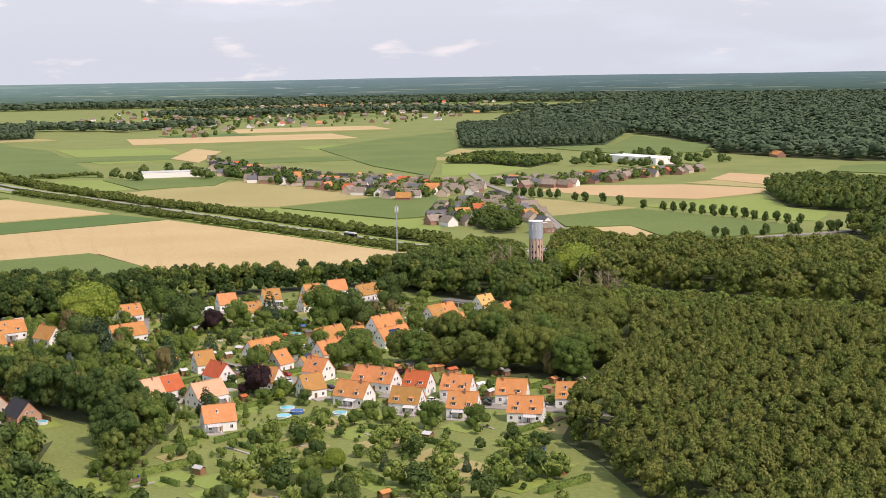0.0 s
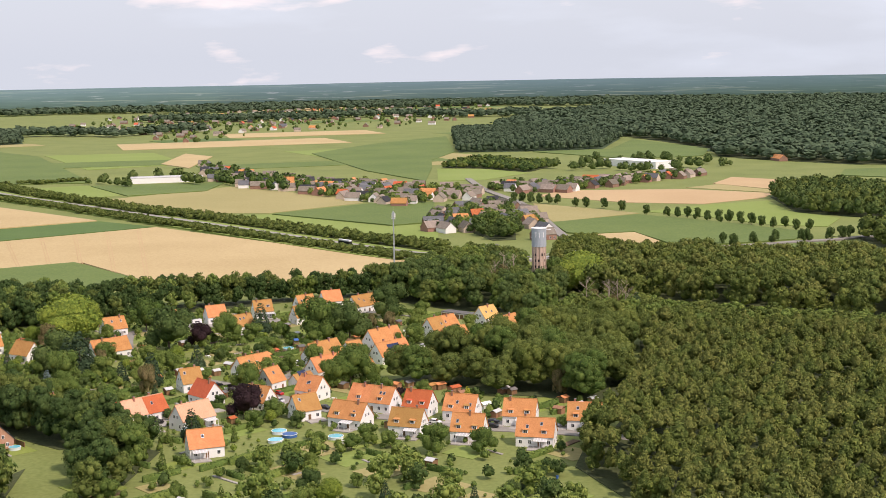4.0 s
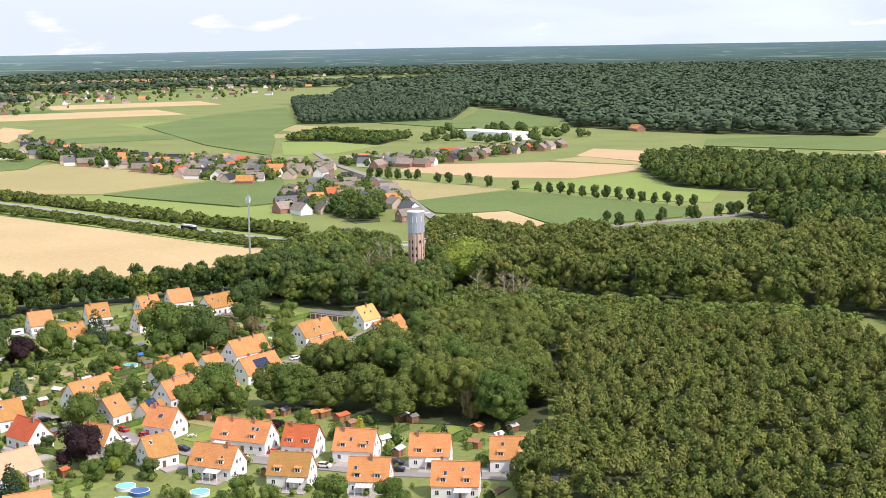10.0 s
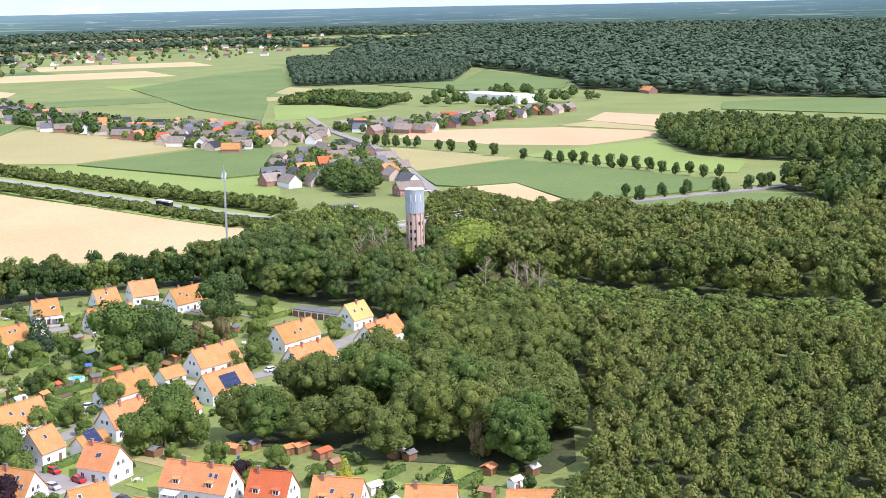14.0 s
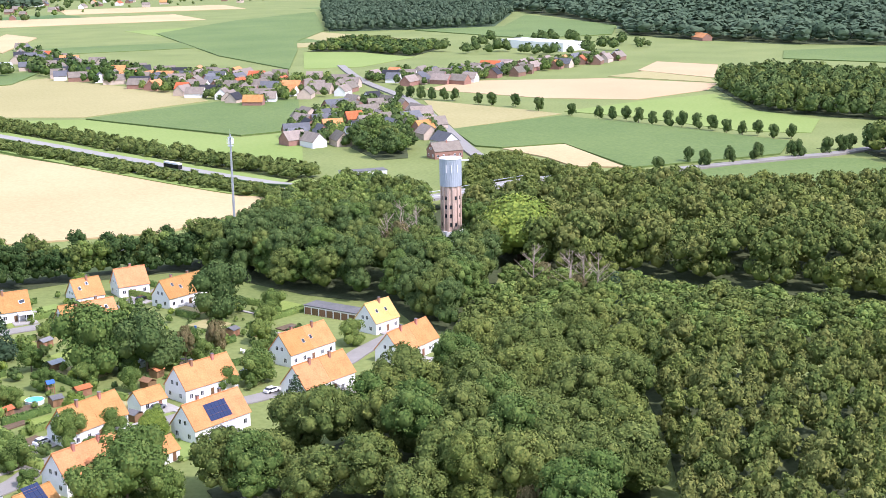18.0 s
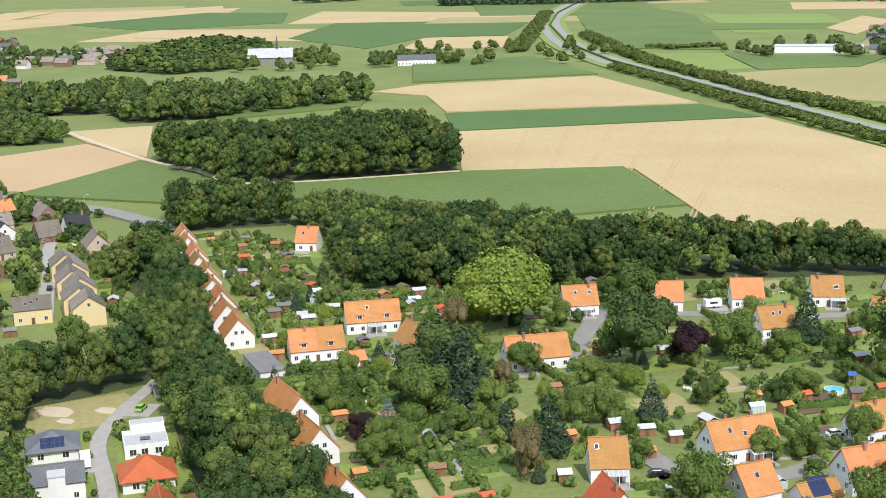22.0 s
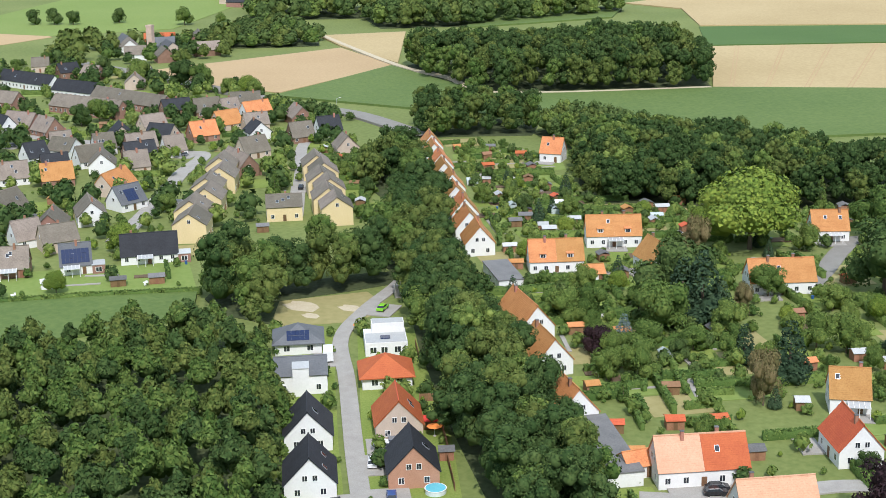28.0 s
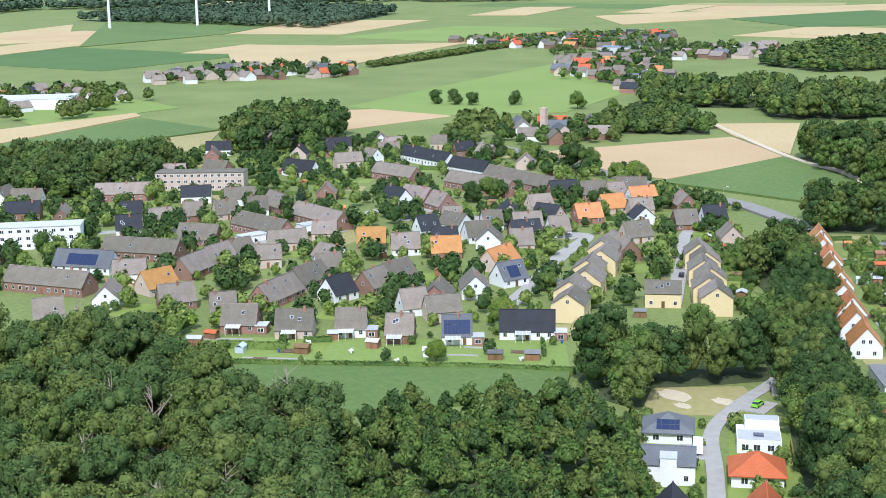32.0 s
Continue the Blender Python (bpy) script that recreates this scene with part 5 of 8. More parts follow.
SOLAR_PANEL = Shape().box(0, 0, 0, 1.02, 1.4, 0.06).mesh("solar_panel", "solar")


def add_window(root, m, wide=1.0, tall=1.0, small=False):
    if small:
        child("window", WINDOW_SMALL, root, m @ Matrix.Diagonal((wide, 1, tall, 1)))
        return
    w = child("window", WINDOW, root, m @ Matrix.Diagonal((wide, 1, tall, 1)))
    child("pane", PANE, w)


def house(name, label, x, y, turn, length, width, eave, ridge, wall="white render", tile="orange tile", windows=True, chimney=1, dormers=0, skylights=0, solar=0, group="", category="house", double=False, rng=random, small=False):
    root = thing(name, label, category, pose(x, y, 0, 0, 0, turn), group)
    L, B = length / 2, width / 2
    FOOT.append((x, y, length / 2 + 1.5))
    s = Shape()
    s.add([(-L, -B, 0), (L, -B, 0), (L, B, 0), (-L, B, 0), (-L, -B, eave), (L, -B, eave), (L, B, eave), (-L, B, eave), (-L, 0, ridge - 0.12), (L, 0, ridge - 0.12)],
          [(0, 1, 5, 4), (2, 3, 7, 6), (0, 4, 8, 7, 3), (1, 2, 6, 9, 5), (4, 5, 9, 8), (6, 7, 8, 9), (3, 2, 1, 0)])
    child("wall", s.mesh("wall", wall), root)
    slope = (ridge - eave) / B
    o, e = 0.35, 0.22
    r = Shape()
    zo = eave - o * slope
    tiles = [tile, tile]
    for side in (-1, 1):
        q = [(-L - e, side * (B + o), zo + 0.16), (L + e, side * (B + o), zo + 0.16), (L + e, 0, ridge + 0.16), (-L - e, 0, ridge + 0.16)]
        if side > 0:
            q = [q[1], q[0], q[3], q[2]]
        if double and side < 0:
            a, b = Shape(), Shape()
            a.slab([q[0], (0, q[0][1], q[0][2]), (0, 0, ridge + 0.16), q[3]], 0.2)
            b.slab([(0.02, q[1][1], q[1][2] + 0.03), (q[1][0], q[1][1], q[1][2] + 0.03), (q[2][0], 0, ridge + 0.19), (0.02, 0, ridge + 0.19)], 0.2)
            child("roof", a.mesh("roof", tile), root)
            child("roof", b.mesh("roof", double if isinstance(double, str) else tile), root)
        else:
            child("roof", Shape().slab(q, 0.2).mesh("roof", tile), root)
    cap = Shape().beam((-L - e, 0, ridge + 0.14), (L + e, 0, ridge + 0.14), 0.16, 0.16, 6)
    child("ridge_cap", cap.mesh("ridge_cap", tile), root)
    for c in range(chimney):
        cx = (-0.4 + 0.8 * c) * L if chimney > 1 else rng.choice((-0.6, 0.1, 0.55)) * L
        cy = rng.choice((-0.5, 0.5))
        st = Shape().box(cx - 0.32, cy - 0.3, ridge - 1.2, cx + 0.32, cy + 0.3, ridge + 1.0)
        ch = child("chimney", st.mesh("chimney", "chimney brick"), root)
        if not small:
            child("chimney_cap", Shape().box(cx - 0.4, cy - 0.38, ridge + 1.0, cx + 0.4, cy + 0.38, ridge + 1.1).mesh("chimney_cap", "flat roofing"), ch)
    ang = math.degrees(math.atan(slope))
    if windows:
        n = max(2, int(length / 2.9))
        for side in ((-1,) if small else (-1, 1)):
            for i in range(n):
                wx = -L + (i + 0.5) * length / n
                if i == n // 2 and side < 0:
                    child("door", DOOR, root, pose(wx, side * (B + 0.03), 0.1))
                else:
                    add_window(root, pose(wx, side * (B + 0.01), min(1.65, eave - 0.9)), small=small)
        for end in (-1, 1):
            for wy in (() if small else (-B * 0.5, B * 0.5)):
                add_window(root, pose(end * (L + 0.01), wy, min(1.65, eave - 0.9), 0, 0, 90), small=small)
            if ridge - eave > 3:
                for wy in ((-0.9, 0.9) if width > 7 and not small else (0,)):
                    add_window(root, pose(end * (L + 0.01), wy, eave + 1.0, 0, 0, 90), 0.9, 0.9, small)
    for i in range(dormers):
        dx = -L + (i + 0.5) * length / dormers
        z0, yb = eave + 0.55 * slope, -(B - 0.55)
        hgt = 1.25
        d = Shape().box(dx - 0.85, yb, z0 - 0.2, dx + 0.85, yb + hgt / slope + 0.5, z0 + hgt)
        dm = child("dormer", d.mesh("dormer", "frame white"), root)
        rf = Shape().slab([(dx - 1.05, yb - 0.25, z0 + hgt + 0.02), (dx + 1.05, yb - 0.25, z0 + hgt + 0.02), (dx + 1.05, yb + hgt / slope + 1.2, z0 + hgt + 0.45), (dx - 1.05, yb + hgt / slope + 1.2, z0 + hgt + 0.45)], 0.14)
        child("dormer_roof", rf.mesh("dormer_roof", tile), dm)
        w = child("window", WINDOW, dm, pose(dx, yb - 0.02, z0 + 0.6) @ Matrix.Diagonal((1.25, 1, 0.8, 1)))
        child("pane", PANE, w)
    for i in range(skylights):
        sx = -L * 0.7 + 1.4 * L * rng.random()
        up = rng.uniform(0.35, 0.7)
        k = child("skylight", SKY_FRAME, root, pose(sx, -B * (1 - up), eave + up * (ridge - eave) + 0.17, ang, 0, 0))
        child("pane", SKY_PANE, k)
    if solar:
        cols, rows = max(2, int(length * solar / 1.1)), 3
        for a in range(cols):
            for b in range(rows):
                child("solar_panel", SOLAR_PANEL, root, pose(-cols * 0.53, -B * 0.93, eave + 0.07 * (ridge - eave) + 0.26, ang, 0, 0) @ pose(a * 1.06, b * 1.45, 0), "dark blue solar panel" if a + b == 0 else "")
    return root


VERANDA_ROOF = Shape().slab([(-2.2, -2.6, 2.3), (2.2, -2.6, 2.3), (2.2, 0, 2.75), (-2.2, 0, 2.75)], 0.06).mesh("roof", "corrugated")
VERANDA_POST = Shape().box(-0.06, -2.6, 0, 0.06, -2.48, 2.3).mesh("post", "frame white")
VERANDA_RAFTER = Shape().slab([(-0.05, -2.62, 2.36), (0.05, -2.62, 2.36), (0.05, 0, 2.83), (-0.05, 0, 2.83)], 0.05).mesh("rafter", "frame white")


def veranda(m):
    root = thing("veranda", "white-framed lean-to veranda on a terrace", "veranda", m)
    child("roof", VERANDA_ROOF, root)
    for x in (-2.1, 0.0, 2.1):
        child("post", VERANDA_POST, root, pose(x, 0, 0))
    for x in (-2.1, -1.05, 0.0, 1.05, 2.1):
        child("rafter", VERANDA_RAFTER, root, pose(x, 0, 0))


for _i, (_x, _y, _a, _l) in enumerate(ORANGE_HOUSES):
    _pale = _i in (39, 40)
    _t = "yellow tile" if _i == 23 else ("pale tile" if _pale else ("red tile" if _i in (38, 26) else "orange tile"))
    if _i in (3, 34, 36, 38):
        _l = min(_l, 10.5)
    _l = max(_l, 7.5)
    house("house", "white rendered settlement house with steep orange tiled roof", _x, _y, _a, _l + 0.4, 8.4, 3.6, 8.5, tile=_t, chimney=2 if _l > 13 else 1,
          dormers=(2 if 25 <= _i <= 33 else (2 if _i in (1, 2) else 0)), skylights=random.choice((0, 1, 2)), solar=0.4 if _i == 16 else 0, double=("red tile" if _i == 39 else (_l > 13 and "orange tile")), group="orange-roofed settlement houses")

for _i, (_x, _y, _a, _l) in enumerate(LOW_HOUSES):
    house("outbuilding", "low white outbuilding with an orange tiled roof", _x, _y, _a, max(_l, 5.5), 5.6, 2.5, 5.0 if _i < 3 else 4.3, tile="orange tile", chimney=0, solar=0.6 if _i == 1 else 0, small=True, category="outbuilding")

# paved terraces and glass-roofed verandas at the settlement houses
PAVE = random.Random(3)
for _i, (_x, _y, _a, _l) in enumerate(ORANGE_HOUSES):
    _m = pose(_x, _y, 0, 0, 0, _a)
    _s = PAVE.uniform(-0.3, 0.3) * _l
    _q = [_m @ Vector(v) for v in ((_s - 4, -8.6, 0), (_s + 3, -8.6, 0), (_s + 3, -4.1, 0), (_s - 4, -4.1, 0))]
    sheet("terrace", [(v.x, v.y) for v in _q], 0.31 + 0.004 * (_i % 9), "paving", "paved terrace at a house", "terrace")
    if _i % 3 == 1 or 29 < _i < 34:
        veranda(_m @ pose(_s, -4.22, 0.3))

VILLAGE_KINDS = {"b": ("brown tile", "brick wall", "brick village house with a brown-grey tiled roof"), "d": ("dark tile", "white render", "village house with a black tiled roof"),
                 "o": ("orange tile", "brick wall", "village house with a bright orange tiled roof"), "s": ("grey tile", "white render", "village house with solar panels on its grey roof")}
for _i, (_x, _y, _a, _l, _k) in enumerate(VILLAGE):
    _t, _w, _words = VILLAGE_KINDS[_k]
    _w = ("brick wall" if _l > 16 else ("brick wall", "pale brick", "white render")[_i % 3]) if _k in "bo" else _w
    house("house", _words.replace("brick ", ""), _x, _y, _a, max(_l, 8), 9.0, 2.7 if _l < 25 else 3.4, 7.8, wall=_w, tile=_t, chimney=1, dormers=0, skylights=random.choice((0, 1, 2)), solar=(0.95 if _i == 4 else 0.55) if _k == "s" else 0, group="village houses", small=True)
    if _i < 6:
        _m = pose(_x, _y, 0, 0, 0, _a)
        veranda(_m @ pose(-1.2, -4.55, 0.05))
        if _i in (0, 2, 4, 5):
            _e = thing("extension", "low flat-roofed brick extension beside a village house", "extension", _m @ pose(0.5 * max(_l, 8) + 1.7, -3.0, 0))
            child("wall", Shape().box(-1.7, -2.4, 0, 1.7, 2.4, 2.5).mesh("wall", "brick wall"), _e)
            child("roof", Shape().box(-1.85, -2.55, 2.5, 1.85, 2.55, 2.66).mesh("roof", "corrugated"), _e)
            add_window(_e, pose(0, -2.41, 1.3), 1.6, 1.0, True)

# ---- roads ----
ROAD_LINES = []
for _n, _p, _w, _m, _l in (("street", STREET, 6.0, "asphalt", "grey asphalt village street with parked cars"), ("street", NORTH_STREET, 5.5, "asphalt", "grey asphalt village street"), ("lane", SETTLEMENT_LANE, 4.5, "paving", "pale paved lane beside semi-detached houses"),
                           ("street", UPPER_STREET, 5.5, "asphalt", "grey asphalt village street"), ("lane", NEW_ROAD, 3.7, "paving", "pale grey paved lane between new houses"),
                           ("road", MAIN_ROAD, 9.0, "asphalt", "grey country road along fields"), ("street", VILLAGE_STREET, 6.0, "paving", "pale village street"),
                           ("lane", ROW_LANE, 4.5, "paving", "narrow paved lane beside yellow terraces"), ("road", AVENUE_ROAD, 7.0, "asphalt", "country road lined with trees"),
                           ("road", SIDE_ROAD, 7.0, "asphalt", "grey village through road"), ("farm_track", FIELD_TRACK, 3.5, "sand", "sandy farm track between fields")):
    ROAD_LINES.append((ribbon(_n, _p, _w, 0.30 if _n in ("street", "lane") else 1.0, _m, _l, "road"), _w))
for _o in (-8.0, 8.0):
    _line = []
    for _i, _q in enumerate(HIGHWAY):
        _d = (Vector(HIGHWAY[min(_i + 1, len(HIGHWAY) - 1)]) - Vector(HIGHWAY[max(_i - 1, 0)])).normalized()
        _line.append((_q[0] - _d.y * _o, _q[1] + _d.x * _o))
    ribbon("motorway", _line, 9.8, 1.3, "highway concrete", "pale concrete motorway carriageway", "road")
ribbon("motorway_verge", HIGHWAY, 40.0, 1.1, "meadow", "green motorway verge and median", "verge")
_mid = Shape()
for _a, _b in zip(HIGHWAY, HIGHWAY[1:]):
    _e = (Vector(_b) - Vector(_a)).normalized() * 0.9
    _mid.slab([(_a[0] + _e.y, _a[1] - _e.x, 2.6), (_b[0] + _e.y, _b[1] - _e.x, 2.6), (_b[0] - _e.y, _b[1] + _e.x, 2.6), (_a[0] - _e.y, _a[1] + _e.x, 2.6)], 1.7)
tagged(new("median_hedge", _mid.mesh("median_hedge", "leaf dark")), "low dark hedge on the motorway median", "hedge", kind="stuff")
# guard rail on the median
_rail = Shape()
for _i in range(len(HIGHWAY) - 1):
    _rail.beam((*HIGHWAY[_i], 2.0), (*HIGHWAY[_i + 1], 2.0), 0.18, 0.18, 4)
tagged(new("guard_rail", _rail.mesh("guard_rail", "metal grey")), "grey steel guard rail on the motorway median", "guard rail")

for _n, _p, _h, _w in (("A", HEDGEROW_A, 6.0, 10), ("B", HEDGEROW_B, 8.0, 14), ("C", HEDGEROW_C, 7, 12), ("D", HEDGEROW_D, 6, 16), ("E", HEDGEROW_E, 6, 8)):
    wood("hedgerow", strip(_p, _w), _h, 4.6 if _h < 8 else 5.5, SPARSE if _n in "AB" else FAR, "leaf forest", "dense green roadside hedge of shrubs and small trees", ord(_n))

# far belts of trees that close the plain
for _i, (_r, _a0, _a1, _wd) in enumerate(((1900, -38, -25, 260), (2600, 10, 34, 60), (2900, 50, 75, 90), (3300, -30, 12, 110), (3500, 20, 60, 90), (4200, -45, 20, 140), (4300, 20, 80, 140), (4480, -50, 85, 110))):
    _line = []
    for _k in range(13):
        _a = radians(_a0 + (_a1 - _a0) * _k / 12)
        _rr = _r * (1 + 0.03 * math.sin(_k * 1.9 + _i))
        _line.append((-math.sin(_a) * _rr, math.cos(_a) * _rr))
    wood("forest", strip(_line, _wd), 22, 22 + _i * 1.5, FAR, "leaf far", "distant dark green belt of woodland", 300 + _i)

# the blue rim of distance, its haze painted into the colour
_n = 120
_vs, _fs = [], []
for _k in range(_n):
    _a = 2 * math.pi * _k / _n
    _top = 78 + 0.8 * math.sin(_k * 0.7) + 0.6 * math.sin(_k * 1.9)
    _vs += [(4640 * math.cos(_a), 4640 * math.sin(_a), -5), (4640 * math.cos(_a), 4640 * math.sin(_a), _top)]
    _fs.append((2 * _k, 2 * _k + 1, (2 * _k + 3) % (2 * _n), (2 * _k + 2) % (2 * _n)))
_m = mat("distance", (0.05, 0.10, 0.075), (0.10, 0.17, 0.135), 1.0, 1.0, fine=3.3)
_dn, _dl = _m.node_tree.nodes, _m.node_tree.links
_co = [x for x in _dn if x.type == "TEX_COORD"][0]
_map = _dn.new("ShaderNodeMapping")
_map.inputs["Scale"].default_value = (0.004, 0.004, 0.13)
for _t in [x for x in _dn if x.type == "TEX_NOISE"]:
    _dl.new(_map.outputs["Vector"], _t.inputs["Vector"])
_dl.new(_co.outputs["Object"], _map.inputs["Vector"])
_bs = _dn["Principled BSDF"]
_col = _bs.inputs["Base Color"].links[0].from_socket
# pale fields and villages as thin streaks, then blue haze painted in with height
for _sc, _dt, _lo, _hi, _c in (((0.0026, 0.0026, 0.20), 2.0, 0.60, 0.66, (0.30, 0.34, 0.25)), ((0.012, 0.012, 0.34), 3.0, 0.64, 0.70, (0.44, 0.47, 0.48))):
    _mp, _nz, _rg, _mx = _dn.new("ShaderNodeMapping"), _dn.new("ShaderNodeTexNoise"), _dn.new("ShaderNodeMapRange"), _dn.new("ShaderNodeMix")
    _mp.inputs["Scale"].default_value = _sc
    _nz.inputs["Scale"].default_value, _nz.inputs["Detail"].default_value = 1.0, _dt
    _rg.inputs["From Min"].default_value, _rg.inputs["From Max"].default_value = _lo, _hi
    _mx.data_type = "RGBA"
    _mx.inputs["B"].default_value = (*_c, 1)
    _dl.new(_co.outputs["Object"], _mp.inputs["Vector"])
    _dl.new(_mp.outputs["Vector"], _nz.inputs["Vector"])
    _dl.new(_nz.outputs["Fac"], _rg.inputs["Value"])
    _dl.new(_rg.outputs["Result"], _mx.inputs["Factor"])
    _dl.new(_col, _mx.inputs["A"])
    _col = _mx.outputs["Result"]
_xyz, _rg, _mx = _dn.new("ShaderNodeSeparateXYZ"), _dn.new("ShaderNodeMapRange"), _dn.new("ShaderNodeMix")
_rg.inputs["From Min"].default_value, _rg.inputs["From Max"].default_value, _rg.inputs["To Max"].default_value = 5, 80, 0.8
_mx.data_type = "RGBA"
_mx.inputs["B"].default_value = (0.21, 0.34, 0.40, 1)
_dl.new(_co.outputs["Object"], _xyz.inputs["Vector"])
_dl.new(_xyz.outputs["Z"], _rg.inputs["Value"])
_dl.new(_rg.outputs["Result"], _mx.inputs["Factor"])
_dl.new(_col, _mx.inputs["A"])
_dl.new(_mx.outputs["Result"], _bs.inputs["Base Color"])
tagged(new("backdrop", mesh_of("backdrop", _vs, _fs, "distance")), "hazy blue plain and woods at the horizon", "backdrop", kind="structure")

# tramlines of the tractor in the great wheat field
for _i in range(7):
    _f = 0.08 + _i * 0.14
    _p, _q = Vector(FIELDS[0][1][0]).lerp(Vector(FIELDS[0][1][1]), _f), Vector(FIELDS[0][1][6]).lerp(Vector(FIELDS[0][1][4]), _f)
    for _o in (-1.0, 1.0):
        ribbon("tramline", [(_p.x + _o, _p.y), ((_p.x + _q.x) / 2 + _o, (_p.y + _q.y) / 2), (_q.x + _o, _q.y)], 0.55, 0.80, "stubble", "tractor tramline in the wheat", "tramline")

# ---- rows of houses ----
def unit_row(line, n, length, width, eave, ridge, wall, tile, label, group, shift=0.0, chimney=0):
    a, b = Vector(line[0]), Vector(line[1])
    d = (b - a).normalized()
    step = (b - a).length / n
    turn = math.degrees(math.atan2(d.y, d.x))
    for i in range(n):
        c = a + d * (step * (i + 0.5)) + Vector((-d.y, d.x)) * (shift * (i % 2))
        house("terraced_house", label, c.x, c.y, turn, length, width, eave, ridge + 0.12 * (i % 3), wall=wall, tile=tile, chimney=chimney, skylights=1, group=group, small="yellow" in wall)


unit_row(YELLOW_ROW_A, 6, 11.2, 9.5, 5.6, 9.0, "yellow render", "brown tile", "yellow rendered terraced house with grey-brown tiled roof", "yellow terraces", 1.6)
unit_row(YELLOW_ROW_B, 6, 12.0, 10.0, 5.6, 9.0, "yellow render", "brown tile", "yellow rendered terraced house with grey-brown tiled roof", "yellow terraces", 2.2)
unit_row(WHITE_ROW, 9, 10.5, 8.4, 3.8, 8.6, "white render", "orange tile", "white row house with orange tiled roof beside the lane trees", "white row houses", 0.8, 1)
for _x, _y, _a, _l in ROW_ENDS:
    house("house", "white row house with orange tiled roof beside the lane trees", _x, _y, _a, max(min(_l, 17), 9), 8.4, 3.6, 8.5, tile="orange tile", group="white row houses")
house("house", "pale brown village house with grey-brown roof and skylights", *LONE_ROOF[:3], LONE_ROOF[3], 10, 4.6, 7.5, wall="yellow render", tile="brown tile", skylights=3)


def hip_house(label, x, y, turn, length, width, eave, ridge, wall, tile, solar=False):
    root = thing("house", label, "house", pose(x, y, 0, 0, 0, turn), "new houses on the lane")
    L, B = length / 2, width / 2
    FOOT.append((x, y, length / 2 + 1.5))
    child("wall", Shape().box(-L, -B, 0, L, B, eave).mesh("wall", wall), root)
    o = 0.7
    k = max(L - B, 0.4)
    v = [(-L - o, -B - o, eave), (L + o, -B - o, eave), (L + o, B + o, eave), (-L - o, B + o, eave), (-k, 0, ridge), (k, 0, ridge),
         (-L - o, -B - o, eave - 0.2), (L + o, -B - o, eave - 0.2), (L + o, B + o, eave - 0.2), (-L - o, B + o, eave - 0.2)]
    f = [(0, 1, 5, 4), (1, 2, 5), (2, 3, 4, 5), (3, 0, 4), (9, 8, 7, 6), (0, 6, 7, 1), (1, 7, 8, 2), (2, 8, 9, 3), (3, 9, 6, 0)]
    child("roof", mesh_of("roof", v, f, tile), root)
    for wx in (-B * 0.5, B * 0.5):
        add_window(root, pose(-L - 0.01, wx, 1.6, 0, 0, 90), 1.4, 1.1)
        add_window(root, pose(L + 0.01, wx, 1.6, 0, 0, 90), 1.2, 1.0)
    for wx in (-L * 0.5, L * 0.5):
        add_window(root, pose(wx, -B - 0.01, 1.6), 1.2, 1.0)
        add_window(root, pose(wx, B + 0.01, 1.6), 1.2, 1.0)
    if solar:
        run = math.hypot(L - k + o, ridge - eave)
        ang = math.degrees(math.atan2(ridge - eave, L - k + o))
        for off, n in ((-1.6, 3), (2.6, 2)):
            m = pose(-L + 0.3, off * 0.6, eave + 0.55, 0, -ang, 0)
            for a in range(n):
                for b in range(2):
                    child("solar_panel", SOLAR_PANEL, root, m @ pose(b * 1.5, a * 1.06 - n * 0.53 + 1.02, 0.05, 0, 0, -90), "black solar panel")
    return root


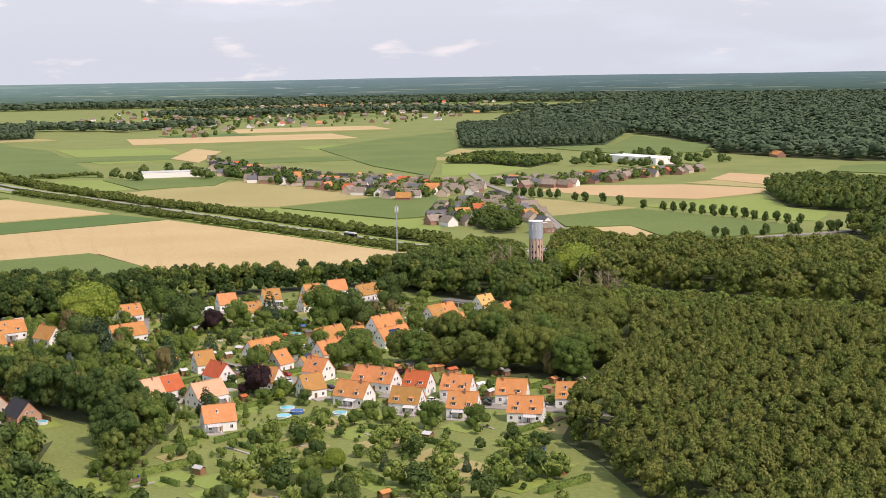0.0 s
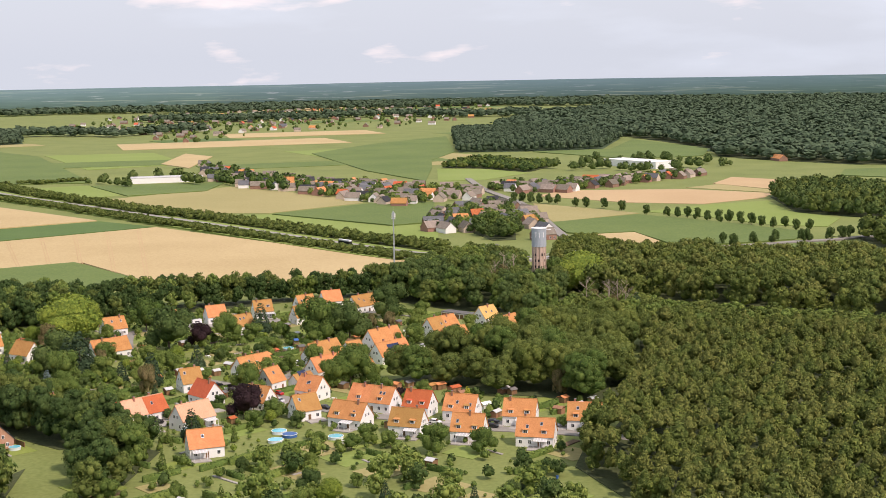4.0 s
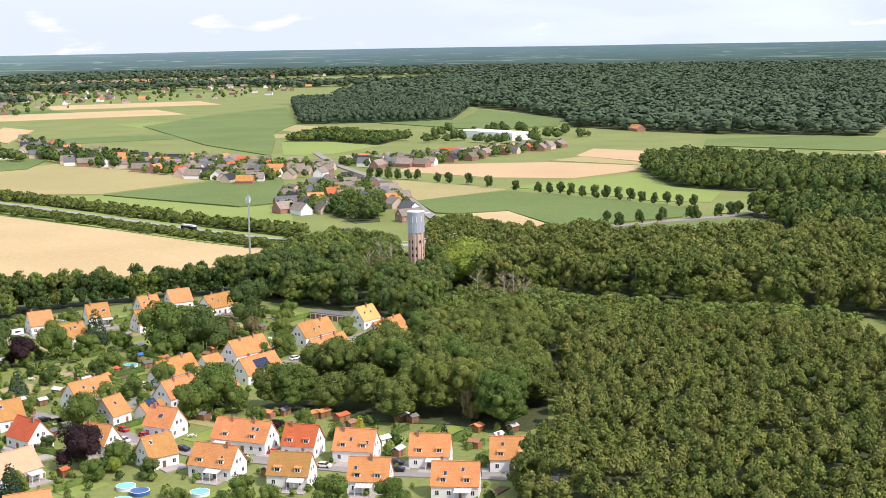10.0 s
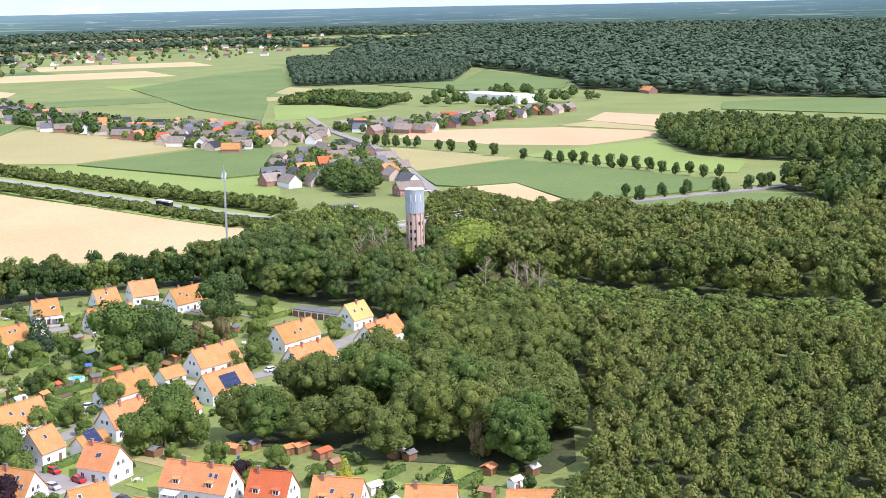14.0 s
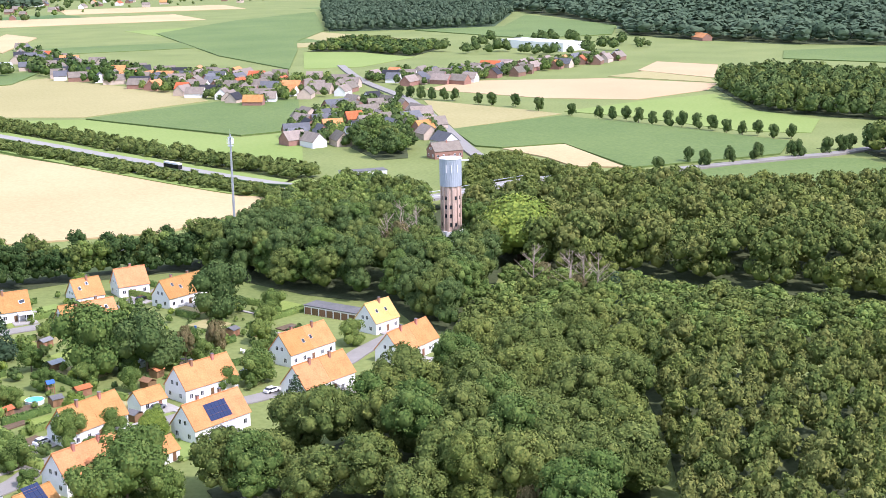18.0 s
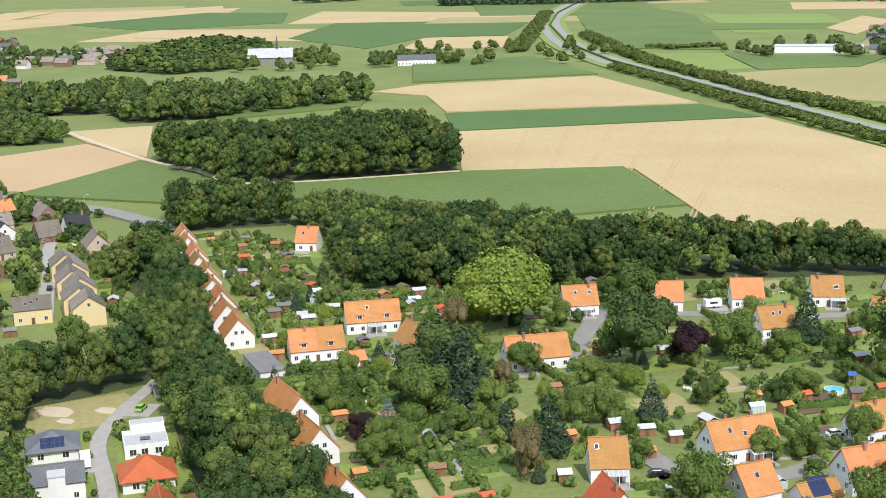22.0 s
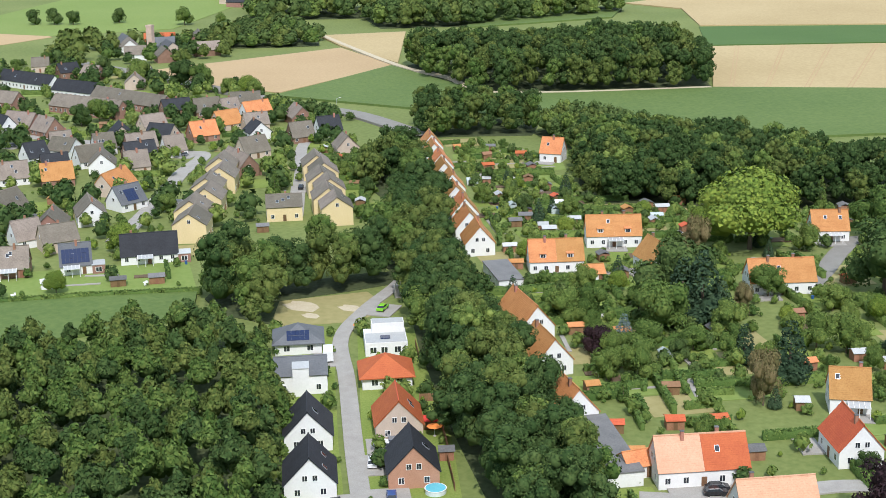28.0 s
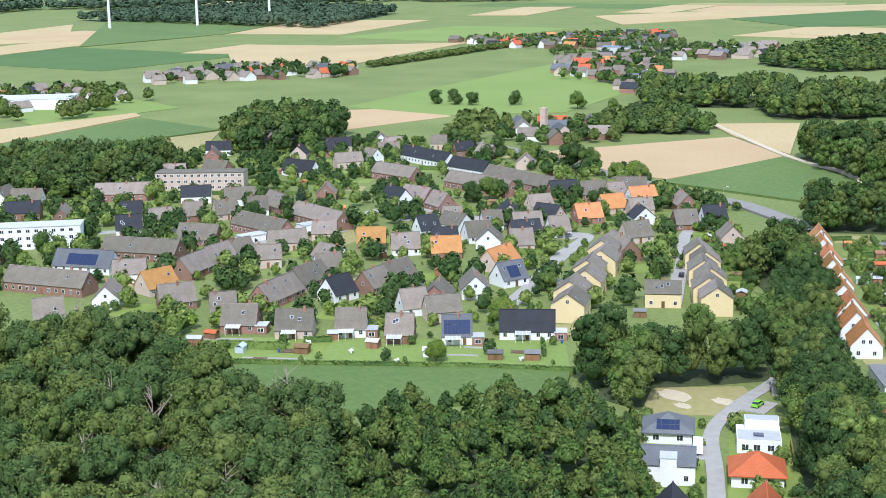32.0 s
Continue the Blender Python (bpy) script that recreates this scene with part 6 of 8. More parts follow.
_rt = ROAD_TURN
_d = Vector((math.cos(radians(_rt)), math.sin(radians(_rt))))
for _x, _y, _k in NEW_HOUSES:
    if "gable" in _k:
        _c = Vector((_x, _y)) + _d * 5.2
        _wall = {"white gable": "white render", "brick gable": "orange brick", "pale gable": "pale brick"}[_k]
        _tile = "red tile" if _k == "pale gable" else "dark tile"
        house("house", {"white gable": "new white gabled house with a black tiled roof", "brick gable": "new red-brick gabled house with a black tiled roof", "pale gable": "new pale-brick gabled house with a red tiled roof"}[_k],
              _c.x, _c.y, _rt, 10.4, 9.2, 3.3, 8.2, wall=_wall, tile=_tile, chimney=0, skylights=2, group="new houses on the lane")
    elif _k == "modern":
        _c = Vector((_x, _y)) + _d * 4.5
        _r = house("house", "modern white house with a dark grey pitched roof and white bay", _c.x, _c.y, _rt - 90, 11.0, 8.6, 4.4, 7.0, wall="white render", tile="grey tile", chimney=0, skylights=0, solar=0, group="new houses on the lane")
        child("bay", Shape().box(-1.7, -5.4, 0, 1.7, -1.0, 6.2).mesh("bay", "white render"), _r)
        child("bay_roof", Shape().box(-1.8, -5.5, 6.2, 1.8, -0.8, 6.4).mesh("bay_roof", "corrugated"), _r)
    elif "hip" in _k:
        _c = Vector((_x, _y)) + _d * 4.6
        hip_house("new house with a grey hipped roof and solar panels" if "grey" in _k else "new white bungalow with a bright red hipped roof", _c.x, _c.y, _rt, 9.8, 10.6, 2.8, 6.0 if "grey" in _k else 6.4, "white render", "grey tile" if "grey" in _k else "red tile", "grey" in _k)
    else:
        _c = Vector((_x, _y)) + _d * 5.0
        _r = thing("house", "modern white flat-roofed cubic house", "house", pose(_c.x, _c.y, 0, 0, 0, _rt), "new houses on the lane")
        child("wall", Shape().box(-5, -4.8, 0, 5, 4.8, 3.2).box(1.5, -4.5, 3.2, 5, 3.0, 5.6).mesh("wall", "white render"), _r)
        child("roof", Shape().box(-4.8, -4.6, 3.2, 1.4, 4.6, 3.35).box(1.7, -4.3, 5.6, 4.8, 2.8, 5.75).mesh("roof", "corrugated"), _r)
        child("solar_panels", Shape().box(-3, -1, 3.4, -1, 1.2, 3.6).mesh("solar_panels", "solar"), _r)
        for _w in (-2.5, 0.5, 3):
            add_window(_r, pose(-5.01, _w, 1.5, 0, 0, 90), 1.5, 1.2)


def flat_block(name, label, category, x, y, turn, length, width, height, wall, roof, doors=0, door_mat="frame white", storeys=0):
    root = thing(name, label, category, pose(x, y, 0, 0, 0, turn))
    L, B = length / 2, width / 2
    FOOT.append((x, y, length / 2 + 1.5))
    child("wall", Shape().box(-L, -B, 0, L, B, height).mesh("wall", wall), root)
    child("roof", Shape().box(-L - 0.2, -B - 0.2, height, L + 0.2, B + 0.2, height + 0.25).mesh("roof", roof), root)
    if doors:
        me = Shape().box(-1.15, -0.04, 0, 1.15, 0.04, 2.1).mesh("garage_door", door_mat)
        for i in range(doors):
            child("garage_door", me, root, pose(-L + (i + 0.5) * length / doors, -B - 0.03, 0.05))
    for s in range(storeys):
        for i in range(int(length / 3.2)):
            add_window(root, pose(-L + 1.6 + i * 3.2, -B - 0.01, 1.6 + 2.8 * s), 1.5, 1.0)
    return root


def along(line):
    a, b = Vector(line[0]), Vector(line[1])
    return (*((a + b) / 2), math.degrees(math.atan2((b - a).y, (b - a).x)), (b - a).length)


_x, _y, _a, _l = along(GARAGE_LINE)
flat_block("garage_row", "long dark flat-roofed garage building beside the lane trees", "garages", _x, _y, _a, _l, 6.5, 2.8, "white render", "flat roofing", 6)
_x, _y, _a, _l = along(GARAGES_NORTH)
flat_block("garage_row", "row of low garages with brown doors under a dark flat roof", "garages", _x, _y, _a, _l, 6, 2.6, "white render", "flat roofing", 7, "door wood")
flat_block("garage", "low flat-roofed grey garage at the end of the white row", "garage", -206, 281.2, -40, 18, 6.6, 2.8, "white render", "flat roofing", 2)
flat_block("garage_row", "row of white garages with grey doors beside the tower wood", "garages", *WHITE_GARAGE_AT, 12, 22, 7, 3.4, "white render", "flat roofing", 6, "metal grey")
flat_block("hall", "long white flat industrial hall in the fields", "hall", *HALL_AT, -57, 92, 30, 8, "frame white", "frame white")
flat_block("warehouse", "long low white greenhouse-like warehouse", "warehouse", *WAREHOUSE_AT, 14, 78, 26, 6, "frame white", "corrugated")
flat_block("industrial_hall", "white industrial hall at the edge of a village", "hall", *INDUSTRY_AT, 60, 60, 35, 8, "frame white", "corrugated")
flat_block("industrial_hall", "farm hall with a blue roof among fields", "hall", *BLUE_HALL_AT, 40, 50, 22, 7, "corrugated", "solar")
flat_block("apartment_block", "long three-storey pale flats with a grey roof", "apartments", *FLATS_AT, 52, 42, 11, 8.4, "pale brick", "brown tile", 0, storeys=3)
flat_block("apartment_block", "white three-storey flats with glazed balconies", "apartments", *FLATS_WEST_AT, 62, 34, 11, 8.6, "white render", "corrugated", 0, storeys=3)
flat_block("transformer_hut", "small pale concrete transformer hut beside the lane", "hut", *TRANSFORMER_AT, _rt, 2.4, 2.4, 3.0, "paving", "paving")
house("farmhouse", "long white farmhouse with a pale roof among trees", *FARM_AT, 30, 34, 11, 5, 9, tile="grey tile", wall="white render")
house("farmhouse", "white village house behind the water tower", *TERRACE_HOUSE_AT, 20, 16, 10, 4, 8, tile="brown tile", wall="brick wall")

# abbey church far off
_ab = thing("church", "grey stone abbey church with a slate roof and small spire", "church", pose(*ABBEY_AT, 0, 0, 0, 30))
child("wall", Shape().add([(-20, -6, 0), (20, -6, 0), (20, 6, 0), (-20, 6, 0), (-20, -6, 8), (20, -6, 8), (20, 6, 8), (-20, 6, 8), (-20, 0, 15), (20, 0, 15)],
                          [(0, 1, 5, 4), (2, 3, 7, 6), (0, 4, 8, 7, 3), (1, 2, 6, 9, 5), (4, 5, 9, 8), (6, 7, 8, 9)]).mesh("wall", "highway concrete"), _ab)
child("roof", Shape().slab([(-20.5, -7, 7.0), (20.5, -7, 7.0), (20.5, 0, 15.3), (-20.5, 0, 15.3)], 0.3).slab([(20.5, 7, 7.0), (-20.5, 7, 7.0), (-20.5, 0, 15.3), (20.5, 0, 15.3)], 0.3).mesh("roof", "corrugated"), _ab)
child("spire", Shape().tube(6, 0, 14, 18, 1.2, 1.2, 6).tube(6, 0, 18, 27, 1.4, 0.05, 6).mesh("spire", "grey tile"), _ab)
for _k in range(8):
    child("buttress", Shape().box(-19 + _k * 5.4 - 0.5, -7.6, 0, -19 + _k * 5.4 + 0.5, -6, 6.5).mesh("buttress", "highway concrete"), _ab)

# old brick chimney-like tower of the village
_bt = thing("brick_tower", "slender square red-brick tower in the village", "tower", pose(*BRICK_TOWER_AT, 0, 0, 0, 20))
child("shaft", Shape().box(-1.65, -1.65, 0, 1.65, 1.65, 16.2).mesh("shaft", "tower brick"), _bt)
child("cornice", Shape().box(-1.85, -1.85, 16.2, 1.85, 1.85, 17.0).mesh("cornice", "tower brick"), _bt)

# ---- the water tower ----
_wt = thing("water_tower", "tall brick water tower with a grey metal-clad tank on top", "water tower", pose(*TOWER_AT, 0) @ Matrix.Diagonal((0.94, 0.94, 0.936, 1)))
child("base", Shape().tube(0, 0, 0, 5.8, 5.0, 4.6, 12).mesh("base", "white render"), _wt, label="white-painted base")
child("shaft", Shape().tube(0, 0, 5.8, 23.6, 3.75, 3.75, 24).mesh("shaft", "tower brick"), _wt)
_pil = Shape().box(-0.42, -0.3, 5.8, 0.42, 0.3, 23.6).mesh("pilaster", "tower brick")
for _k in range(12):
    _a = _k * 30 + 8
    child("pilaster", _pil, _wt, pose(3.85 * math.cos(radians(_a)), 3.85 * math.sin(radians(_a)), 0, 0, 0, _a + 90))
for _k in range(12):
    _a = _k * 30 + 23
    for _z in (8.5, 12.0, 15.5, 19.0):
        if (_k + int(_z)) % 3:
            child("slit_window", PANE, _wt, pose(3.8 * math.cos(radians(_a)), 3.8 * math.sin(radians(_a)), _z, 0, 0, _a + 90) @ Matrix.Diagonal((0.9, 2, 1.3, 1)))
_tank = child("tank", Shape().tube(0, 0, 23.6, 34.2, 4.25, 4.25, 32).mesh("tank", "tower cladding"), _wt, label="ribbed grey metal cladding")
child("rim", Shape().tube(0, 0, 34.2, 34.5, 4.45, 4.45, 32).mesh("rim", "frame white"), _tank)
_rib = Shape().box(-0.06, -0.05, 23.6, 0.06, 0.05, 34.2).mesh("rib", "tower cladding")
for _k in range(32):
    _a = _k * 11.25
    child("rib", _rib, _tank, pose(4.26 * math.cos(radians(_a)), 4.26 * math.sin(radians(_a)), 0, 0, 0, _a + 90))
for _a in (-118, -92, -60):
    child("antenna", Shape().box(-0.16, -0.1, 29.2, 0.16, 0.1, 32.2).mesh("antenna", "frame white"), _wt, pose(4.5 * math.cos(radians(_a)), 4.5 * math.sin(radians(_a)), 0, 0, 0, _a + 90))
child("platform", Shape().box(4.2, -0.6, 33.2, 7.2, 0.6, 33.5).mesh("platform", "frame white"), _wt)
child("porch", Shape().box(2.5, -6.5, 0, 7.0, -1.5, 3.2).mesh("porch", "white render"), _wt)
child("porch_roof", Shape().slab([(2.2, -6.9, 3.3), (7.3, -6.9, 3.3), (7.3, -1.3, 4.4), (2.2, -1.3, 4.4)], 0.2).mesh("porch_roof", "corrugated"), _wt)

# ---- radio mast ----
_ma = thing("radio_mast", "slim grey steel radio mast with antennas at its head", "mast", pose(MAST_AT[0] * 0.885, MAST_AT[1] * 0.885, 0))
child("pole", Shape().tube(0, 0, 0, 41.5, 0.55, 0.32, 12).mesh("pole", "metal grey"), _ma)
child("head_frame", Shape().tube(0, 0, 37.2, 37.5, 1.1, 1.1, 12).tube(0, 0, 40.4, 40.6, 1.0, 1.0, 12).tube(0, 0, 41.5, 43.4, 0.06, 0.03, 6).mesh("head_frame", "metal grey"), _ma)
for _k in range(6):
    _a = _k * 60
    child("antenna", Shape().box(-0.15, -0.08, 38.0, 0.15, 0.08, 40.2).mesh("antenna", "frame white"), _ma, pose(1.15 * math.cos(radians(_a)), 1.15 * math.sin(radians(_a)), 0, 0, 0, _a + 90))
child("cable_ladder", Shape().box(-0.2, -0.66, 1, 0.2, -0.5, 37).mesh("cable_ladder", "metal grey"), _ma)

# ---- bridge beside the tower ----
_br = thing("road_bridge", "concrete road bridge with railings over the cutting", "bridge", pose(0, 0, 0))
_s, _pr, _pi = Shape(), Shape(), Shape()
for _i in range(len(BRIDGE) - 1):
    _a, _b = Vector((*BRIDGE[_i], 6.0)), Vector((*BRIDGE[_i + 1], 6.0))
    _e = (_b - _a).normalized()
    _q = Vector((-_e.y, _e.x, 0)) * 4.5
    _s.slab([_a - _q, _b - _q, _b + _q, _a + _q], 1.0)
    for _sd in (-1, 1):
        _pr.beam(_a + _q * _sd + Vector((0, 0, 1)), _b + _q * _sd + Vector((0, 0, 1)), 0.12, 0.12, 4)
    _pi.box(_a.x - 0.8, _a.y - 0.8, 0, _a.x + 0.8, _a.y + 0.8, 5.2)
child("deck", _s.mesh("deck", "highway concrete"), _br)
child("railing", _pr.mesh("railing", "metal grey"), _br)
child("pier", _pi.mesh("pier", "highway concrete"), _br)

# ---- wind turbines ----
def turbine(x, y, h, spin):
    root = thing("wind_turbine", "white three-bladed wind turbine far out on the plain", "wind turbine", pose(x, y, 0, 0, 0, 40), "wind turbines")
    child("tower", Shape().tube(0, 0, 0, h, 2.2, 1.2, 12).mesh("tower", "frame white"), root)
    child("nacelle", Shape().box(-1.6, -3.5, h - 1, 1.6, 5, h + 2.2).mesh("nacelle", "frame white"), root)
    for k in range(3):
        a = radians(spin + 120 * k)
        b = Shape().beam((0, -4, h + 0.6), (math.sin(a) * h * 0.5, -4, h + 0.6 + math.cos(a) * h * 0.5), 1.2, 0.25, 5)
        child("blade", b.mesh("blade", "frame white"), root)


for _i, (_x, _y) in enumerate(TURBINES):
    turbine(_x, _y, 85, 20 + 40 * _i)
turbine(*TURBINE_NORTH, 105, 20)

# ---- gardens ----
GR = random.Random(11)
ROAD_PTS = np.array([(p.x, p.y, w / 2) for line, w in ROAD_LINES for p in line])


def open_ground(x, y, margin):
    """Whether a spot is clear of houses and roads."""
    for fx, fy, r in FOOT:
        if (fx - x) ** 2 + (fy - y) ** 2 < (r * 0.8 + margin) ** 2:
            return False
    d = np.hypot(ROAD_PTS[:, 0] - x, ROAD_PTS[:, 1] - y) - ROAD_PTS[:, 2]
    return d.min() > margin * 0.6


def spots(poly, n, margin, apart, rng):
    xs, ys = [p[0] for p in poly], [p[1] for p in poly]
    out, tries = [], 0
    while len(out) < n and tries < n * 30:
        tries += 1
        x, y = rng.uniform(min(xs), max(xs)), rng.uniform(min(ys), max(ys))
        if inside(np.array([x]), np.array([y]), poly)[0] and open_ground(x, y, margin) and all((x - a) ** 2 + (y - b) ** 2 > apart ** 2 for a, b in out):
            out.append((x, y))
    return out


TREE_SPOTS = []
for _x, _y, _h, _k in SETTLEMENT_TREES + SETTLEMENT_TREES_B + SETTLEMENT_TREES_C + SETTLEMENT_TREES_D + NEAR_TREES + NEAR_TREES_B + TOWER_TREES:
    _h = 25.0 if _k == "light" and _h > 15 else (_h * 1.14 if _h > 10 and _k in ("dark", "oak") else _h)
    tree(_k, _x, _y, max(_h, 3.0), wide={"brown": 0.75, "oak": 1.05 if _h > 9 else 1.2, "light": 1.3 if _h > 15 else 1.0, "spruce": 1.15, "dark": 1.15}.get(_k, 1.0))
    TREE_SPOTS.append((_x, _y, _h * 0.35))
for _x, _y in AVENUE:
    tree("dark", _x, _y, GR.uniform(8.5, 10.5), wide=0.78, label="round-headed roadside avenue tree on a bare trunk", group="avenue trees")

_rng = np.random.default_rng(21)


def hedge_mesh(length, height, thick):
    n = int(length * 26)
    side = _rng.integers(0, 5, n)
    x = _rng.uniform(-length / 2, length / 2, n)
    y = np.where(side == 0, -thick / 2, np.where(side == 1, thick / 2, _rng.uniform(-thick / 2, thick / 2, n)))
    z = np.where(side >= 2, height, _rng.uniform(0.1, height, n)) + _rng.uniform(-0.08, 0.08, n)
    nrm = np.stack([_rng.normal(0, 0.3, n), np.where(side == 0, -1.0, np.where(side == 1, 1.0, 0.0)), np.where(side >= 2, 1.0, 0.2)], 1)
    p = np.stack([x, y, z], 1)
    nrm += _rng.normal(0, 0.35, nrm.shape)
    nrm /= np.linalg.norm(nrm, axis=1)[:, None]
    t = np.cross(nrm, _rng.normal(size=nrm.shape))
    t /= np.linalg.norm(t, axis=1)[:, None]
    b = np.cross(nrm, t)
    s = _rng.uniform(0.16, 0.34, (n, 1))
    v = np.stack([p - t * s, p - b * s, p + t * s, p + b * s], 1).reshape(-1, 3)
    f = np.arange(len(v)).reshape(-1, 4)
    o = len(v)
    a, c, h = length / 2 - 0.05, thick / 2 - 0.06, height - 0.08
    v = np.concatenate([v, [(-a, -c, 0), (a, -c, 0), (a, c, 0), (-a, c, 0), (-a, -c, h), (a, -c, h), (a, c, h), (-a, c, h)]])
    f = np.concatenate([f, np.array([(4, 5, 6, 7), (0, 1, 5, 4), (1, 2, 6, 5), (2, 3, 7, 6), (3, 0, 4, 7)]) + o])
    return big_mesh("hedge", v, f, "hedge green")


HEDGES = [hedge_mesh(8, 1.7, 1.0), hedge_mesh(13, 1.9, 1.1), hedge_mesh(20, 2.2, 1.2)]


def hedge(x, y, turn, k):
    tagged(new("hedge", HEDGES[k]), "clipped green garden hedge", "hedge", "garden hedges").matrix_basis = pose(x, y, 0, 0, 0, turn)


SHRUB_MESHES = [big_mesh("shrub", v, f, "hedge green") for v, f in SHRUB]


def shrub(x, y, h):
    ob = new("shrub", SHRUB_MESHES[GR.randrange(len(SHRUB_MESHES))])
    ob.matrix_basis = pose(x, y, -0.25 * h, 0, 0, GR.uniform(0, 360)) @ Matrix.Diagonal((h * 1.35, h * 1.35, h * 1.2, 1))
    tagged(ob, "rounded green garden shrub", "shrub", "garden shrubs")


SHED_ROOF = {"orange": "orange tile", "red": "red tile", "dark": "flat roofing", "grey": "corrugated", "white": "frame white", "cloth": "cloth red", "timber": "timber"}


def shed(x, y, turn, kind, w=None, d=None):
    w, d = w or GR.uniform(2.6, 4.2), d or GR.uniform(2.2, 3.2)
    root = thing("garden_shed", {"orange": "timber garden shed with an orange tiled roof", "red": "timber garden shed with a red roof", "dark": "dark timber garden shed with a felt roof", "grey": "garden shed with a grey corrugated roof",
                                 "white": "white open garden pavilion tent", "cloth": "garden pavilion with a red cloth roof", "timber": "brown timber garden hut"}[kind], "shed", pose(x, y, 0, 0, 0, turn), "garden sheds")
    s = Shape().box(-w / 2, -d / 2, 0, w / 2, d / 2, 2.0)
    child("wall", s.mesh("wall", "frame white" if kind in ("white",) else "timber"), root)
    r = Shape()
    z = 2.0
    r.slab([(-w / 2 - 0.25, -d / 2 - 0.3, z), (w / 2 + 0.25, -d / 2 - 0.3, z), (w / 2 + 0.25, 0, z + 0.75), (-w / 2 - 0.25, 0, z + 0.75)], 0.1)
    r.slab([(w / 2 + 0.25, d / 2 + 0.3, z), (-w / 2 - 0.25, d / 2 + 0.3, z), (-w / 2 - 0.25, 0, z + 0.75), (w / 2 + 0.25, 0, z + 0.75)], 0.1)
    child("roof", r.mesh("roof", SHED_ROOF[kind]), root)
    child("door", DOOR, root, pose(0, -d / 2 - 0.02, 0.02) @ Matrix.Diagonal((0.8, 0.6, 0.88, 1)))
    FOOT.append((x, y, w / 2))


for _list in (SHEDS_A, SHEDS_B, SHEDS_C, SHEDS_D):
    for _x, _y, _k in _list:
        shed(_x, _y, 45 + GR.uniform(-12, 12), _k)


def car_parts():
    body = Shape()
    prof = [(-2.1, 0.35), (-2.1, 0.85), (-1.35, 0.95), (-0.75, 1.42), (0.75, 1.45), (1.45, 0.98), (2.05, 0.82), (2.1, 0.35)]
    lower = [(-2.1, 0.3), (-2.12, 0.8), (-1.4, 0.95), (1.4, 0.95), (2.1, 0.8), (2.12, 0.3)]
    n = len(lower)
    body.add([(x, -0.86, z) for x, z in lower] + [(x, 0.86, z) for x, z in lower],
             [tuple(range(n)), tuple(range(2 * n - 1, n - 1, -1))] + [(i, n + i, n + (i + 1) % n, (i + 1) % n) for i in range(n)])
    roof = Shape().add([(-1.3, -0.72, 1.38), (0.55, -0.72, 1.38), (0.55, 0.72, 1.38), (-1.3, 0.72, 1.38), (-1.2, -0.66, 1.46), (0.45, -0.66, 1.46), (0.45, 0.66, 1.46), (-1.2, 0.66, 1.46)],
                       [(4, 5, 6, 7), (0, 1, 5, 4), (1, 2, 6, 5), (2, 3, 7, 6), (3, 0, 4, 7)])
    glass = Shape().add([(-1.75, -0.8, 0.95), (1.25, -0.8, 0.95), (1.25, 0.8, 0.95), (-1.75, 0.8, 0.95), (-1.3, -0.7, 1.38), (0.55, -0.7, 1.38), (0.55, 0.7, 1.38), (-1.3, 0.7, 1.38)],
                        [(0, 1, 5, 4), (1, 2, 6, 5), (2, 3, 7, 6), (3, 0, 4, 7)])
    wheel = Shape().beam((0, -0.11, 0), (0, 0.11, 0), 0.32, 0.32, 12)
    return body, roof, glass.mesh("glasshouse", "pane"), wheel.mesh("wheel", "tyre")


CAR_BODY, CAR_ROOF, CAR_GLASS, CAR_WHEEL = car_parts()
CAR_MESHES = {}


def car(x, y, turn, colour, z=0.3):
    if colour not in CAR_MESHES:
        CAR_MESHES[colour] = (CAR_BODY.mesh("body", "car " + colour), CAR_ROOF.mesh("roof", "car " + colour))
    root = thing("car", "parked %s hatchback car" % colour, "car", pose(x, y, z, 0, 0, turn), "parked cars")
    child("body", CAR_MESHES[colour][0], root)
    child("roof", CAR_MESHES[colour][1], root)
    child("glasshouse", CAR_GLASS, root)
    for wx in (-1.3, 1.3):
        for wy in (-0.78, 0.78):
            child("wheel", CAR_WHEEL, root, pose(wx, wy, 0.32))


def road_turn(x, y):
    """The direction of the nearest road, or of the gardens."""
    best = (1e9, 45.0)
    for line, w in ROAD_LINES:
        for a, b in zip(line, line[1:]):
            d = math.hypot((a.x + b.x) / 2 - x, (a.y + b.y) / 2 - y)
            if d < best[0]:
                best = (d, math.degrees(math.atan2(b.y - a.y, b.x - a.x)))
    return best[1]


def drive(x, y):
    """A paved stand for a car off the road."""
    if not any((ROAD_PTS[:, 0] - x) ** 2 + (ROAD_PTS[:, 1] - y) ** 2 < 9):
        t = radians(road_turn(x, y))
        c, s = math.cos(t), math.sin(t)
        sheet("driveway", [(x + c * a - s * b, y + s * a + c * b) for a, b in ((-4.5, -3.5), (4.5, -3.5), (4.5, 3.5), (-4.5, 3.5))], 0.24 + 0.011 * (len(FOOT) % 5) + 0.0017 * (int(abs(x * 7)) % 7), "paving", "pale paved driveway", "driveway")


for _list in (CARS_A, CARS_B, CARS_C, CARS_D):
    for _x, _y, _k in _list:
        drive(_x, _y)
        car(_x, _y, road_turn(_x, _y) + GR.uniform(-6, 6), _k)


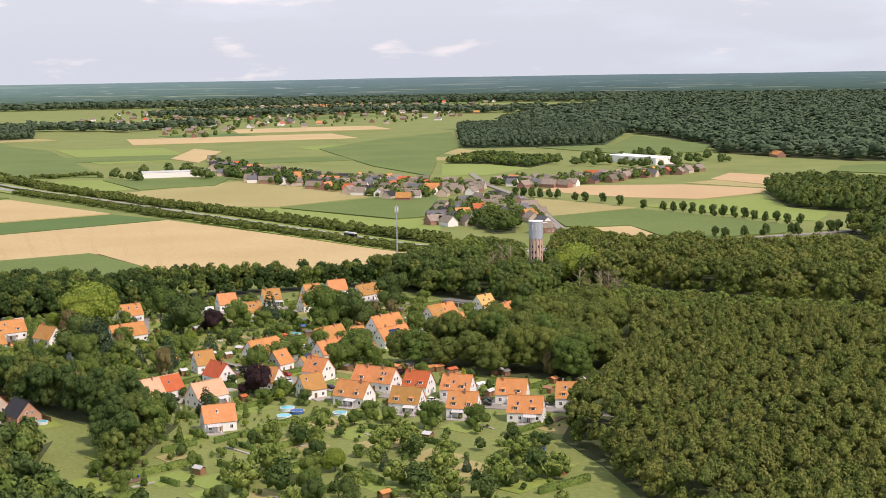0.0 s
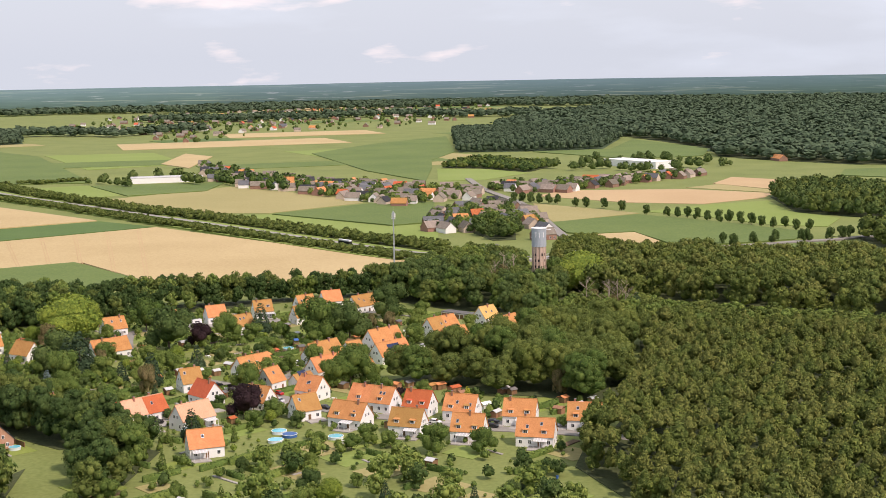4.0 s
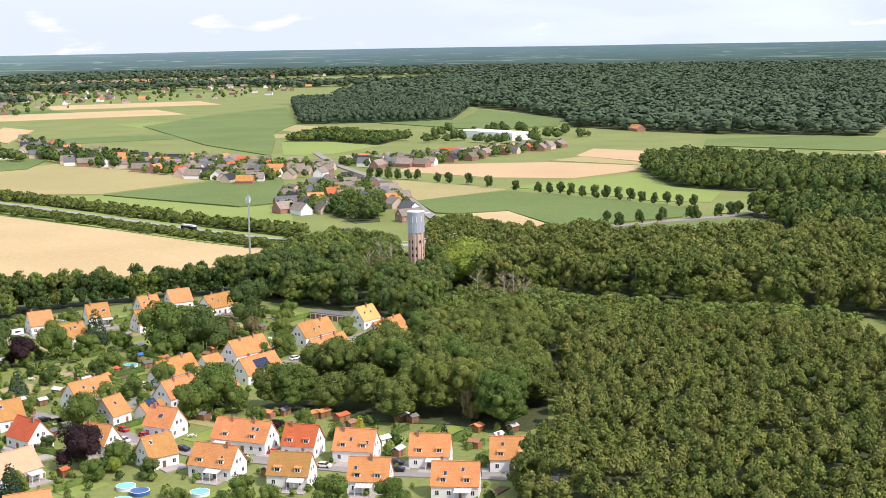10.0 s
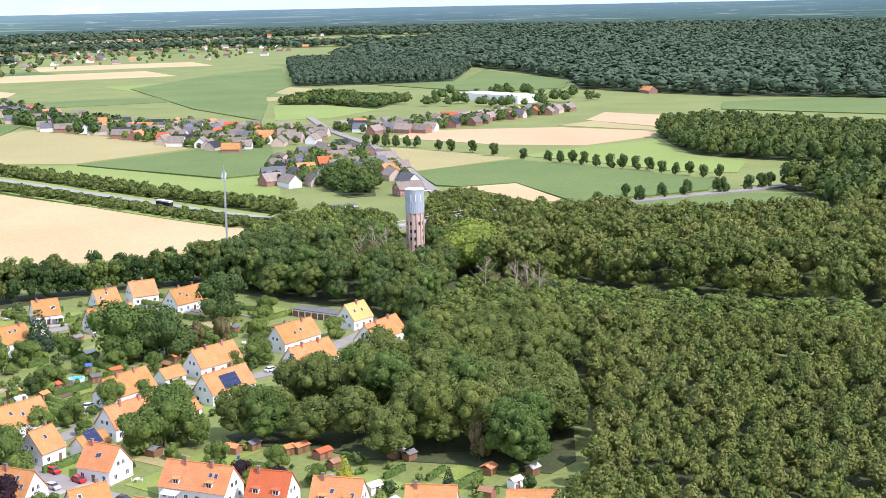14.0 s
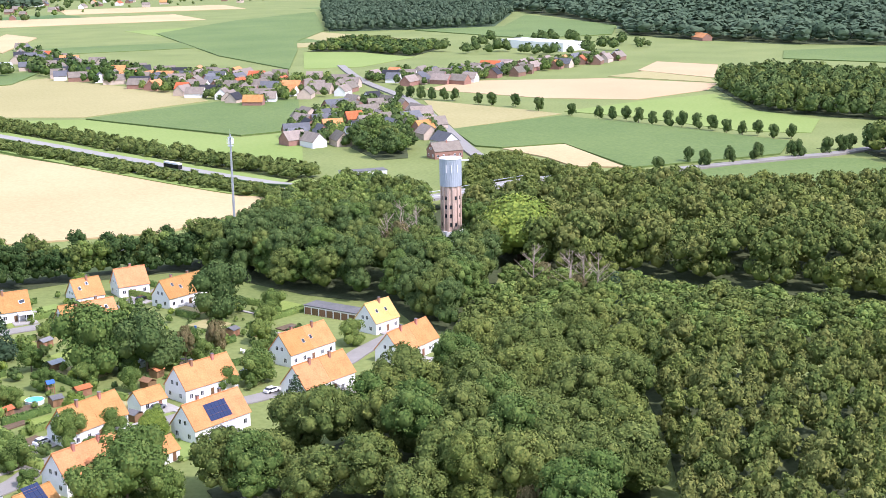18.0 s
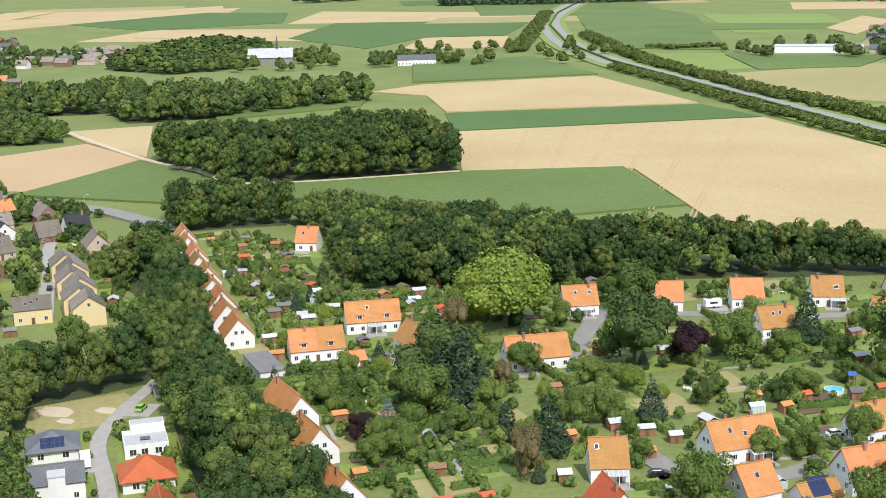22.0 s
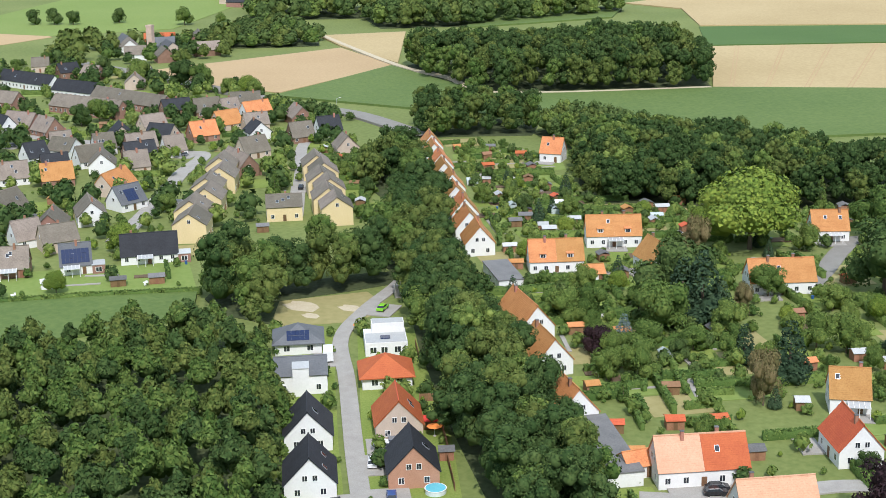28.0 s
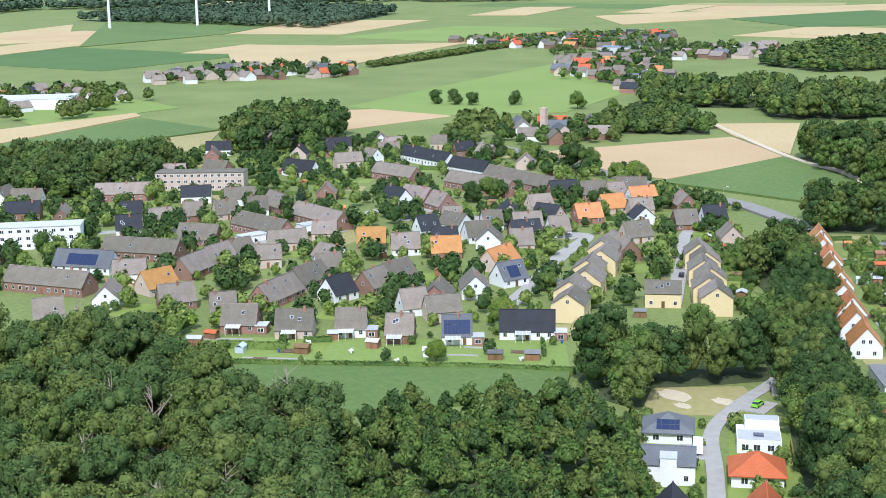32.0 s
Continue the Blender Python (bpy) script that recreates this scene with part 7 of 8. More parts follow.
def round_pool(x, y, kind, r=2.2):
    root = thing("round_pool", {"water": "round above-ground pool with turquoise water", "cover": "round garden pool under a dark blue cover", "dark": "round blue trampoline with safety net"}[kind], "pool", pose(x, y, 0), "garden pools")
    s = Shape().tube(0, 0, 0, 0.95, r, r, 28)
    child("wall", s.mesh("wall", "pool wall" if kind == "water" else "pool cover"), root)
    child("rim", Shape().tube(0, 0, 0.95, 1.02, r + 0.1, r + 0.1, 28).mesh("rim", "frame white"), root)
    child("surface", Shape().tube(0, 0, 1.02, 1.04, r - 0.08, r - 0.08, 28).mesh("surface", {"water": "pool water", "cover": "pool cover", "dark": "tyre"}[kind]), root)


for _list, _r in ((POOLS_ROUND, 2.3), (POOLS_NEAR, 2.5), (POOLS_FAR, 1.9)):
    for _x, _y, _k in _list:
        round_pool(_x, _y, _k, _r)
        FOOT.append((_x, _y, 2.5))


def caravan(x, y, turn):
    root = thing("caravan", "white touring caravan parked beside a drive", "caravan", pose(x, y, 0.3, 0, 0, turn))
    child("body", Shape().box(-2.6, -1.1, 0.45, 2.6, 1.1, 2.6).mesh("body", "car white"), root)
    child("window", Shape().box(-1.2, -1.13, 1.4, 1.2, -1.1, 2.0).mesh("window", "pane"), root)
    for wy in (-1.0, 1.0):
        child("wheel", CAR_WHEEL, root, pose(0, wy, 0.32))


drive(*CARAVAN_AT)
caravan(*CARAVAN_AT, 40)
drive(*CARAVAN_NEW_AT)
caravan(*CARAVAN_NEW_AT, ROAD_TURN)
_co = thing("coach", "black and white coach on the motorway", "coach", pose(*COACH_AT, 1.3, 0, 0, -51))
child("body", Shape().box(-6.2, -1.25, 0.4, 6.2, 1.25, 2.6).mesh("body", "car black"), _co)
child("roof", Shape().box(-6.1, -1.2, 2.6, 6.1, 1.2, 3.4).mesh("roof", "car white"), _co)
for _wx in (-4.2, 4.0):
    for _wy in (-1.15, 1.15):
        child("wheel", CAR_WHEEL, _co, pose(_wx, _wy, 0.4) @ Matrix.Diagonal((1.3, 1, 1.3, 1)))

# play tower and tent
_pt = thing("play_tower", "timber children's play tower with a green roof", "play tower", pose(*PLAY_AT, 0, 0, 0, 30))
for _a in (-0.8, 0.8):
    for _b in (-0.8, 0.8):
        child("post", Shape().box(_a - 0.08, _b - 0.08, 0, _a + 0.08, _b + 0.08, 2.9).mesh("post", "timber"), _pt)
child("deck", Shape().box(-0.9, -0.9, 1.4, 0.9, 0.9, 1.5).mesh("deck", "timber"), _pt)
child("roof", Shape().slab([(-1.1, -1.1, 2.8), (1.1, -1.1, 2.8), (1.1, 0, 3.6), (-1.1, 0, 3.6)], 0.06).slab([(1.1, 1.1, 2.8), (-1.1, 1.1, 2.8), (-1.1, 0, 3.6), (1.1, 0, 3.6)], 0.06).mesh("roof", "pool cover"), _pt)

# sandy playground beside the new lane
sheet("lawn", PLAY_GREEN, 0.06, "dry meadow", "dry trodden grass of a playground", "lawn")
_px, _py = PLAYGROUND_AT
for _dx, _dy, _r in ((-4, 2, 5.0), (7, 8, 3.2), (3, -2, 2.4)):
    sheet("sand_pit", [(_px + _dx + _r * (1 + 0.25 * math.sin(3 * k)) * math.cos(k * 0.524), _py + _dy + _r * 0.7 * math.sin(k * 0.524)) for k in range(12)], 0.1, "sand", "pale sandy play area", "sand pit")

# more village houses in the gaps
VILLAGE_FRONT = [(-240, 100), (-240, 200), (-280, 235), (-345, 190), (-390, 150), (-430, 155), (-460, 100)]
_q = random.Random(31)
for _x, _y in spots(VILLAGE_AREA, 55, 6.5, 15, _q):
    _k = _q.choice(("b", "b", "b", "b", "d", "b"))
    _t, _w, _words = VILLAGE_KINDS[_k]
    if inside(np.array([_x]), np.array([_y]), VILLAGE_FRONT)[0]:
        continue
    _w = _q.choice(("brick wall", "pale brick", "white render"))
    house("house", _words.replace("brick ", ""), _x, _y, _q.choice((55, 70, 145, 10)) + _q.uniform(-10, 10), _q.uniform(9, 15), _q.uniform(8, 9.5), 3.4, 7.6, wall=_w, tile=_t, chimney=1, skylights=_q.choice((0, 1)), windows=True, group="village houses", small=True)

# gardens along the new lane
for _poly, _z in ((LANE_GARDEN_A, 0.05), (LANE_GARDEN_B, 0.055)):
    sheet("lawn", _poly, _z, "garden lawn", "mown lawn round the new houses", "lawn")
sheet("lawn", FRONT_GARDENS, 0.045, "meadow", "mown back gardens beside the maize", "lawn")
for _a, _b in zip(CORN_HEDGE, CORN_HEDGE[1:]):
    _u, _v = Vector(_a), Vector(_b)
    for _k in range(3):
        _c = _u.lerp(_v, (_k + 0.5) / 3)
        hedge(_c.x, _c.y, math.degrees(math.atan2((_v - _u).y, (_v - _u).x)), 1)
sheet("village_green", VILLAGE_GREEN, 0.05, "dry meadow", "dry grassy plot before the garages", "lawn")
for _ln in (GARAGES_VILLAGE, GARAGES_VILLAGE_B):
    _x, _y, _a, _l = along(_ln)
    flat_block("garage_row", "row of white garages with a grey flat roof", "garages", _x, _y, _a, _l, 6, 2.7, "white render", "corrugated", 7)


def dead_tree(x, y, h, seed):
    r = random.Random(seed)
    root = thing("dead_tree", "bare grey dead tree standing in the wood", "tree", pose(x, y, 0), "dead trees")
    t = Shape().beam((0, 0, 0), (r.uniform(-0.6, 0.6), r.uniform(-0.6, 0.6), h), 0.28, 0.06, 7)
    child("trunk", t.mesh("trunk", "dead wood"), root)
    b = Shape()
    for k in range(16):
        z = h * r.uniform(0.35, 0.95)
        a = r.uniform(0, 6.28)
        l = (h - z) * 0.45 + 1.2
        e = (math.cos(a) * l, math.sin(a) * l, z + l * r.uniform(0.5, 1.1))
        b.beam((0, 0, z), e, 0.11, 0.03, 4)
        for j in range(3):
            f = r.uniform(0.4, 0.95)
            p0 = Vector((0, 0, z)).lerp(Vector(e), f)
            b.beam(p0, p0 + Vector((r.uniform(-1, 1), r.uniform(-1, 1), r.uniform(0.3, 1.2))), 0.05, 0.015, 4)
    child("bare_crown", b.mesh("bare_crown", "dead wood"), root)


for _i, (_x, _y, _h) in enumerate(DEAD_TREES + DEAD_BY_TOWER):
    dead_tree(_x, _y, max(_h, 14) + (8.5 if _i < len(DEAD_TREES) else 4), 40 + _i)

# lawns, hedges, shrubs and small trees between the houses
for _poly, _nl, _nh, _ns, _nt, _seed in ((GARDENS, 65, 110, 60, 84, 1), (GARDENS_NEAR, 40, 55, 35, 50, 2), (VILLAGE_AREA, 90, 60, 30, 30, 3), (GARDENS_ROW, 24, 34, 30, 14, 4), (GARDENS_MID, 14, 34, 16, 6, 5), (GARDENS_YELLOW, 4, 12, 4, 4, 6)):
    _q = random.Random(_seed)
    for _i, (_x, _y) in enumerate(spots(_poly, _nl, 2, 13, _q)):
        _t = radians(45 + _q.choice((0, 90)) + _q.uniform(-6, 6))
        _a, _b = _q.uniform(5, 9), _q.uniform(4, 7)
        _c, _s = math.cos(_t), math.sin(_t)
        sheet("lawn", [(_x + _c * u - _s * v, _y + _s * u + _c * v) for u, v in ((-_a, -_b), (_a, -_b), (_a, _b), (-_a, _b))], 0.06 + 0.006 * (_i % 30), _q.choice(("garden lawn", "garden lawn", "meadow", "dry meadow")), "mown garden lawn", "lawn")
    for _x, _y in spots(_poly, _nh, 2.5, 7, _q):
        hedge(_x, _y, 45 + _q.choice((0, 90)) + _q.uniform(-8, 8), _q.choice((0, 0, 1, 1, 2)))
    for _x, _y in spots(_poly, _ns, 1.5, 4, _q):
        shrub(_x, _y, _q.uniform(1.2, 3.2))
    for _x, _y in spots(_poly, _nt, 3.0, 6, _q):
        tree(_q.choice(("oak", "oak", "oak", "dark", "dark", "light", "spruce", "oak", "cypress")), _x, _y, _q.uniform(3.5, 8.5) if _seed != 3 else _q.uniform(5, 11.5))
    for _x, _y in spots(_poly, {1: 26, 2: 14, 3: 20, 4: 16, 5: 5, 6: 6}[_seed], 3.0, 12, _q):
        shed(_x, _y, 45 + _q.choice((0, 90)) + _q.uniform(-10, 10), _q.choice(("orange", "dark", "dark", "grey", "timber", "red", "grey")))

for _k, (_leaf, _n, _lo, _hi, _what) in enumerate((("leaf oak", 300, 3.5, 8.5, "green"), ("leaf dark", 330, 4, 10, "dark green"), ("leaf light", 90, 3, 6, "light green"))):
    _pts = [p for p in spots(VILLAGE_AREA, _n, 0.8, 4.5, random.Random(60 + _k)) if not inside(np.array([p[0]]), np.array([p[1]]), FRONT_GARDENS)[0] and not inside(np.array([p[0]]), np.array([p[1]]), VILLAGE_GREEN)[0]]
    grove("village_trees", _pts, _lo, _hi, SPARSE, _leaf, "scattered %s garden trees between village houses" % _what, 60 + _k)
for _k, (_poly, _n) in enumerate(((GARDENS, 560), (GARDENS_NEAR, 330), (GARDENS_ROW, 200), (VILLAGE_AREA, 380), (LANE_GARDEN_A, 30), (LANE_GARDEN_B, 36), (GARDENS_MID, 120), (GARDENS_YELLOW, 60))):
    for _j, _leaf in enumerate(("hedge green", "leaf oak", "leaf light", "leaf dark")):
        grove("garden_bushes", spots(_poly, int(_n * (0.4, 0.3, 0.12, 0.18)[_j]), 0.6, 2.6, random.Random(80 + 7 * _k + _j)), 1.0, (3.0, 5.0, 3.0, 5.0)[_j], SPARSE, _leaf, "low green garden bushes and borders", 80 + 7 * _k + _j)

# trees by the through road, on the field before the hamlet and behind the garage of the white row
for _x, _y, _h, _k in ((-549, 441, 13, "oak"), (-542, 436, 9, "oak"), (-516, 443, 15, "dark"), (-508, 447, 13, "oak"), (-486, 444, 8, "oak"), (-477, 448, 10, "light"), (-471, 447, 9, "oak"), (-714, 617, 13, "oak"), (-690, 628, 9, "oak"), (-762, 601, 11, "dark"), (-808, 565, 11, "dark"), (-795, 572, 12, "dark"), (-782, 578, 10, "dark")):
    tree(_k, _x, _y, _h, wide=1.1)
_q = random.Random(77)
grove("roadside_trees", [(-444 + 54 * _i / 26 + _q.uniform(-2, 2), 428 - 4 * _i / 26 + _q.uniform(-3, 2)) for _i in range(26)], 4, 8, SPARSE, "leaf dark", "dense green trees and shrubs beside the through road", 71)
grove("garden_bushes", [(-232 + 34 * _i / 24 + _q.uniform(-1.5, 1.5), 289 - 27 * _i / 24 + _q.uniform(-2, 2)) for _i in range(24)], 3, 7, MEDIUM, "leaf dark", "tall green shrubs between the lane trees and the white row", 72)

# ---- far villages ----
FAR_TILES = ("brown tile", "brown tile", "brown tile", "grey tile", "brown tile", "brown tile", "brown tile", "dark tile", "brown tile", "orange tile", "brown tile", "brown tile", "grey tile", "brown tile", "red tile", "brown tile")


def far_house(x, y, turn, l, w, tile, wall):
    root = thing("house", "small distant village house with a %s roof" % {"brown tile": "brown", "orange tile": "orange", "red tile": "red", "grey tile": "grey", "dark tile": "dark"}[tile], "house", pose(x, y, 0, 0, 0, turn), "distant village houses")
    L, B, e, r = l / 2, w / 2, 3.6, 7.8
    s = Shape().add([(-L, -B, 0), (L, -B, 0), (L, B, 0), (-L, B, 0), (-L, -B, e), (L, -B, e), (L, B, e), (-L, B, e), (-L, 0, r), (L, 0, r)],
                    [(0, 1, 5, 4), (2, 3, 7, 6), (0, 4, 8, 7, 3), (1, 2, 6, 9, 5), (4, 5, 9, 8), (6, 7, 8, 9)])
    child("wall", s.mesh("wall", wall), root)
    q = Shape().slab([(-L - 0.3, -B - 0.4, e - 0.3), (L + 0.3, -B - 0.4, e - 0.3), (L + 0.3, 0, r + 0.2), (-L - 0.3, 0, r + 0.2)], 0.2).slab([(L + 0.3, B + 0.4, e - 0.3), (-L - 0.3, B + 0.4, e - 0.3), (-L - 0.3, 0, r + 0.2), (L + 0.3, 0, r + 0.2)], 0.2)
    child("roof", q.mesh("roof", tile), root)
    FOOT.append((x, y, l / 2))


FR = random.Random(5)
far_house(428, 1435, 100, 26, 11, "orange tile", "brick wall")
# nearer villages house by house; those far out on the plain joined
for _k, _poly in enumerate((FAR_VILLAGE_A, FAR_VILLAGE_B, FAR_VILLAGE_C, FAR_VILLAGE_J, FAR_VILLAGE_D, FAR_VILLAGE_E, FAR_VILLAGE_F, FAR_VILLAGE_G, FAR_VILLAGE_H, FAR_VILLAGE_I, FAR_VILLAGE_K, FAR_VILLAGE_L)):
    _area = abs(sum(_poly[i][0] * _poly[(i + 1) % len(_poly)][1] - _poly[(i + 1) % len(_poly)][0] * _poly[i][1] for i in range(len(_poly)))) / 2
    _n = int(min(60 if _k < 3 else 110, max(8, _area / (330 if _k < 3 else 520))))
    _apart = max(12, math.sqrt(_area / _n) * 0.7)
    _base = FR.uniform(0, 180)
    _walls, _roofs = {}, {}
    for _x, _y in spots(_poly, _n, 0.5, _apart, FR):
        _t, _l, _w = _base + FR.choice((0, 90)) + FR.uniform(-12, 12), FR.uniform(10, 18), FR.uniform(8, 11)
        _tile, _wall = FR.choice(FAR_TILES), FR.choice(("white render", "brick wall", "pale brick", "brick wall"))
        if _k < 3 or _k == 3:
            far_house(_x, _y, _t, _l, _w, _tile, _wall)
        else:
            _m = pose(_x, _y, 0, 0, 0, _t)
            _L, _B = _l / 2, _w / 2
            _walls.setdefault(_wall, Shape()).add([_m @ Vector(v) for v in [(-_L, -_B, 0), (_L, -_B, 0), (_L, _B, 0), (-_L, _B, 0), (-_L, -_B, 4), (_L, -_B, 4), (_L, _B, 4), (-_L, _B, 4), (-_L, 0, 8), (_L, 0, 8)]],
                                                  [(0, 1, 5, 4), (2, 3, 7, 6), (0, 4, 8, 7, 3), (1, 2, 6, 9, 5)])
            for _sd in (-1, 1):
                _qd = [(-_L - 0.3, -_sd * (_B + 0.4), 3.7), (_L + 0.3, -_sd * (_B + 0.4), 3.7), (_L + 0.3, 0, 8.2), (-_L - 0.3, 0, 8.2)]
                _roofs.setdefault(_tile, Shape()).slab([_m @ Vector(v) for v in (_qd if _sd > 0 else [_qd[1], _qd[0], _qd[3], _qd[2]])], 0.2)
    for _part, _set in (("distant_house_walls", _walls), ("distant_house_roofs", _roofs)):
        for _mt, _sh in _set.items():
            tagged(new(_part, _sh.mesh(_part, _mt)), "small houses of a distant village on the plain", "village", kind="stuff")
    _near = _k < 4
    for _j, (_leaf, _share) in enumerate((("leaf oak", 1.0), ("leaf dark", 1.4))):
        grove("village_trees", spots(_poly, int(min(_n * _share * (1.3 if _near else 1.0), 150)), 0.4, 5.0, random.Random(500 + 3 * _k + _j)), 5, 10.5 if _near else 13, SPARSE if _near else FAR, _leaf, "scattered green trees between village houses", 500 + 3 * _k + _j)

# ---- small things in the gardens and streets ----
for _x, _y in PARASOLS:
    _p = thing("parasol", "open orange garden parasol on a white pole", "parasol", pose(_x, _y, 0.05), "parasols")
    child("pole", Shape().tube(0, 0, 0, 2.5, 0.04, 0.04, 8).mesh("pole", "frame white"), _p)
    child("canopy", Shape().tube(0, 0, 2.1, 2.65, 1.6, 0.05, 8).mesh("canopy", "cloth orange"), _p)
    child("base", Shape().tube(0, 0, 0, 0.12, 0.35, 0.3, 12).mesh("base", "paving"), _p)
for _x, _y in LAMPS_AT:
    _p = thing("street_lamp", "slim grey street lamp with a curved arm", "street lamp", pose(_x, _y, 0, 0, 0, 40), "street lamps")
    child("pole", Shape().tube(0, 0, 0, 8.0, 0.14, 0.08, 8).mesh("pole", "metal grey"), _p)
    child("arm", Shape().beam((0, 0, 8.0), (1.2, 0, 8.5), 0.07, 0.06, 6).mesh("arm", "metal grey"), _p)
    child("lantern", Shape().box(1.0, -0.2, 8.4, 1.9, 0.2, 8.6).mesh("lantern", "frame white"), _p)
_panel, _post = Shape().box(-0.88, -0.03, 0.05, 0.88, 0.03, 1.75).mesh("panel", "timber"), Shape().box(-0.06, -0.06, 0, 0.06, 0.06, 1.85).mesh("post", "timber")
for _x, _y, _turn, _n in ((*FENCE_AT, ROAD_TURN - 90, 5), (-140.0, 176.0, ROAD_TURN, 7), (-150.0, 187.0, ROAD_TURN, 7), (-186.0, 222.0, ROAD_TURN, 6), (-173.0, 161.0, ROAD_TURN, 6)):
    _f = thing("garden_fence", "brown timber panel fence between gardens", "fence", pose(_x, _y, 0, 0, 0, _turn), "garden fences")
    for _k in range(_n):
        child("panel", _panel, _f, pose(_k * 1.9, 0, 0))
        child("post", _post, _f, pose(_k * 1.9 - 0.95, 0, 0))

def round_about(x, y, r, n, seed):
    q = random.Random(seed)
    return [(x + r * math.sqrt(q.random()) * math.cos(a), y + r * math.sqrt(q.random()) * math.sin(a)) for a in [q.uniform(0, 6.283) for _ in range(n)]]


for _k, ((_x, _y), _r, _n) in enumerate(((ABBEY_AT, 75, 70), (FARM_AT, 45, 26), (BRICK_TOWER_AT, 60, 40), (BLUE_HALL_AT, 90, 50), (INDUSTRY_AT, 90, 60), (WAREHOUSE_AT, 90, 30), (OVERPASS_AT, 120, 36), (HALL_AT, 110, 60))):
    _pts = [p for p in round_about(_x, _y, _r, _n, 900 + _k) if math.hypot(p[0] - _x * 0.985, p[1] - _y * 0.985) > 24 and open_ground(*p, 2.0)]
    grove("field_trees", _pts, 7, 15, SPARSE, "leaf dark" if _k % 2 else "leaf forest", "loose group of green trees round farm buildings", 920 + _k)

# ---- garden clutter ----
TABLE_TOP = Shape().tube(0, 0, 0.70, 0.75, 0.75, 0.75, 14).mesh("tabletop", "frame white")
TABLE_LEG = Shape().tube(0, 0, 0, 0.70, 0.22, 0.07, 8).mesh("pedestal", "frame white")
CHAIR_SEAT = Shape().box(-0.24, -0.24, 0.40, 0.24, 0.24, 0.45).box(-0.24, 0.20, 0.45, 0.24, 0.25, 0.88).mesh("seat", "frame white")
CHAIR_LEGS = Shape().box(-0.22, -0.22, 0, -0.16, -0.16, 0.4).box(0.16, -0.22, 0, 0.22, -0.16, 0.4).box(-0.22, 0.16, 0, -0.16, 0.22, 0.4).box(0.16, 0.16, 0, 0.22, 0.22, 0.4).mesh("legs", "frame white")
GLASS_WALL = Shape().box(-1.9, -1.2, 0, 1.9, 1.2, 1.7).mesh("glazing", "greenhouse pane")
GLASS_ROOF = Shape().slab([(-2.0, -1.3, 1.7), (2.0, -1.3, 1.7), (2.0, 0, 2.5), (-2.0, 0, 2.5)], 0.06).slab([(2.0, 1.3, 1.7), (-2.0, 1.3, 1.7), (-2.0, 0, 2.5), (2.0, 0, 2.5)], 0.06).mesh("roof", "greenhouse pane")
GLASS_BAR = Shape().box(-0.05, -1.26, 0, 0.05, -1.18, 1.75).mesh("glazing_bar", "frame white")
WATER_BUTT = Shape().tube(0, 0, 0, 0.95, 0.34, 0.4, 12).tube(0, 0, 0.95, 1.0, 0.42, 0.42, 12).mesh("water_butt", "pool cover")


def garden_table(x, y, turn, chairs):
    root = thing("garden_table", "round white garden table on a lawn", "table", pose(x, y, 0.3, 0, 0, turn), "garden tables")
    child("tabletop", TABLE_TOP, root)
    child("pedestal", TABLE_LEG, root)
    for k in range(chairs):
        seat = thing("garden_chair", "white garden chair beside a garden table", "chair", pose(x, y, 0.3, 0, 0, turn + 360 * k / chairs) @ pose(0, 1.05, 0), "garden chairs")
        child("seat", CHAIR_SEAT, seat)
        child("legs", CHAIR_LEGS, seat)


def greenhouse(x, y, turn):
    root = thing("greenhouse", "small white-framed garden greenhouse", "greenhouse", pose(x, y, 0, 0, 0, turn), "greenhouses")
    child("glazing", GLASS_WALL, root)
    child("roof", GLASS_ROOF, root)
    for k in range(5):
        child("glazing_bar", GLASS_BAR, root, pose(-1.8 + 0.9 * k, 0, 0))
    FOOT.append((x, y, 2.4))


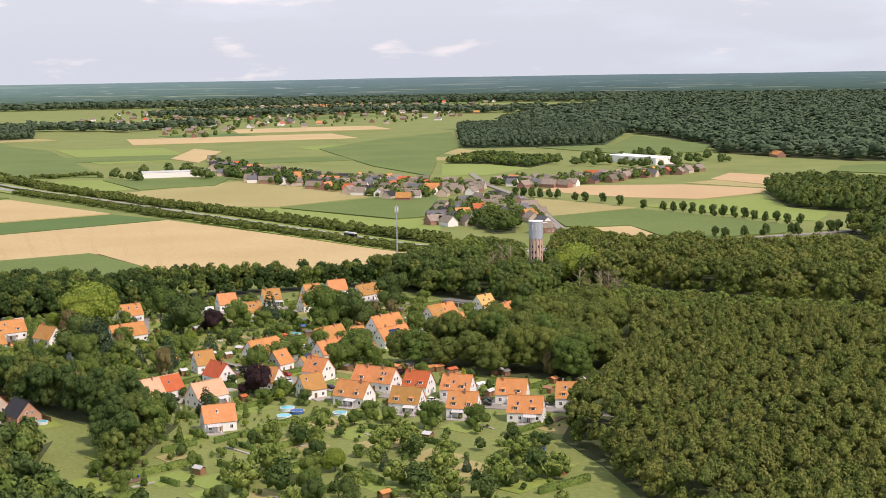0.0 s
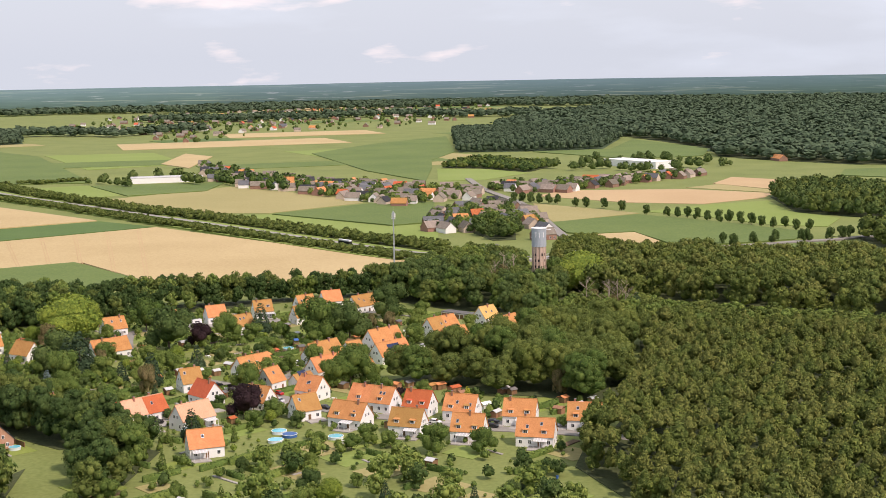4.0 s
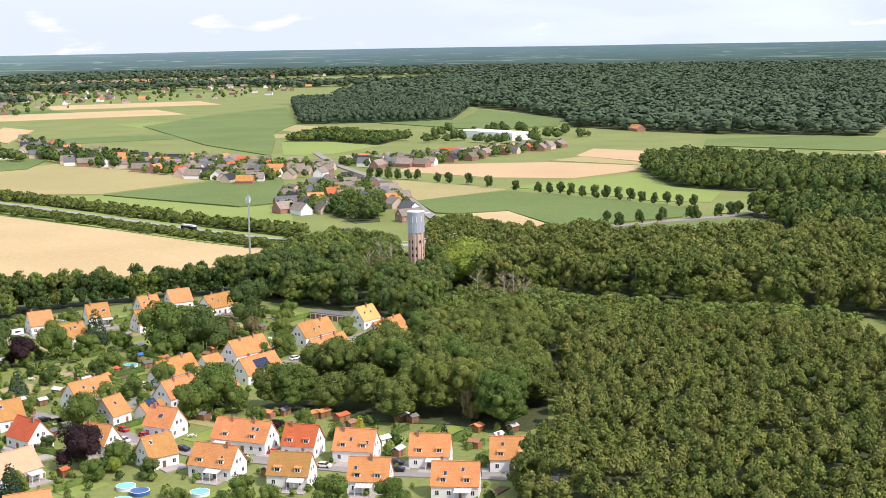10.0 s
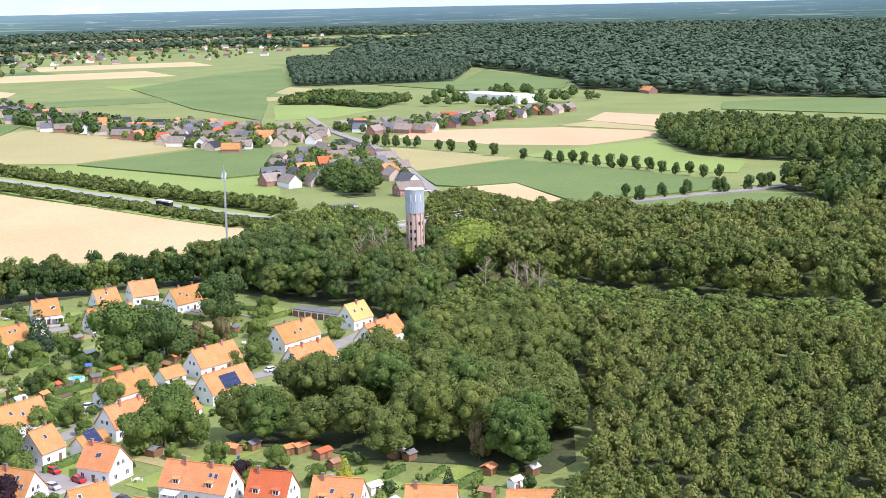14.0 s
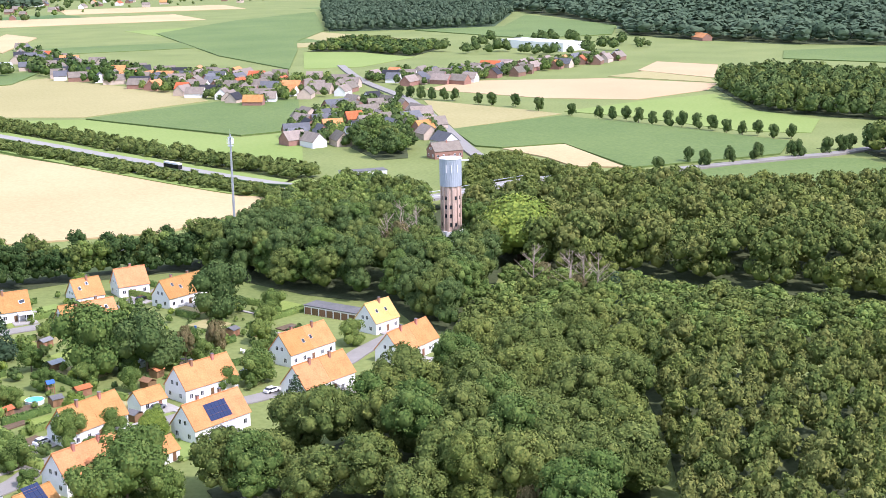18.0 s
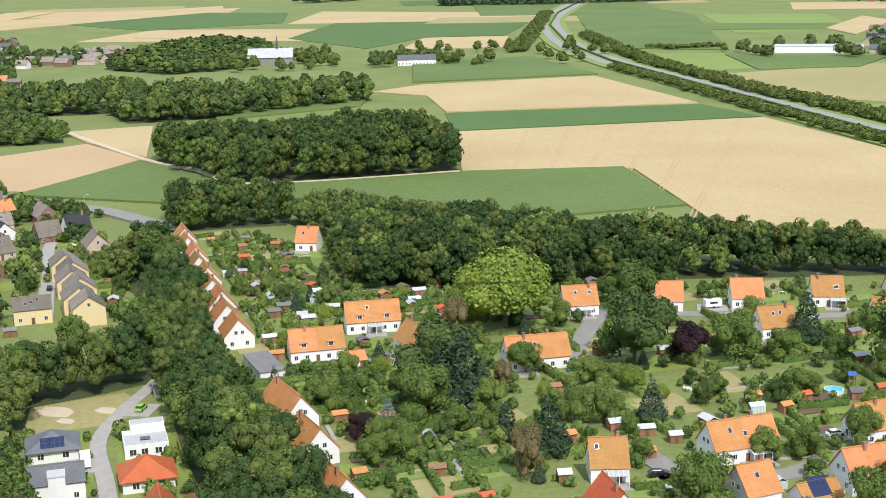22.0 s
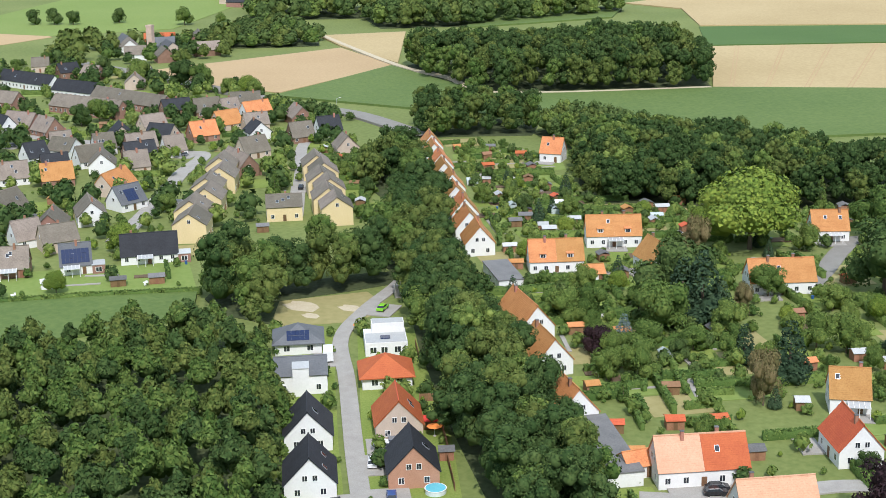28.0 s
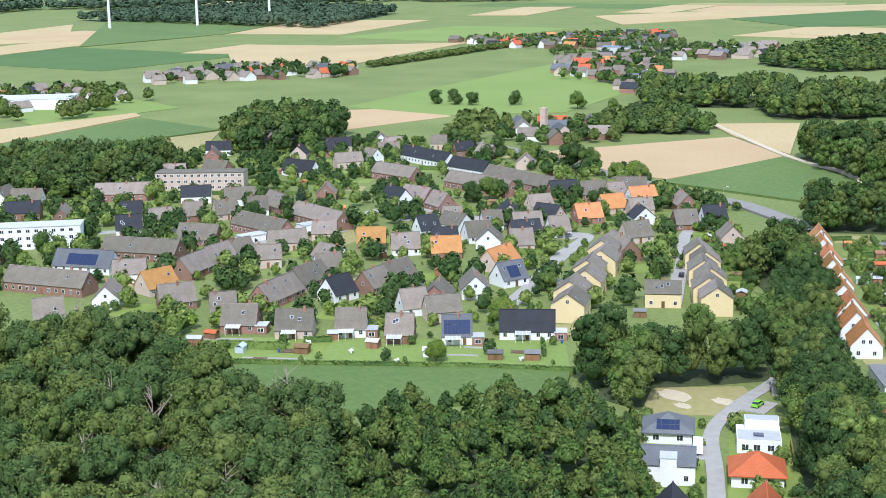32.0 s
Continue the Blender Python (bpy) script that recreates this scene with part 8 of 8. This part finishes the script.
for _k, (_poly, _paths, _beds, _tables, _glass) in enumerate(((GARDENS, 26, 18, 9, 5), (GARDENS_NEAR, 12, 8, 4, 2), (GARDENS_ROW, 16, 12, 5, 3), (GARDENS_MID, 8, 6, 2, 1), (FRONT_GARDENS, 5, 4, 4, 1))):
    _q = random.Random(700 + _k)
    for _i, (_x, _y) in enumerate(spots(_poly, _paths, 1.0, 10, _q)):
        _t = radians(45 + _q.choice((0, 90)) + _q.uniform(-6, 6))
        _c, _s, _a = math.cos(_t), math.sin(_t), _q.uniform(4, 9)
        sheet("garden_path", [(_x + _c * u - _s * v, _y + _s * u + _c * v) for u, v in ((-_a, -0.5), (_a, -0.5), (_a, 0.5), (-_a, 0.5))], 0.265 + 0.003 * (_i % 12), "paving", "narrow pale paved garden path", "path")
    for _i, (_x, _y) in enumerate(spots(_poly, _beds, 1.5, 9, _q)):
        _t = radians(45 + _q.uniform(-6, 6))
        _c, _s, _a, _b = math.cos(_t), math.sin(_t), _q.uniform(2, 4.5), _q.uniform(1.2, 2.6)
        sheet("vegetable_bed", [(_x + _c * u - _s * v, _y + _s * u + _c * v) for u, v in ((-_a, -_b), (_a, -_b), (_a, _b), (-_a, _b))], 0.302 + 0.003 * (_i % 12), "bed soil", "dug brown vegetable bed", "bed")
    for _x, _y in spots(_poly, _tables, 2.0, 14, _q):
        garden_table(_x, _y, _q.uniform(0, 90), 2)
    for _x, _y in spots(_poly, _glass, 3.0, 20, _q):
        greenhouse(_x, _y, 45 + _q.choice((0, 90)))
    for _x, _y in spots(_poly, _glass * 2, 1.2, 8, _q):
        tagged(new("water_butt", WATER_BUTT), "dark blue round water butt in a garden", "water butt", "water butts").matrix_basis = pose(_x, _y, 0)

# gardens south of the street, full of trees
for _k, (_leaf, _n) in enumerate((("leaf oak", 22), ("leaf dark", 10))):
    grove("garden_trees", spots([(-74, 150), (-30, 160), (30, 138), (36, 62), (-60, 62)], _n, 2.0, 5.5, random.Random(760 + _k)), 5, 11, MEDIUM, _leaf, "scattered green garden trees behind the houses", 760 + _k)
